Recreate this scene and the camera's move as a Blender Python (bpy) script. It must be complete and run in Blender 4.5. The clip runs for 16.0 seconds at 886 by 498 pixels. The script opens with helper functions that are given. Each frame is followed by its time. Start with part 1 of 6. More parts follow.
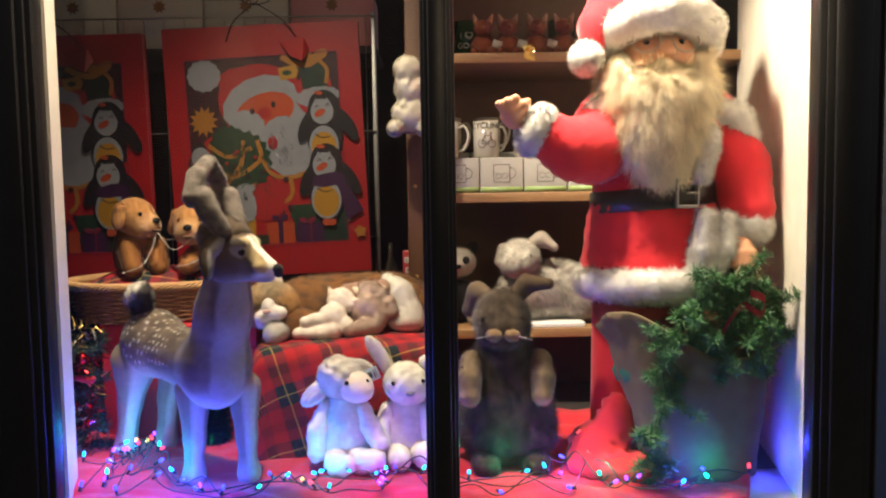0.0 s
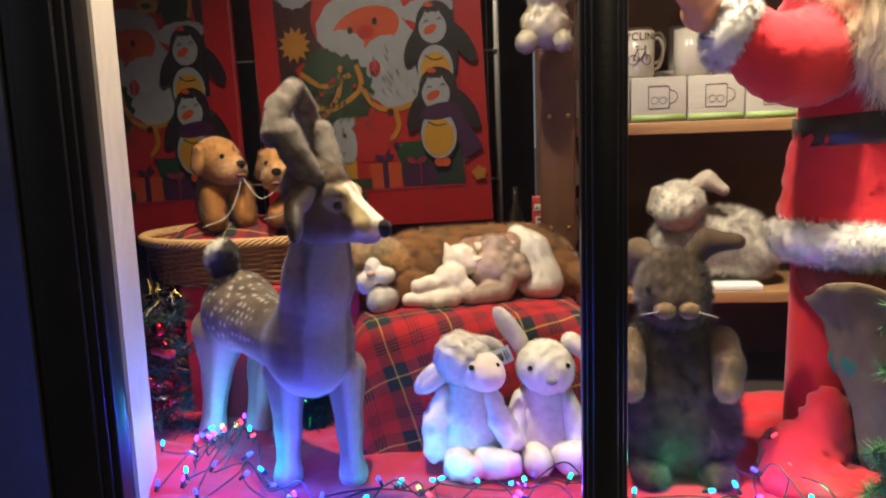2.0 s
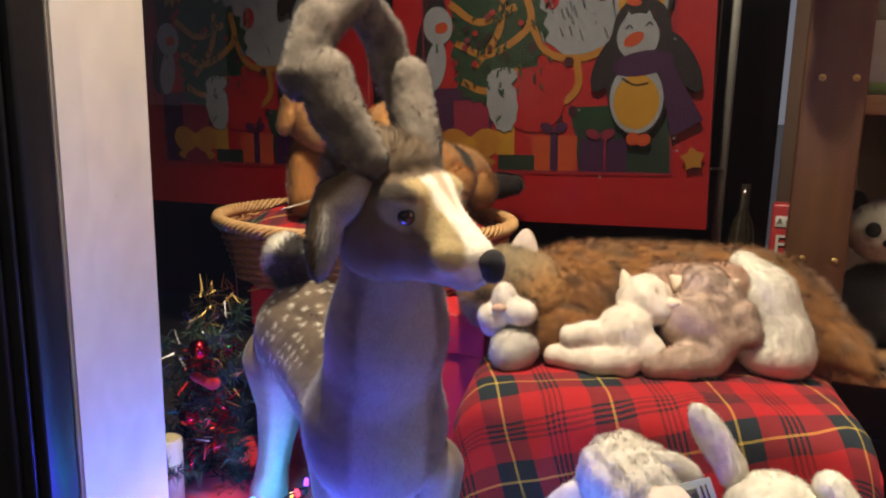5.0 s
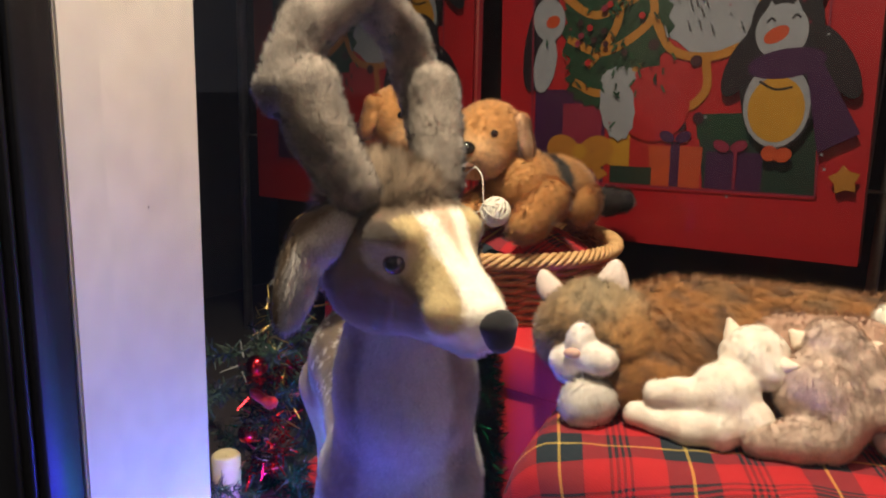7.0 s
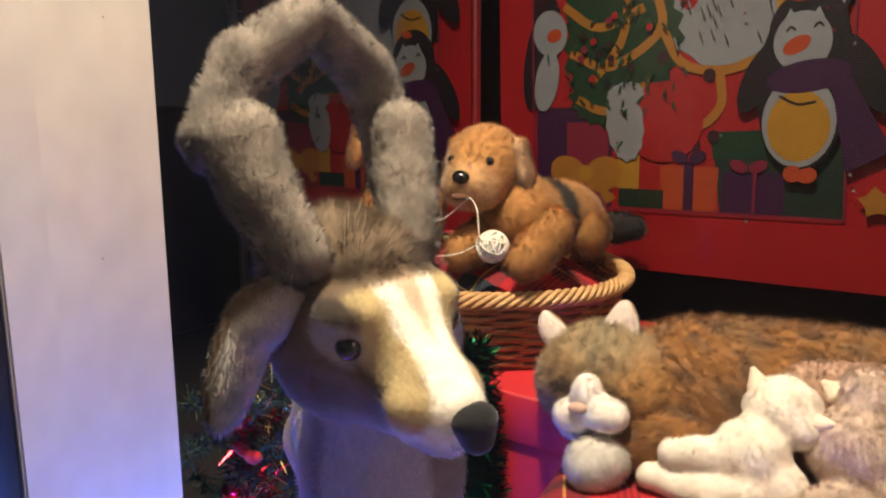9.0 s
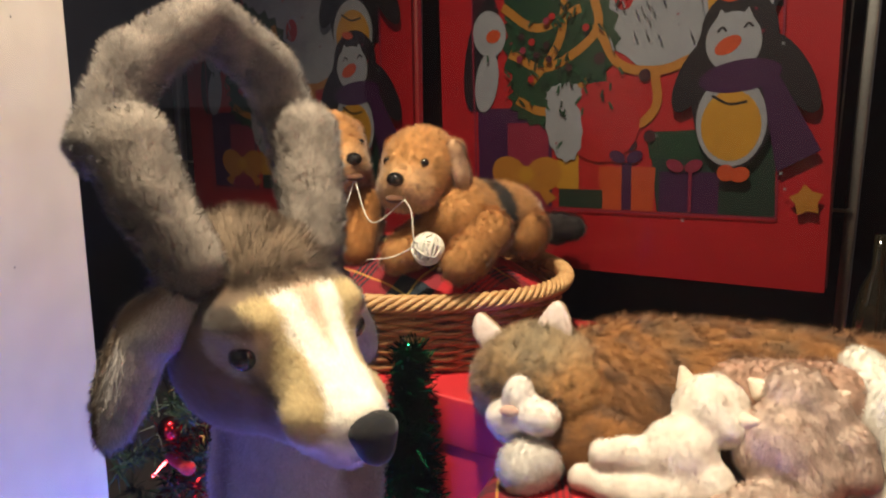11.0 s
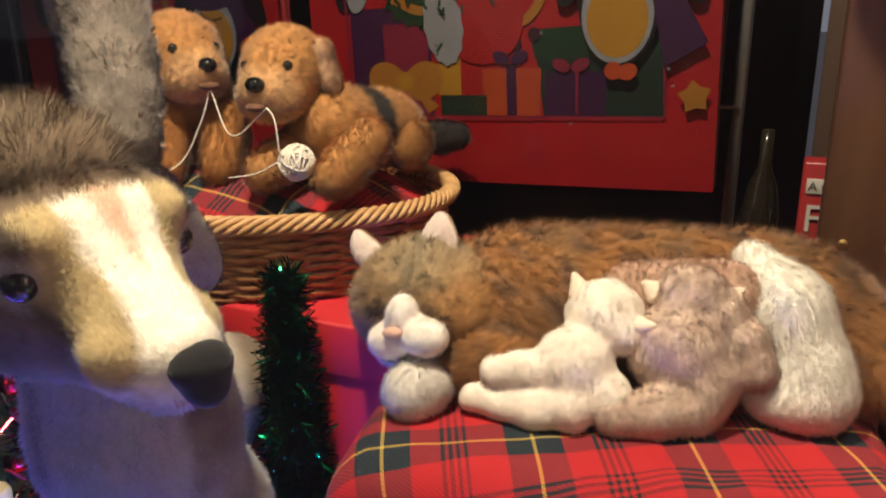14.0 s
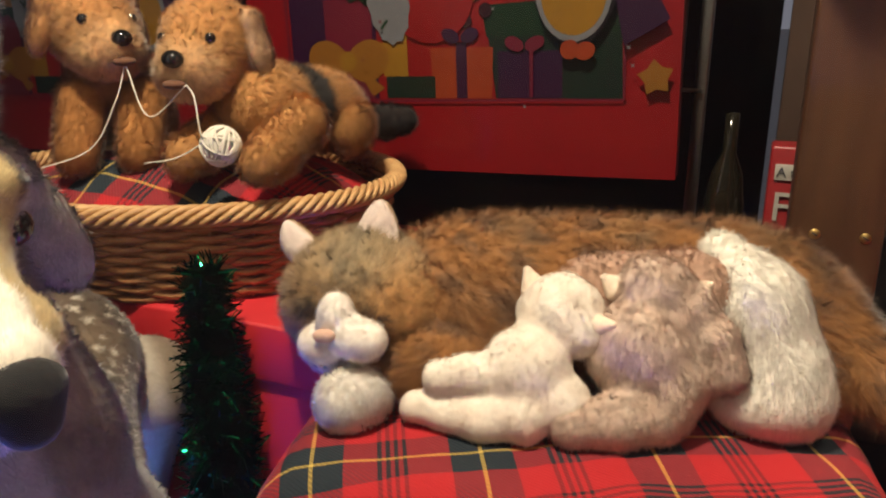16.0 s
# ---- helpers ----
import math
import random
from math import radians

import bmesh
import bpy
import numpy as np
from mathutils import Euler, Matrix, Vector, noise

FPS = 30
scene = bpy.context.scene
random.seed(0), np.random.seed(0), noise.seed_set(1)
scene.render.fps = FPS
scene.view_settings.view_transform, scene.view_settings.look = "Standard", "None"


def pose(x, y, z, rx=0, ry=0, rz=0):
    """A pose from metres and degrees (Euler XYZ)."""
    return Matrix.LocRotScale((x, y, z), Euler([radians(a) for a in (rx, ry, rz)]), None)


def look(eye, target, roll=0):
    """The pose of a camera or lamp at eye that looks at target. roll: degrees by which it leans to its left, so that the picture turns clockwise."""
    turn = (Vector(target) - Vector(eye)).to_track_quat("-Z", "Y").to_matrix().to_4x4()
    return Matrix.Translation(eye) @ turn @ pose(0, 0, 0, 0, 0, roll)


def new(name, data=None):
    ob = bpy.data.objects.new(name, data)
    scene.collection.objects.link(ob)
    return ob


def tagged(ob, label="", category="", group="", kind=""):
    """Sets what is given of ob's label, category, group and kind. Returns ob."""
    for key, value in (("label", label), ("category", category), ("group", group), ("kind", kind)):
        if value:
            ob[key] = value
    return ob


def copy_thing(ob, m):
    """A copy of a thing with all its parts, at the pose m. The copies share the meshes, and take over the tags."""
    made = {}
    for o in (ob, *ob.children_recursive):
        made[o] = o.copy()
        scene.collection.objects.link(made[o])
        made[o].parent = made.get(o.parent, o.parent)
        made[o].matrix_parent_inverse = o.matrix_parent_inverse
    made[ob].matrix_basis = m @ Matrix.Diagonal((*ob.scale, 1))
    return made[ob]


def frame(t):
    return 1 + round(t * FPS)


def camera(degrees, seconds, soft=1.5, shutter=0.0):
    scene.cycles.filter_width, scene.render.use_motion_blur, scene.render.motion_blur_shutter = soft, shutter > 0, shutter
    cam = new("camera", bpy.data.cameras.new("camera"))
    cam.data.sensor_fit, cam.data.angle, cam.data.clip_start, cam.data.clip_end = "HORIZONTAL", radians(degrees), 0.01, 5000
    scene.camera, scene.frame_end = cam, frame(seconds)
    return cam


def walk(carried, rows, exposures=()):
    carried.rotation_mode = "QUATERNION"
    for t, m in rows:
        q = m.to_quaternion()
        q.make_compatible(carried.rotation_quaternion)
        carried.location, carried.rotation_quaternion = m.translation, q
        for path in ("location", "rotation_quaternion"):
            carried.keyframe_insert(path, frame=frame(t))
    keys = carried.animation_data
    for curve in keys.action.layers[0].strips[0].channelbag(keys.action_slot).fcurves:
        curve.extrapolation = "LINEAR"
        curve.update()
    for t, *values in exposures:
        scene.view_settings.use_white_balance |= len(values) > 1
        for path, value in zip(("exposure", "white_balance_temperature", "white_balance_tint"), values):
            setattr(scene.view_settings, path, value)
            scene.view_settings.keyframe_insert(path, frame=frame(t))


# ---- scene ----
cam = camera(60.1, 16.0, 2.1)
PATH = [
    (0, (-0.004, 0.019, 0.501), (0.011, 2.014, 0.359), -0.9),
    (0.5, (0.029, 0.08, 0.491), (-0.057, 2.071, 0.32), -0.4),
    (1, (0.041, 0.153, 0.487), (-0.162, 2.129, 0.251), 0.4),
    (1.5, (-0.007, 0.232, 0.481), (-0.239, 2.197, 0.187), -0.5),
    (2, (-0.071, 0.323, 0.497), (-0.321, 2.284, 0.198), -2.0),
    (2.5, (-0.126, 0.381, 0.503), (-0.38, 2.331, 0.139), -1.9),
    (3, (-0.117, 0.455, 0.494), (-0.516, 2.389, 0.178), -1.1),
    (3.5, (-0.081, 0.574, 0.487), (-0.639, 2.47, 0.181), 0.1),
    (4, (-0.028, 0.658, 0.492), (-0.726, 2.504, 0.171), 0.2),
    (4.2, (-0.046, 0.682, 0.49), (-0.758, 2.518, 0.139), 0.7),
    (6.3, (-0.124, 0.865, 0.506), (-0.957, 2.635, 0.092), -0.1),
    (6.5, (-0.095, 0.867, 0.523), (-1.019, 2.584, 0.075), -0.4),
    (7, (-0.072, 0.912, 0.507), (-1.179, 2.523, 0.085), 1.8),
    (7.5, (-0.074, 0.927, 0.524), (-1.284, 2.462, 0.099), 2.4),
    (8, (-0.103, 0.939, 0.518), (-1.238, 2.545, 0.151), 0.1),
    (8.5, (-0.097, 0.954, 0.522), (-1.217, 2.567, 0.145), -0.0),
    (8.7, (-0.096, 0.968, 0.524), (-1.242, 2.556, 0.118), 0.3),
    (10.8, (-0.073, 1.01, 0.522), (-1.17, 2.638, 0.142), 0.2),
    (11, (-0.075, 1.006, 0.524), (-1.145, 2.648, 0.122), 0.1),
    (11.5, (-0.083, 1.002, 0.519), (-1.073, 2.692, 0.112), 0.1),
    (12, (-0.083, 1.013, 0.52), (-1.03, 2.706, 0.034), -0.3),
    (12.5, (-0.089, 1.03, 0.508), (-0.993, 2.739, -0.004), -0.7),
    (13, (-0.085, 1.03, 0.506), (-0.978, 2.74, -0.021), -0.8),
    (13.5, (-0.087, 1.041, 0.503), (-0.933, 2.766, -0.054), -0.6),
    (14, (-0.09, 1.063, 0.496), (-0.902, 2.795, -0.088), -0.8),
    (14.5, (-0.092, 1.081, 0.49), (-0.904, 2.816, -0.082), -0.9),
    (15, (-0.1, 1.104, 0.485), (-0.9, 2.856, -0.054), -0.4),
    (15.5, (-0.104, 1.115, 0.478), (-0.852, 2.873, -0.113), -0.4),
    (16, (-0.1, 1.119, 0.477), (-0.816, 2.888, -0.121), -0.2),
]
walk(cam, [(t, look(eye, target, roll)) for t, eye, target, roll in PATH], [(0.0, 0.0), (4.0, -0.08), (8.5, 0.06), (12.0, 0.08), (14.0, -0.05), (16.0, -0.15)])

# ---- light ----
world = bpy.data.worlds.new("night")
scene.world = world
world.use_nodes = True
world.node_tree.nodes["Background"].inputs["Color"].default_value = (0.85, 0.85, 1.0, 1)
world.node_tree.nodes["Background"].inputs["Strength"].default_value = 0.20


def spot(name, at, to, watts, cone, size, rgb, blend=0.6):
    data = bpy.data.lights.new(name, "SPOT")
    data.energy, data.spot_size, data.spot_blend, data.shadow_soft_size, data.color = watts, radians(cone), blend, size, rgb
    ob = new(name, data)
    ob.matrix_world = look(at, to)
    return ob


WARM = (1.0, 0.86, 0.64)
spot("ceiling_spot", (0.13, 1.225, 1.24), (0.57, 1.33, 0.50), 98, 92, 0.03, WARM, 0.8)
spot("ceiling_spot", (-0.32, 1.228, 1.36), (-0.30, 1.46, 0.25), 82, 98, 0.03, WARM, 0.85)
street = bpy.data.lights.new("lantern_light", "POINT")
street.energy, street.color, street.shadow_soft_size = 26, (1.0, 0.78, 0.50), 0.03
new("lantern_light", street).location = (0.50, -1.75, 1.24)
BLUE, CYAN, GREEN, RED, AMBER, PURPLE = (0.04, 0.05, 1.0), (0.0, 0.50, 1.0), (0.0, 1.0, 0.50), (1.0, 0.04, 0.05), (1.0, 0.5, 0.06), (0.35, 0.05, 1.0)


def led_glow(at, watts, rgb):
    data = bpy.data.lights.new("led_glow", "POINT")
    data.energy, data.color, data.shadow_soft_size = watts, rgb, 0.006
    new("led_glow", data).location = at


for at, watts, rgb in [((-0.585, 1.345, 0.045), 0.36, BLUE), ((-0.575, 1.43, 0.05), 0.44, CYAN), ((-0.40, 1.235, 0.05), 1.15, BLUE), ((-0.61, 1.40, 0.06), 0.18, PURPLE), ((-0.50, 1.24, 0.05), 0.20, BLUE), ((-0.03, 1.245, 0.05), 0.14, BLUE), ((-0.46, 1.30, 0.06), 0.22, CYAN),
                       ((-0.265, 1.285, 0.045), 0.17, CYAN), ((-0.20, 1.295, 0.045), 0.15, CYAN), ((-0.098, 1.26, 0.045), 0.22, PURPLE), ((0.105, 1.31, 0.045), 0.10, GREEN),
                       ((0.263, 1.26, 0.045), 0.18, GREEN), ((0.438, 1.24, 0.045), 0.09, GREEN), ((0.40, 1.225, 0.045), 0.30, BLUE), ((0.548, 1.32, 0.05), 0.46, BLUE), ((0.21, 1.29, 0.05), 0.22, PURPLE)]:
    led_glow(at, watts * (1.9 if rgb in (BLUE, PURPLE) else 1.3), rgb)


# ---- materials ----
def mat(name, rgb=(0.5, 0.5, 0.5), rough=0.6, metal=0.0, vary=0.15, scale=40.0, bump=0.0, bscale=None, sheen=0.0, attr=False, emit=0.0, coat=0.0, coords="Object", deep=0.002):
    m = bpy.data.materials.new(name)
    m.use_nodes = True
    nt = m.node_tree
    n, l = nt.nodes, nt.links
    p = n["Principled BSDF"]
    p.inputs["Roughness"].default_value, p.inputs["Metallic"].default_value = rough, metal
    p.inputs["Sheen Weight"].default_value = sheen
    p.inputs["Coat Weight"].default_value = coat
    if sheen:
        p.inputs["Sheen Roughness"].default_value = 0.4
    tc = n.new("ShaderNodeTexCoord")
    if attr:
        a = n.new("ShaderNodeAttribute")
        a.attribute_name = "tint"
        base = a.outputs["Color"]
    else:
        c = n.new("ShaderNodeRGB")
        c.outputs[0].default_value = (*rgb, 1)
        base = c.outputs[0]
    if vary:
        fine, broad = n.new("ShaderNodeTexNoise"), n.new("ShaderNodeTexNoise")
        fine.inputs["Scale"].default_value, fine.inputs["Detail"].default_value = scale * 6, 4
        broad.inputs["Scale"].default_value, broad.inputs["Detail"].default_value = scale, 3
        add = n.new("ShaderNodeMath")
        add.operation = "ADD"
        l.new(tc.outputs[coords], fine.inputs["Vector"]), l.new(tc.outputs[coords], broad.inputs["Vector"])
        l.new(fine.outputs["Fac"], add.inputs[0]), l.new(broad.outputs["Fac"], add.inputs[1])
        rng = n.new("ShaderNodeMapRange")
        rng.inputs["From Min"].default_value, rng.inputs["From Max"].default_value = 0.6, 1.4
        rng.inputs["To Min"].default_value, rng.inputs["To Max"].default_value = 1 - vary, 1 + vary
        l.new(add.outputs[0], rng.inputs["Value"])
        mul = n.new("ShaderNodeVectorMath")
        mul.operation = "SCALE"
        l.new(base, mul.inputs[0]), l.new(rng.outputs[0], mul.inputs["Scale"])
        base = mul.outputs[0]
    l.new(base, p.inputs["Base Color"])
    if bump:
        nz, bp = n.new("ShaderNodeTexNoise"), n.new("ShaderNodeBump")
        nz.inputs["Scale"].default_value, nz.inputs["Detail"].default_value = bscale or scale * 4, 5
        l.new(tc.outputs[coords], nz.inputs["Vector"])
        bp.inputs["Strength"].default_value, bp.inputs["Distance"].default_value = bump, deep
        l.new(nz.outputs["Fac"], bp.inputs["Height"]), l.new(bp.outputs["Normal"], p.inputs["Normal"])
    if emit:
        p.inputs["Emission Color"].default_value, p.inputs["Emission Strength"].default_value = (*rgb, 1), emit
    return m


FUR = mat("plush_fur", rough=0.95, vary=0.15, scale=90, sheen=0.2, attr=True, bump=0.26, bscale=250, deep=0.0025)
DARK_WOOD = mat("dark_painted_wood", (0.012, 0.011, 0.011), 0.38, vary=0.35, scale=25, bump=0.15)
CREAM = mat("cream_painted_board", (0.70, 0.65, 0.54), 0.55, vary=0.13, scale=5, bump=0.12, bscale=70)
SILL = mat("white_painted_sill", (0.7, 0.69, 0.66), 0.5, vary=0.1, scale=18, bump=0.1)
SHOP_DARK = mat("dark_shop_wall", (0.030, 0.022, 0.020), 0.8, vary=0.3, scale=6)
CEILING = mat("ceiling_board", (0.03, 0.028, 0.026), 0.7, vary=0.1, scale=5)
# paving and stone are lightened so their reflection in the pane lifts the blacks
PAVING = mat("wet_pavement", (0.20, 0.19, 0.18), 0.6, vary=0.3, scale=8, bump=0.3)
VEIL_STONE = mat("pale_veil_stone", (0.35, 0.33, 0.30), 0.8, vary=0.15, scale=3, bump=0.3)
RENDER_WALL = mat("facade_render", (0.06, 0.06, 0.065), 0.8, vary=0.2, scale=9, bump=0.3)
SHELF_BACK = mat("brown_shelf_back", (0.16, 0.10, 0.075), 0.7, vary=0.12, scale=7)
RED_CLOTH = mat("red_felt_cloth", (0.50, 0.012, 0.022), 0.95, vary=0.18, scale=50, bump=0.3, bscale=900, sheen=0.3)
RED_CARD = mat("red_card_box", (0.52, 0.016, 0.022), 0.6, vary=0.08, scale=10, bump=0.05)
GOLD = mat("brass_screw", (0.6, 0.42, 0.15), 0.35, metal=1.0, vary=0.1)
STEEL = mat("grey_steel", (0.32, 0.31, 0.29), 0.4, metal=1.0, vary=0.15)
BLACK_PLASTIC = mat("black_plastic", (0.008, 0.008, 0.008), 0.12, vary=0, coat=0.3)
CABLE = mat("dark_green_cable", (0.010, 0.018, 0.014), 0.4, vary=0.1)
YARN = mat("white_cord", (0.72, 0.68, 0.58), 0.8, vary=0.1, scale=300, bump=0.4, bscale=1500)
WHITE_CARD = mat("white_card", (0.38, 0.36, 0.32), 0.5, vary=0.05, scale=12)
PAPER_TAG = mat("grey_blue_tag", (0.32, 0.38, 0.42), 0.6, vary=0.05)
INK = mat("dark_ink", (0.03, 0.03, 0.035), 0.6, vary=0)
CERAMIC = mat("white_ceramic", (0.46, 0.43, 0.37), 0.18, vary=0.03, coat=0.3)
GREEN_CERAMIC = mat("green_ceramic", (0.02, 0.07, 0.03), 0.18, vary=0.05, coat=0.3)
LETTER = mat("pale_print", (0.55, 0.6, 0.5), 0.5, vary=0)
GRASS_BAND = mat("green_print", (0.25, 0.36, 0.12), 0.5, vary=0.1)
BOOK_RED = mat("red_book_card", (0.22, 0.012, 0.014), 0.4, vary=0.1, scale=20)
TINSEL_GREEN = mat("green_foil", (0.003, 0.085, 0.034), 0.16, metal=1.0, vary=0.3, scale=200)
TINSEL_RED = mat("red_foil", (0.55, 0.02, 0.03), 0.2, metal=1.0, vary=0.3, scale=200)
TINSEL_SILVER = mat("silver_foil", (0.6, 0.6, 0.62), 0.2, metal=1.0, vary=0.2, scale=200)
NEEDLE = mat("fir_needles", (0.05, 0.15, 0.05), 0.6, vary=0.4, scale=80)
HESSIAN = mat("hessian", (0.13, 0.092, 0.052), 0.95, vary=0.25, scale=60, bump=0.7, bscale=700)
SUIT = mat("red_velour", (0.62, 0.010, 0.022), 0.85, vary=0.2, scale=40, bump=0.9, bscale=45, sheen=0.35)
SKIN = mat("painted_vinyl_skin", (0.55, 0.27, 0.15), 0.5, vary=0.08, scale=30)
LEATHER = mat("black_leatherette", (0.012, 0.011, 0.010), 0.35, vary=0.2, scale=60, bump=0.1)
BOTTLE = mat("dark_bottle_glass", (0.012, 0.010, 0.006), 0.08, vary=0.2, coat=0.4)
FOIL = mat("gold_label", (0.30, 0.20, 0.07), 0.45, vary=0.2, metal=0.6)


def wood(name, a, b, scale=9.0, stretch=(14, 14, 1)):
    m = bpy.data.materials.new(name)
    m.use_nodes = True
    n, l = m.node_tree.nodes, m.node_tree.links
    p = n["Principled BSDF"]
    tc, mp, nz, fine, mix, bp = (n.new("ShaderNode" + k) for k in ("TexCoord", "Mapping", "TexNoise", "TexNoise", "ValToRGB", "Bump"))
    mp.inputs["Scale"].default_value = stretch
    nz.inputs["Scale"].default_value, nz.inputs["Detail"].default_value, nz.inputs["Distortion"].default_value = scale, 6, 0.8
    l.new(tc.outputs["Object"], mp.inputs["Vector"]), l.new(mp.outputs[0], nz.inputs["Vector"])
    mix.color_ramp.elements[0].color, mix.color_ramp.elements[1].color = (*a, 1), (*b, 1)
    mix.color_ramp.elements[0].position, mix.color_ramp.elements[1].position = 0.3, 0.7
    l.new(nz.outputs["Fac"], mix.inputs["Fac"]), l.new(mix.outputs["Color"], p.inputs["Base Color"])
    bp.inputs["Strength"].default_value, bp.inputs["Distance"].default_value = 0.25, 0.001
    l.new(nz.outputs["Fac"], bp.inputs["Height"]), l.new(bp.outputs["Normal"], p.inputs["Normal"])
    p.inputs["Roughness"].default_value = 0.55
    return m


PINE = wood("stained_pine", (0.058, 0.023, 0.009), (0.090, 0.040, 0.016))
SHELF_WOOD = wood("shelf_pine", (0.20, 0.10, 0.04), (0.29, 0.16, 0.07), stretch=(1, 14, 14))
WILLOW = wood("willow_weave", (0.26, 0.11, 0.04), (0.46, 0.23, 0.09), 60, (1, 1, 3))
WILLOW_RIM = wood("pale_willow", (0.45, 0.25, 0.10), (0.62, 0.38, 0.17), 60, (1, 1, 3))


def tartan():
    """Red tartan by UV in metres: dark bands with a yellow line, red bands with three dark lines."""
    m = bpy.data.materials.new("red_tartan")
    m.use_nodes = True
    n, l = m.node_tree.nodes, m.node_tree.links
    p = n["Principled BSDF"]
    p.inputs["Roughness"].default_value = 0.9
    uv, sep = n.new("ShaderNodeUVMap"), n.new("ShaderNodeSeparateXYZ")
    l.new(uv.outputs[0], sep.inputs[0])
    RED_, BAND, BLACK_, GOLD_, RED2 = (0.40, 0.009, 0.014, 1), (0.008, 0.016, 0.024, 1), (0.02, 0.008, 0.012, 1), (0.55, 0.38, 0.08, 1), (0.41, 0.010, 0.014, 1)

    def sett(src):
        mul, fr, ramp = n.new("ShaderNodeMath"), n.new("ShaderNodeMath"), n.new("ShaderNodeValToRGB")
        mul.operation, mul.inputs[1].default_value = "MULTIPLY", 1 / 0.103
        fr.operation = "FRACT"
        l.new(src, mul.inputs[0]), l.new(mul.outputs[0], fr.inputs[0]), l.new(fr.outputs[0], ramp.inputs["Fac"])
        cr = ramp.color_ramp
        cr.interpolation = "CONSTANT"
        stops = [(0.0, BAND), (0.17, GOLD_), (0.195, BAND), (0.37, RED_), (0.57, BLACK_), (0.595, RED_), (0.62, BLACK_), (0.645, RED_), (0.67, BLACK_), (0.695, RED_), (0.72, BLACK_), (0.745, RED2)]
        cr.elements[0].position, cr.elements[0].color = stops[0]
        cr.elements[1].position, cr.elements[1].color = stops[-1]
        for pos, c in stops[1:-1]:
            cr.elements.new(pos).color = c
        return ramp.outputs["Color"]

    a, b = sett(sep.outputs[0]), sett(sep.outputs[1])
    wave, mix = n.new("ShaderNodeTexWave"), n.new("ShaderNodeMix")
    wave.bands_direction = "DIAGONAL"
    wave.inputs["Scale"].default_value = 190
    l.new(uv.outputs[0], wave.inputs["Vector"])
    mix.data_type = "RGBA"
    soft = n.new("ShaderNodeMapRange")
    soft.inputs["To Min"].default_value, soft.inputs["To Max"].default_value = 0.3, 0.7
    l.new(wave.outputs["Fac"], soft.inputs["Value"])
    l.new(soft.outputs[0], mix.inputs[0]), l.new(a, mix.inputs[6]), l.new(b, mix.inputs[7])
    l.new(mix.outputs[2], p.inputs["Base Color"])
    bp = n.new("ShaderNodeBump")
    bp.inputs["Strength"].default_value, bp.inputs["Distance"].default_value = 0.3, 0.0006
    l.new(wave.outputs["Fac"], bp.inputs["Height"]), l.new(bp.outputs["Normal"], p.inputs["Normal"])
    return m


TARTAN = tartan()


def glass():
    m = bpy.data.materials.new("window_glass")
    m.use_nodes = True
    n, l = m.node_tree.nodes, m.node_tree.links
    n.remove(n["Principled BSDF"])
    tr, gl, fr, mx = (n.new("ShaderNode" + k) for k in ("BsdfTransparent", "BsdfGlossy", "Fresnel", "MixShader"))
    gl.inputs["Roughness"].default_value, fr.inputs["IOR"].default_value = 0.0, 1.5
    l.new(fr.outputs[0], mx.inputs[0]), l.new(tr.outputs[0], mx.inputs[1]), l.new(gl.outputs[0], mx.inputs[2])
    # slight translucent share: puts a haze of light over the dark parts
    veil, veil_mix = n.new("ShaderNodeBsdfTranslucent"), n.new("ShaderNodeMixShader")
    veil.inputs["Color"].default_value, veil_mix.inputs[0].default_value = (0.8, 0.8, 0.8, 1), 0.010
    l.new(mx.outputs[0], veil_mix.inputs[1]), l.new(veil.outputs[0], veil_mix.inputs[2])
    l.new(veil_mix.outputs[0], n["Material Output"].inputs["Surface"])
    return m


GLASS = glass()


# ---- building helpers ----
class Acc:
    """Gathers vertices and faces of one mesh, with material slots, tints and smooth normals."""

    def __init__(self):
        self.v, self.f, self.m, self.t, self.n, self.mats, self.count = [], [], [], [], [], [], 0

    def add(self, v, f, material, tint=(0.8, 0.8, 0.8), normals=None):
        v, f = np.asarray(v, float).reshape(-1, 3), list(f)
        if material not in self.mats:
            self.mats.append(material)
        self.f += [tuple(int(i) + self.count for i in q) for q in f]
        self.m += [self.mats.index(material)] * len(f)
        tint = np.asarray(tint, float)
        self.t.append(np.broadcast_to(tint, (len(v), 3)) if tint.ndim == 1 else tint)
        self.n.append(np.zeros((len(v), 3)) if normals is None else normals)
        self.v.append(v)
        self.count += len(v)
        return self

    def mesh(self, name, origin=(0, 0, 0), smooth=True):
        me = bpy.data.meshes.new(name)
        v = np.vstack(self.v) - np.array(origin)
        me.from_pydata(v.tolist(), [], self.f)
        for q in self.mats:
            me.materials.append(q)
        me.polygons.foreach_set("material_index", self.m)
        me.polygons.foreach_set("use_smooth", [smooth] * len(self.f))
        a = me.attributes.new("tint", "FLOAT_COLOR", "POINT")
        a.data.foreach_set("color", np.hstack([np.vstack(self.t), np.ones((len(v), 1))]).ravel())
        nn = np.vstack(self.n)
        if np.abs(nn).sum() > 0:
            me.normals_split_custom_set_from_vertices(nn.tolist())
        me.update()
        return me


def thing(name, at, label, category, group="", kind=""):
    ob = new(name)
    ob.location = at
    ob.empty_display_size = 0.02
    return tagged(ob, label, category, group, kind)


def world_place(ob):
    return np.array(ob.location) + (world_place(ob.parent) if ob.parent else 0)


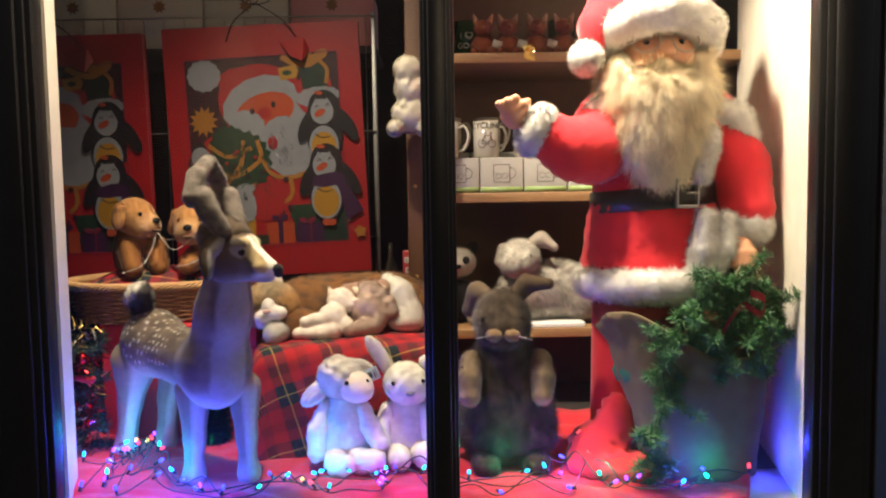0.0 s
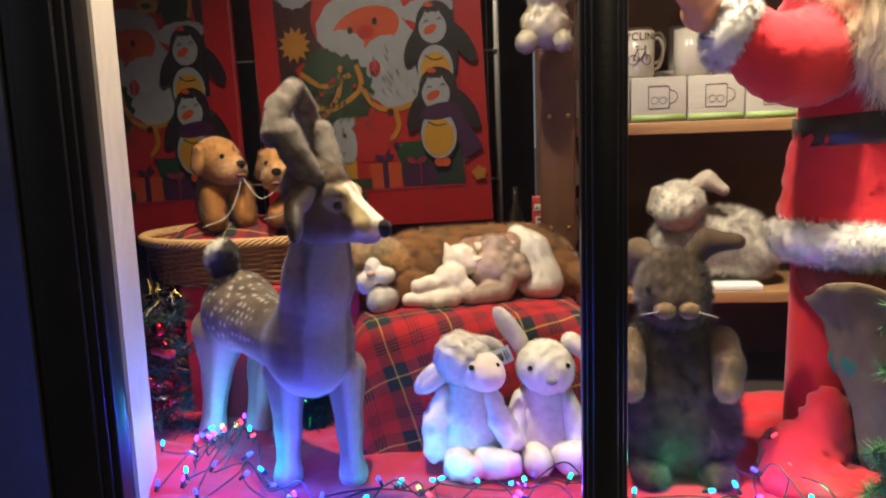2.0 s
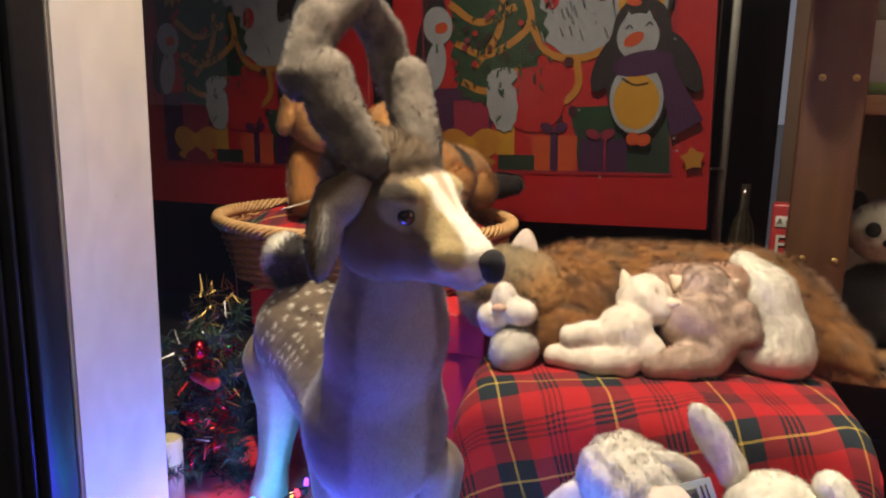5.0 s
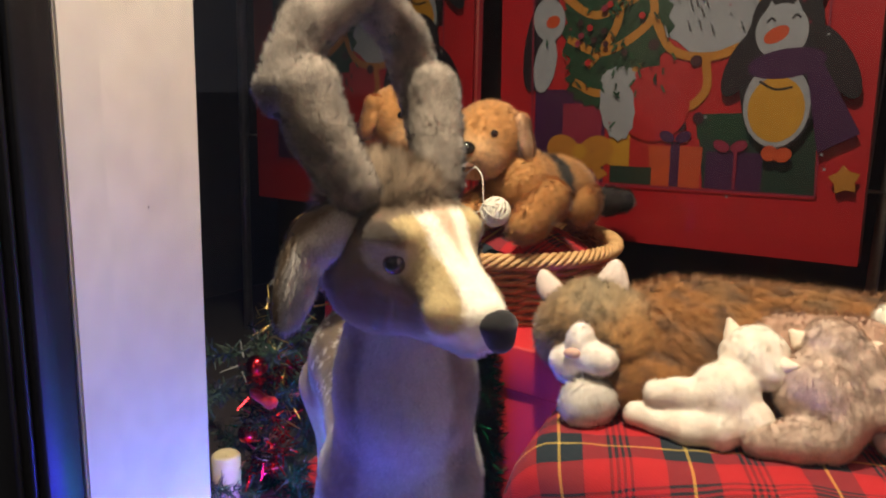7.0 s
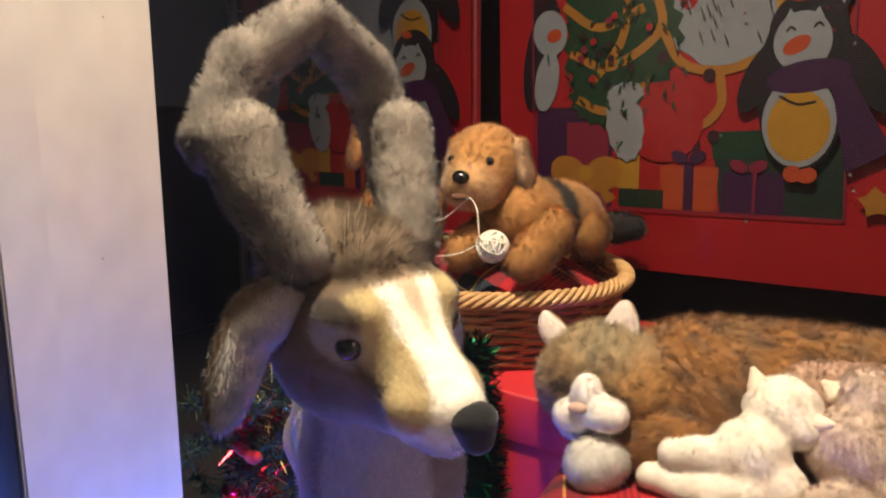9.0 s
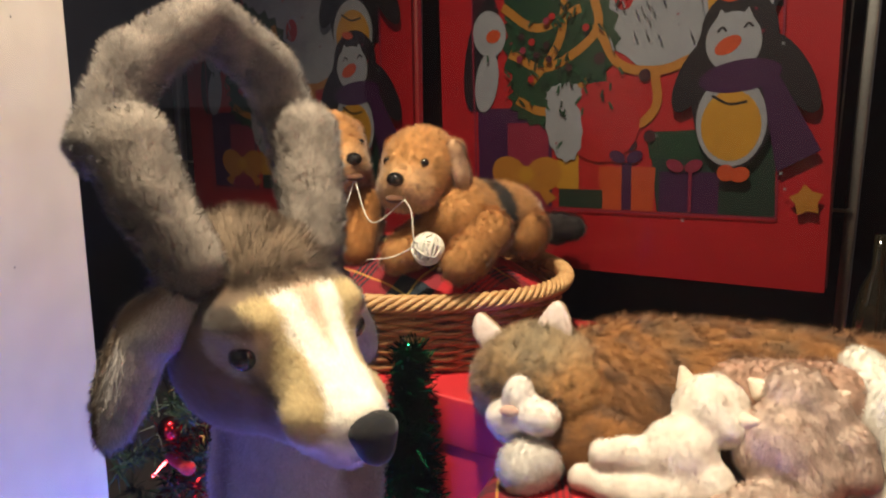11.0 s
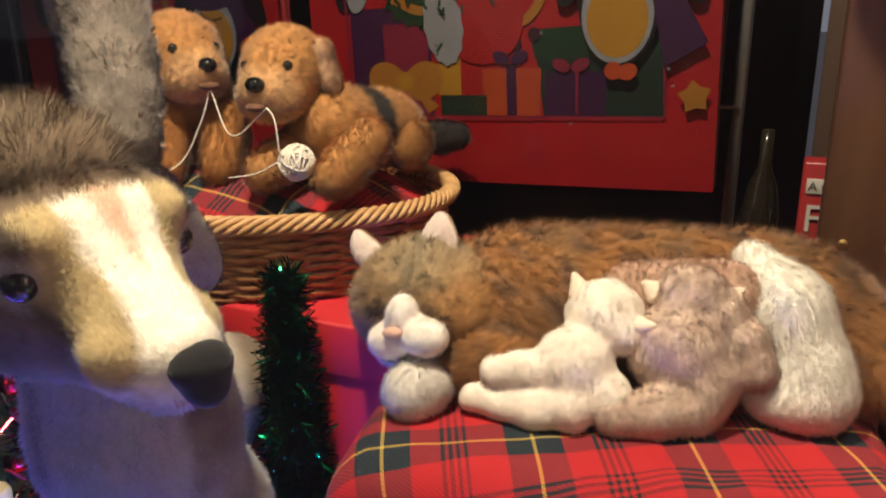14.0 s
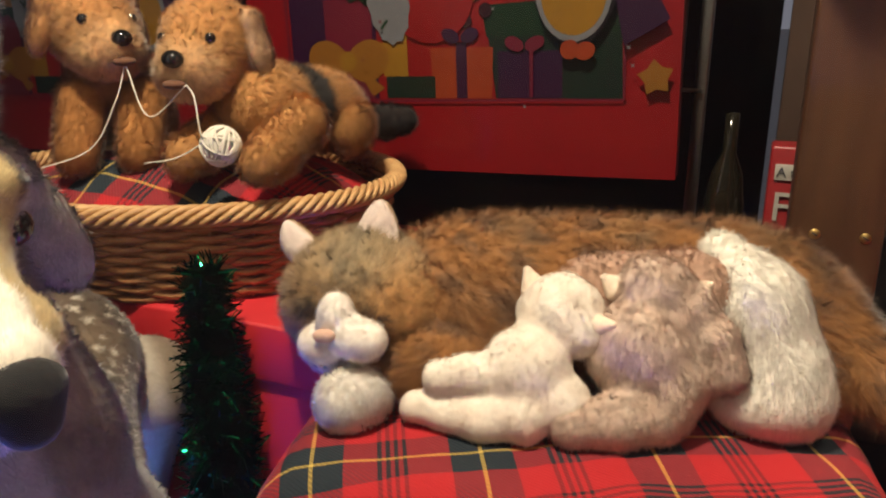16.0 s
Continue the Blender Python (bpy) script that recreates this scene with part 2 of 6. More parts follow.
def put(name, acc, parent, label="", smooth=True):
    """A part: one mesh under a thing, given in world metres."""
    ob = new(name, acc.mesh(name, world_place(parent), smooth))
    ob.parent = parent
    return tagged(ob, label)


def single(name, acc, at, label, category, group="", kind="", smooth=True):
    ob = new(name, acc.mesh(name, at, smooth))
    ob.location = at
    return tagged(ob, label, category, group, kind)


def box(x0, x1, y0, y1, z0, z1, bevel=0.0):
    bm = bmesh.new()
    bmesh.ops.create_cube(bm, size=1, matrix=Matrix.LocRotScale(((x0 + x1) / 2, (y0 + y1) / 2, (z0 + z1) / 2), None, (x1 - x0, y1 - y0, z1 - z0)))
    if bevel:
        bmesh.ops.bevel(bm, geom=bm.edges[:], offset=bevel, segments=2, affect="EDGES", profile=0.5)
    bm.verts.ensure_lookup_table()
    out = [tuple(q.co) for q in bm.verts], [tuple(w.index for w in q.verts) for q in bm.faces]
    bm.free()
    return out


def boxed(material, *args, **kw):
    return Acc().add(*box(*args, **kw), material)


def turned(vf, m):
    return [tuple(m @ Vector(q)) for q in vf[0]], vf[1]


def prism(outline, z0, z1):
    k = len(outline)
    v = [(x, y, z0) for x, y in outline] + [(x, y, z1) for x, y in outline]
    f = [tuple(range(k))[::-1], tuple(range(k, 2 * k))] + [(i, (i + 1) % k, k + (i + 1) % k, k + i) for i in range(k)]
    return v, f


def tube(points, radius, sides=8, closed=False, ends=True):
    """A round bar along points; radius may be a list."""
    p = np.asarray(points, float)
    k = len(p)
    r = np.broadcast_to(np.asarray(radius, float), (k,))
    tan = np.roll(p, -1, 0) - np.roll(p, 1, 0) if closed else np.gradient(p, axis=0)
    tan /= np.linalg.norm(tan, axis=1)[:, None] + 1e-12
    up = np.array((0.13, 0.21, 0.97))
    a = np.cross(tan, up)
    a /= np.linalg.norm(a, axis=1)[:, None] + 1e-12
    b = np.cross(tan, a)
    ang = np.arange(sides) * 2 * np.pi / sides
    v = (p[:, None] + r[:, None, None] * (a[:, None] * np.cos(ang)[None, :, None] + b[:, None] * np.sin(ang)[None, :, None])).reshape(-1, 3)
    f = []
    for i in range(k if closed else k - 1):
        j = (i + 1) % k
        f += [(i * sides + q, i * sides + (q + 1) % sides, j * sides + (q + 1) % sides, j * sides + q) for q in range(sides)]
    if ends and not closed:
        f += [tuple(range(sides))[::-1], tuple((k - 1) * sides + q for q in range(sides))]
    return v, f


def lathe(profile, at, sides=28):
    v = [(at[0] + r * math.cos(a), at[1] + r * math.sin(a), at[2] + z) for r, z in profile for a in np.arange(sides) * 2 * math.pi / sides]
    f = [(i * sides + q, i * sides + (q + 1) % sides, (i + 1) * sides + (q + 1) % sides, (i + 1) * sides + q) for i in range(len(profile) - 1) for q in range(sides)]
    return v, f


def ball(at, r, sides=14):
    r = np.broadcast_to(np.asarray(r, float), (3,))
    th = np.linspace(0.02, math.pi - 0.02, 9)
    v = [(at[0] + r[0] * math.sin(t) * math.cos(a), at[1] + r[1] * math.sin(t) * math.sin(a), at[2] - r[2] * math.cos(t)) for t in th for a in np.arange(sides) * 2 * math.pi / sides]
    f = [(i * sides + q, i * sides + (q + 1) % sides, (i + 1) * sides + (q + 1) % sides, (i + 1) * sides + q) for i in range(8) for q in range(sides)]
    return v, f + [tuple(range(sides))[::-1], tuple(8 * sides + q for q in range(sides))]


def smooth_path(points, n=60):
    """Points along a Catmull-Rom curve."""
    p = np.asarray(points, float)
    p = np.vstack([2 * p[0] - p[1], p, 2 * p[-1] - p[-2]])
    out = []
    for s in np.linspace(0, len(p) - 3 - 1e-6, n):
        i, t = int(s), s - int(s)
        a, b, c, d = p[i:i + 4]
        out.append(0.5 * (2 * b + (c - a) * t + (2 * a - 5 * b + 4 * c - d) * t ** 2 + (3 * b - a - 3 * c + d) * t ** 3))
    return np.array(out)


# soft bodies: the blended surface of ellipsoids and tapered limbs, as a closed mesh
def E(x, y, z, rx, ry, rz, yaw=0, pitch=0, roll=0):
    return ("e", np.array((x, y, z)), np.array((rx, ry, rz)), np.array(Euler((radians(pitch), radians(roll), radians(yaw))).to_matrix()))


def C(p0, p1, r0, r1):
    return ("c", np.array(p0, float), np.array(p1, float), r0, r1)


def limb(points, radii):
    return [C(points[i], points[i + 1], radii[i], radii[i + 1]) for i in range(len(points) - 1)]


def field(p, shapes, k):
    total = np.zeros(len(p))
    for s in shapes:
        if s[0] == "e":
            q = (p - s[1]) @ s[3]
            a, b = np.linalg.norm(q / s[2], axis=1), np.linalg.norm(q / s[2] ** 2, axis=1)
            d = a * (a - 1) / (b + 1e-9)
        else:
            w = s[2] - s[1]
            t = np.clip((p - s[1]) @ w / (w @ w + 1e-12), 0, 1)
            d = np.linalg.norm(p - s[1] - t[:, None] * w, axis=1) - (s[3] + t * (s[4] - s[3]))
        total += np.exp(np.clip(-d / k, -60, 60))
    return -k * np.log(total + 1e-30)


def body(shapes, cell=0.004, k=0.006, lump=0.0):
    """Vertices, quads and normals of the blended surface."""
    lo, hi = np.full(3, 9.0), np.full(3, -9.0)
    for s in shapes:
        r = s[2].max() if s[0] == "e" else max(s[3], s[4])
        for c in ([s[1]] if s[0] == "e" else [s[1], s[2]]):
            lo, hi = np.minimum(lo, c - r), np.maximum(hi, c + r)
    lo, hi = lo - 4 * cell - k, hi + 4 * cell + k
    n = np.ceil((hi - lo) / cell).astype(int) + 1
    g = np.stack(np.meshgrid(*[lo[i] + cell * np.arange(n[i]) for i in range(3)], indexing="ij"), -1)
    flat = g.reshape(-1, 3)
    d = field(flat, shapes, k)
    if lump:
        d += lump * (np.sin(flat[:, 0] * 210 + np.sin(flat[:, 1] * 170)) * np.sin(flat[:, 2] * 190 + flat[:, 1] * 120))
    d = d.reshape(n)
    inside = d < 0
    corner = [(i, j, l) for i in (0, 1) for j in (0, 1) for l in (0, 1)]
    sl = lambda c: tuple(slice(c[i], n[i] - 1 + c[i]) for i in range(3))
    cnt = sum(inside[sl(c)].astype(int) for c in corner)
    mixed = (cnt > 0) & (cnt < 8)
    ids = -np.ones(mixed.shape, int)
    ids[mixed] = np.arange(mixed.sum())
    acc, num = np.zeros((mixed.sum(), 3)), np.zeros(mixed.sum())
    for a in corner:
        for ax in range(3):
            if a[ax] == 0:
                b = list(a)
                b[ax] = 1
                da, db = d[sl(a)][mixed], d[sl(b)][mixed]
                cross = (da < 0) != (db < 0)
                t = np.where(cross, da / np.where(cross, da - db, 1), 0)
                pos = np.tile(np.array(a, float), (len(t), 1))
                pos[:, ax] += t
                acc += pos * cross[:, None]
                num += cross
    v = lo + cell * (np.argwhere(mixed) + acc / num[:, None])
    faces = []
    for ax in range(3):
        u, w = (ax + 1) % 3, (ax + 2) % 3
        a, b = [slice(1, n[i] - 1) for i in range(3)], [slice(1, n[i] - 1) for i in range(3)]
        a[ax], b[ax] = slice(0, n[ax] - 1), slice(1, n[ax])
        ia, ib = inside[tuple(a)], inside[tuple(b)]
        where = np.argwhere(ia != ib)
        if not len(where):
            continue
        off = np.ones(3, int)
        off[ax] = 0
        base = where + off
        flip = ia[tuple(where.T)]
        quad = []
        for du, dw in ((1, 1), (0, 1), (0, 0), (1, 0)):
            q = base.copy()
            q[:, u] -= du
            q[:, w] -= dw
            quad.append(ids[tuple(q.T)])
        quad = np.stack(quad, 1)
        quad[~flip] = quad[~flip][:, ::-1]
        faces.append(quad)
    f = np.vstack(faces)
    e = cell * 0.5
    grad = np.stack([field(v + np.eye(3)[i] * e, shapes, k) - field(v - np.eye(3)[i] * e, shapes, k) for i in range(3)], 1)
    grad /= np.linalg.norm(grad, axis=1)[:, None] + 1e-12
    return v, f, grad


FUR_RNG = np.random.default_rng(7)


def fuzz(acc, v, f, nrm, tint, amount, length, width=0.0009, lay=0.45, comb=(0, 0, -1), wild=0.35, material=None, keep=None):
    """Fine tapered hairs standing on a surface, in the tints of their roots."""
    amount, width = int(amount * 1.2), width * 0.8
    f = np.asarray(f)
    tri = np.vstack([f[:, [0, 1, 2]], f[:, [0, 2, 3]]])
    a, b, c = v[tri[:, 0]], v[tri[:, 1]], v[tri[:, 2]]
    area = np.linalg.norm(np.cross(b - a, c - a), axis=1)
    if keep is not None:
        area = area * keep((a + b + c) / 3)
    pick = FUR_RNG.choice(len(tri), amount, p=area / area.sum())
    r1, r2 = np.sqrt(FUR_RNG.random(amount))[:, None], FUR_RNG.random(amount)[:, None]
    w = np.hstack([1 - r1, r1 * (1 - r2), r1 * r2])
    ids = tri[pick]
    root, nn, tt = (np.einsum("ij,ijk->ik", w, src[ids]) for src in (v, nrm, tint))
    comb = np.asarray(comb, float)
    flow = comb if comb.ndim == 1 else comb
    flow = np.broadcast_to(flow, root.shape) if not callable(flow) else flow
    flow = flow - nn * (flow * nn).sum(1)[:, None]
    rnd = FUR_RNG.normal(size=root.shape)
    # hair leans in locks that share a direction and a shade
    cell_ = np.floor((root + 0.0015 * rnd) / max(0.0030, length * 0.33)).astype(np.int64)
    seed = (cell_ * np.array((73856093, 19349663, 83492791))).sum(1) % 4096
    table = np.random.default_rng(11).normal(size=(4096, 4))
    lock = table[seed, :3]
    tt = tt * (1 + np.clip(table[seed, 3], -1.6, 1.6) * 0.17 * min(wild, 2.6))[:, None]
    way = nn * (1 - lay) + flow * lay + rnd * wild * 0.25 + lock * wild * 0.42
    way /= np.linalg.norm(way, axis=1)[:, None]
    rise = (way * nn).sum(1)[:, None]
    way = way - nn * np.maximum(rise - 0.58, 0) + flow * np.maximum(rise - 0.58, 0) * 0.7 + rnd * 0.12
    way /= np.linalg.norm(way, axis=1)[:, None]
    ln = length * FUR_RNG.uniform(0.55, 1.1, amount)[:, None]
    side = np.cross(way, nn + 0.15 * rnd)
    side /= np.linalg.norm(side, axis=1)[:, None] + 1e-9
    root = root - nn * 0.0010
    tip = root + way * ln + (flow * 0.2 - nn * 0.08) * ln * lay
    hw = side * width * FUR_RNG.uniform(0.6, 1.2, amount)[:, None]
    verts = np.stack([root - hw, root + hw, tip], 1).reshape(-1, 3)
    faces = np.arange(amount * 3).reshape(-1, 3).tolist()
    tt = np.clip(tt * FUR_RNG.uniform(0.82, 1.16, amount)[:, None], 0, 1)
    soft = nn * 0.82 + way * 0.18
    soft /= np.linalg.norm(soft, axis=1)[:, None]
    acc.add(verts, faces, material or FUR, np.repeat(tt, 3, 0), np.repeat(soft, 3, 0))


def plush(shapes, colour, cell=0.004, k=0.006, hairs=0, length=0.006, width=0.0008, lay=0.4, comb=(0.25, -0.55, -0.8), wild=0.6, lump=0.0, material=None, acc=None, keep=None):
    """A furry body. colour: one colour, or a function of places and normals."""
    v, f, n = body(shapes, cell, k, lump)
    tint = colour(v, n) if callable(colour) else np.tile(np.array(colour, float), (len(v), 1))
    acc = acc or Acc()
    acc.add(v, f.tolist(), material or FUR, tint, n)
    if hairs:
        fuzz(acc, v, f, n, tint, hairs, length, width, lay, comb, wild, material, keep)
    return acc


def blend(*stops):
    """stops: (mask 0..1, colour) laid one over the other."""
    out = None
    for m, c in stops:
        c = np.array(c, float)
        out = np.tile(c, (len(m), 1)) if out is None else out * (1 - m[:, None]) + c * m[:, None]
    return out


def ramp(x, a, b):
    return np.clip((x - a) / (b - a), 0, 1)


def patchy(v, scale, seed=0.0):
    q = v * scale + seed
    return 0.5 + 0.25 * (np.sin(q[:, 0] * 1.3 + np.sin(q[:, 1] * 1.7 + 1)) + np.sin(q[:, 1] * 1.1 + np.sin(q[:, 2] * 2.1) + q[:, 0] * 0.4 + q[:, 2] * 1.2))


def letters(text, size, material, m, depth=0.0006):
    """Writing as a thin mesh, laid by the pose m."""
    cu = bpy.data.curves.new("letters", "FONT")
    cu.body, cu.size, cu.extrude, cu.align_x, cu.align_y = text, size, depth, "CENTER", "CENTER"
    ob = bpy.data.objects.new("letters", cu)
    scene.collection.objects.link(ob)
    me = ob.to_mesh()
    v, f = [tuple(q.co) for q in me.vertices], [tuple(q.vertices) for q in me.polygons]
    ob.to_mesh_clear()
    bpy.data.objects.remove(ob)
    bpy.data.curves.remove(cu)
    return Acc().add([tuple(m @ Vector(q)) for q in v], f, material)


# ---- the shop window ----
SILL_Z = 0.0
pave = single("pavement", boxed(PAVING, -6, 6, -8, 1.16, -0.90, -0.80), (0, -3, -0.85), "dark wet pavement outside the shop", "pavement", kind="structure")
single("ground", boxed(PAVING, -60, 60, -80, 60, -1.05, -0.91), (0, 0, -1), "dark ground under the street and shop", "ground", kind="structure")
single("facade_left", boxed(RENDER_WALL, -3.0, -0.69, 1.165, 1.26, -0.80, 3.0), (-2, 1.2, 0), "dark rendered shop front beside the window", "wall", kind="structure")
single("facade_right", boxed(RENDER_WALL, 0.665, 3.0, 1.165, 1.26, -0.80, 3.0), (2, 1.2, 0), "dark rendered shop front beside the window", "wall", kind="structure")
single("facade_top", boxed(RENDER_WALL, -0.69, 0.665, 1.165, 1.26, 1.62, 3.0), (0, 1.2, 2), "dark rendered shop front above the window", "wall", kind="structure")
single("facade_foot", boxed(RENDER_WALL, -0.69, 0.665, 1.165, 1.26, -0.80, -0.075), (0, 1.2, -0.5), "dark rendered wall under the window", "wall", kind="structure")
# added wall behind the camera; its mirrored paleness veils the display
single("veil_wall", boxed(VEIL_STONE, -6, 6, -6.3, -6.0, -0.8, 4.0), (0, -6, 0), "unseen pale wall across the street, added for the pane to mirror", "wall", kind="structure")

win = thing("window_1", (0, 1.18, 0), "black wooden shop window frame with a central mullion", "window", kind="structure")


def moulding(x0, x1, z0, z1, upright=True):
    """A frame bar with a raised middle and stepped edges."""
    a = Acc()
    a.add(*box(x0, x1, 1.170, 1.200, z0, z1, 0.003), DARK_WOOD)
    if upright:
        w = x1 - x0
        a.add(*box(x0 + w * 0.22, x1 - w * 0.22, 1.160, 1.171, z0, z1, 0.003), DARK_WOOD)
        a.add(*box(x0 + w * 0.10, x1 - w * 0.10, 1.165, 1.1705, z0, z1, 0.002), DARK_WOOD)
    else:
        h = z1 - z0
        a.add(*box(x0, x1, 1.158, 1.171, z0, z0 + h * 0.6, 0.003), DARK_WOOD)
    return a


put("mullion", moulding(-0.0255, 0.0255, 0.0, 1.55), win)
put("frame_side", moulding(-0.692, -0.594, -0.075, 1.62), win)
put("frame_side", moulding(0.569, 0.667, -0.075, 1.62), win)
put("frame_rail", moulding(-0.594, 0.569, -0.075, 0.0, False), win)
put("frame_rail", moulding(-0.594, 0.569, 1.55, 1.62, False), win)
for x0, x1 in ((-0.594, -0.0255), (0.0255, 0.569)):
    pane = put("pane", Acc().add([(x0, 1.186, 0), (x1, 1.186, 0), (x1, 1.186, 1.55), (x0, 1.186, 1.55)], [(0, 1, 2, 3)], GLASS), win)
    pane.visible_shadow = False
    put("bead", boxed(SILL, x0, x1, 1.2005, 1.210, 0.0, 0.008, bevel=0.002), win, "thin white glazing bead")

# display floor, side boards, ceiling, dark shop behind
single("floor", boxed(SILL, -0.66, 0.66, 1.2105, 1.36, -0.05, 0.0), (0, 1.3, 0), "white painted display floor of the shop window", "floor", kind="structure")
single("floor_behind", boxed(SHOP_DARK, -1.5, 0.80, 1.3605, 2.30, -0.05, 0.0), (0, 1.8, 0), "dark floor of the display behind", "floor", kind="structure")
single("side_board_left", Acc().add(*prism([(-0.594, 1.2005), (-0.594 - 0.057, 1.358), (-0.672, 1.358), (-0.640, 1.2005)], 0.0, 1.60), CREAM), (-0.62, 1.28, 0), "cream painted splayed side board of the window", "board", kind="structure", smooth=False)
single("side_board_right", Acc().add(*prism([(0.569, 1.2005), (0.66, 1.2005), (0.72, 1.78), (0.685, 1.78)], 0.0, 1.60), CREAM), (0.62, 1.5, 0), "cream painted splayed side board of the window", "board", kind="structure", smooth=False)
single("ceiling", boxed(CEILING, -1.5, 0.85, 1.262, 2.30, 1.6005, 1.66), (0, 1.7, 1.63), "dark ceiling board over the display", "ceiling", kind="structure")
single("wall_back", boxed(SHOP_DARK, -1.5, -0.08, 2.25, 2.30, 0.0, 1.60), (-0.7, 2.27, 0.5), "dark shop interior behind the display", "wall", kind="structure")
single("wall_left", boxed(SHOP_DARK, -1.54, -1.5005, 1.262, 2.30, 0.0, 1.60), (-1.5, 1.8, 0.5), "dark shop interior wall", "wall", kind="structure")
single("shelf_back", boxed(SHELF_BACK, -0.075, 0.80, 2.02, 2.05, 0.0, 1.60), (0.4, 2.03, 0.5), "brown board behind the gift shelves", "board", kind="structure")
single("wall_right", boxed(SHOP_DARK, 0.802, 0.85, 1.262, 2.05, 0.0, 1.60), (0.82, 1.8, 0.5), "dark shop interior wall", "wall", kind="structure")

stop = thing("window_stop", (-0.6, 1.21, 0), "cream painted stop bead along the side board", "trim", kind="structure")
put("bead", Acc().add(*prism([(-0.5905, 1.2012), (-0.6035, 1.238), (-0.6085, 1.236), (-0.5965, 1.2012)], 0.009, 1.55), CREAM), stop, smooth=False)
for z, d in ((0.575, 0.68), (0.40, 0.55)):
    put("nail", Acc().add(*ball((-0.594 - 0.057 * d - 0.0005, 1.2005 + 0.157 * d, z), (0.0010, 0.0010, 0.0014), 8), INK), stop, "dark nail head")

# pine post with screws
post = thing("post", (-0.038, 1.75, 0), "stained pine shelf upright with brass screws", "post")
put("upright", boxed(PINE, -0.068, -0.005, 1.716, 1.757, 0.0, 1.55, bevel=0.003), post)
for z in (0.320, 0.520, 0.725):
    for x in (-0.050, -0.017):
        m = pose(x, 1.7155, z, 90, 30, 0)
        put("screw", Acc().add(*turned(lathe([(0.0040, -0.001), (0.0040, 0.0), (0.0034, 0.0006), (0.0003, 0.0004)], (0, 0, 0), 10), m), GOLD).add(*turned(box(-0.002, 0.002, -0.0004, 0.0004, 0.0, 0.0009), m), INK), post)


def shelf(z, x0=-0.006, x1=0.70):
    single("shelf", boxed(SHELF_WOOD, x0, x1, 1.738, 2.018, z - 0.022, z, bevel=0.002), (0.35, 1.85, z), "pine shelf board holding gifts and toys", "shelf", group="gift shelves")


for z in (0.195, 0.503, 0.812, 1.12):
    shelf(z)


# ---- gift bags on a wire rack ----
# all inks are scaled down: the weaker light on the bags is in their colours
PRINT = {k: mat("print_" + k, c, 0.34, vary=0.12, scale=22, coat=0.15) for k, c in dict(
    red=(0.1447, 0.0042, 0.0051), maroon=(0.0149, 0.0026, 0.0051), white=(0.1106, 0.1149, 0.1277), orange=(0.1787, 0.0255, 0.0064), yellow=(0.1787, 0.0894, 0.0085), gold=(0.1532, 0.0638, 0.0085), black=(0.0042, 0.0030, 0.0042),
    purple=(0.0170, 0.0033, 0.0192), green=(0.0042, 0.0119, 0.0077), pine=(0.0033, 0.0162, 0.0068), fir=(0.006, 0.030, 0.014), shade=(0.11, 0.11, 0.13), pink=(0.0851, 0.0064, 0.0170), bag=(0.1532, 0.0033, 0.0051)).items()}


def arc(cu, cv, ru, rv, a0, a1, n=14):
    return [(cu + ru * math.cos(radians(a)), cv + rv * math.sin(radians(a))) for a in np.linspace(a0, a1, n)]


class Print:
    """Flat printed shapes on a bag's face; u to the right and v down, both in parts of the bag's width."""

    def __init__(self):
        self.acc, self.layer = Acc(), 0

    def poly(self, pts, ink):
        self.layer += 1
        y = -0.0006 - 0.00004 * self.layer
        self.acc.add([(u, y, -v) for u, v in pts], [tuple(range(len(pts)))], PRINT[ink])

    def ell(self, u, v, ru, rv, ink, turn=0, rag=0.0, n=26):
        c, s = math.cos(radians(turn)), math.sin(radians(turn))
        pts = []
        for i in range(n):
            a = 2 * math.pi * i / n
            k = 1 + (rag if i % 2 else -rag)
            x, y = ru * k * math.cos(a), rv * k * math.sin(a)
            pts.append((u + c * x - s * y, v + s * x + c * y))
        self.poly(pts, ink)

    def strip(self, pts, w, ink):
        p = smooth_path([(a, b, 0) for a, b in pts], 24)[:, :2]
        t = np.gradient(p, axis=0)
        nn = np.stack([-t[:, 1], t[:, 0]], 1) / (np.linalg.norm(t, axis=1)[:, None] + 1e-9) * w / 2
        self.layer += 1
        y = -0.0006 - 0.00004 * self.layer
        v = np.vstack([p - nn, p + nn])
        k = len(p)
        self.acc.add([(a, y, -b) for a, b in v], [(i, i + 1, k + i + 1, k + i) for i in range(k - 1)], PRINT[ink])


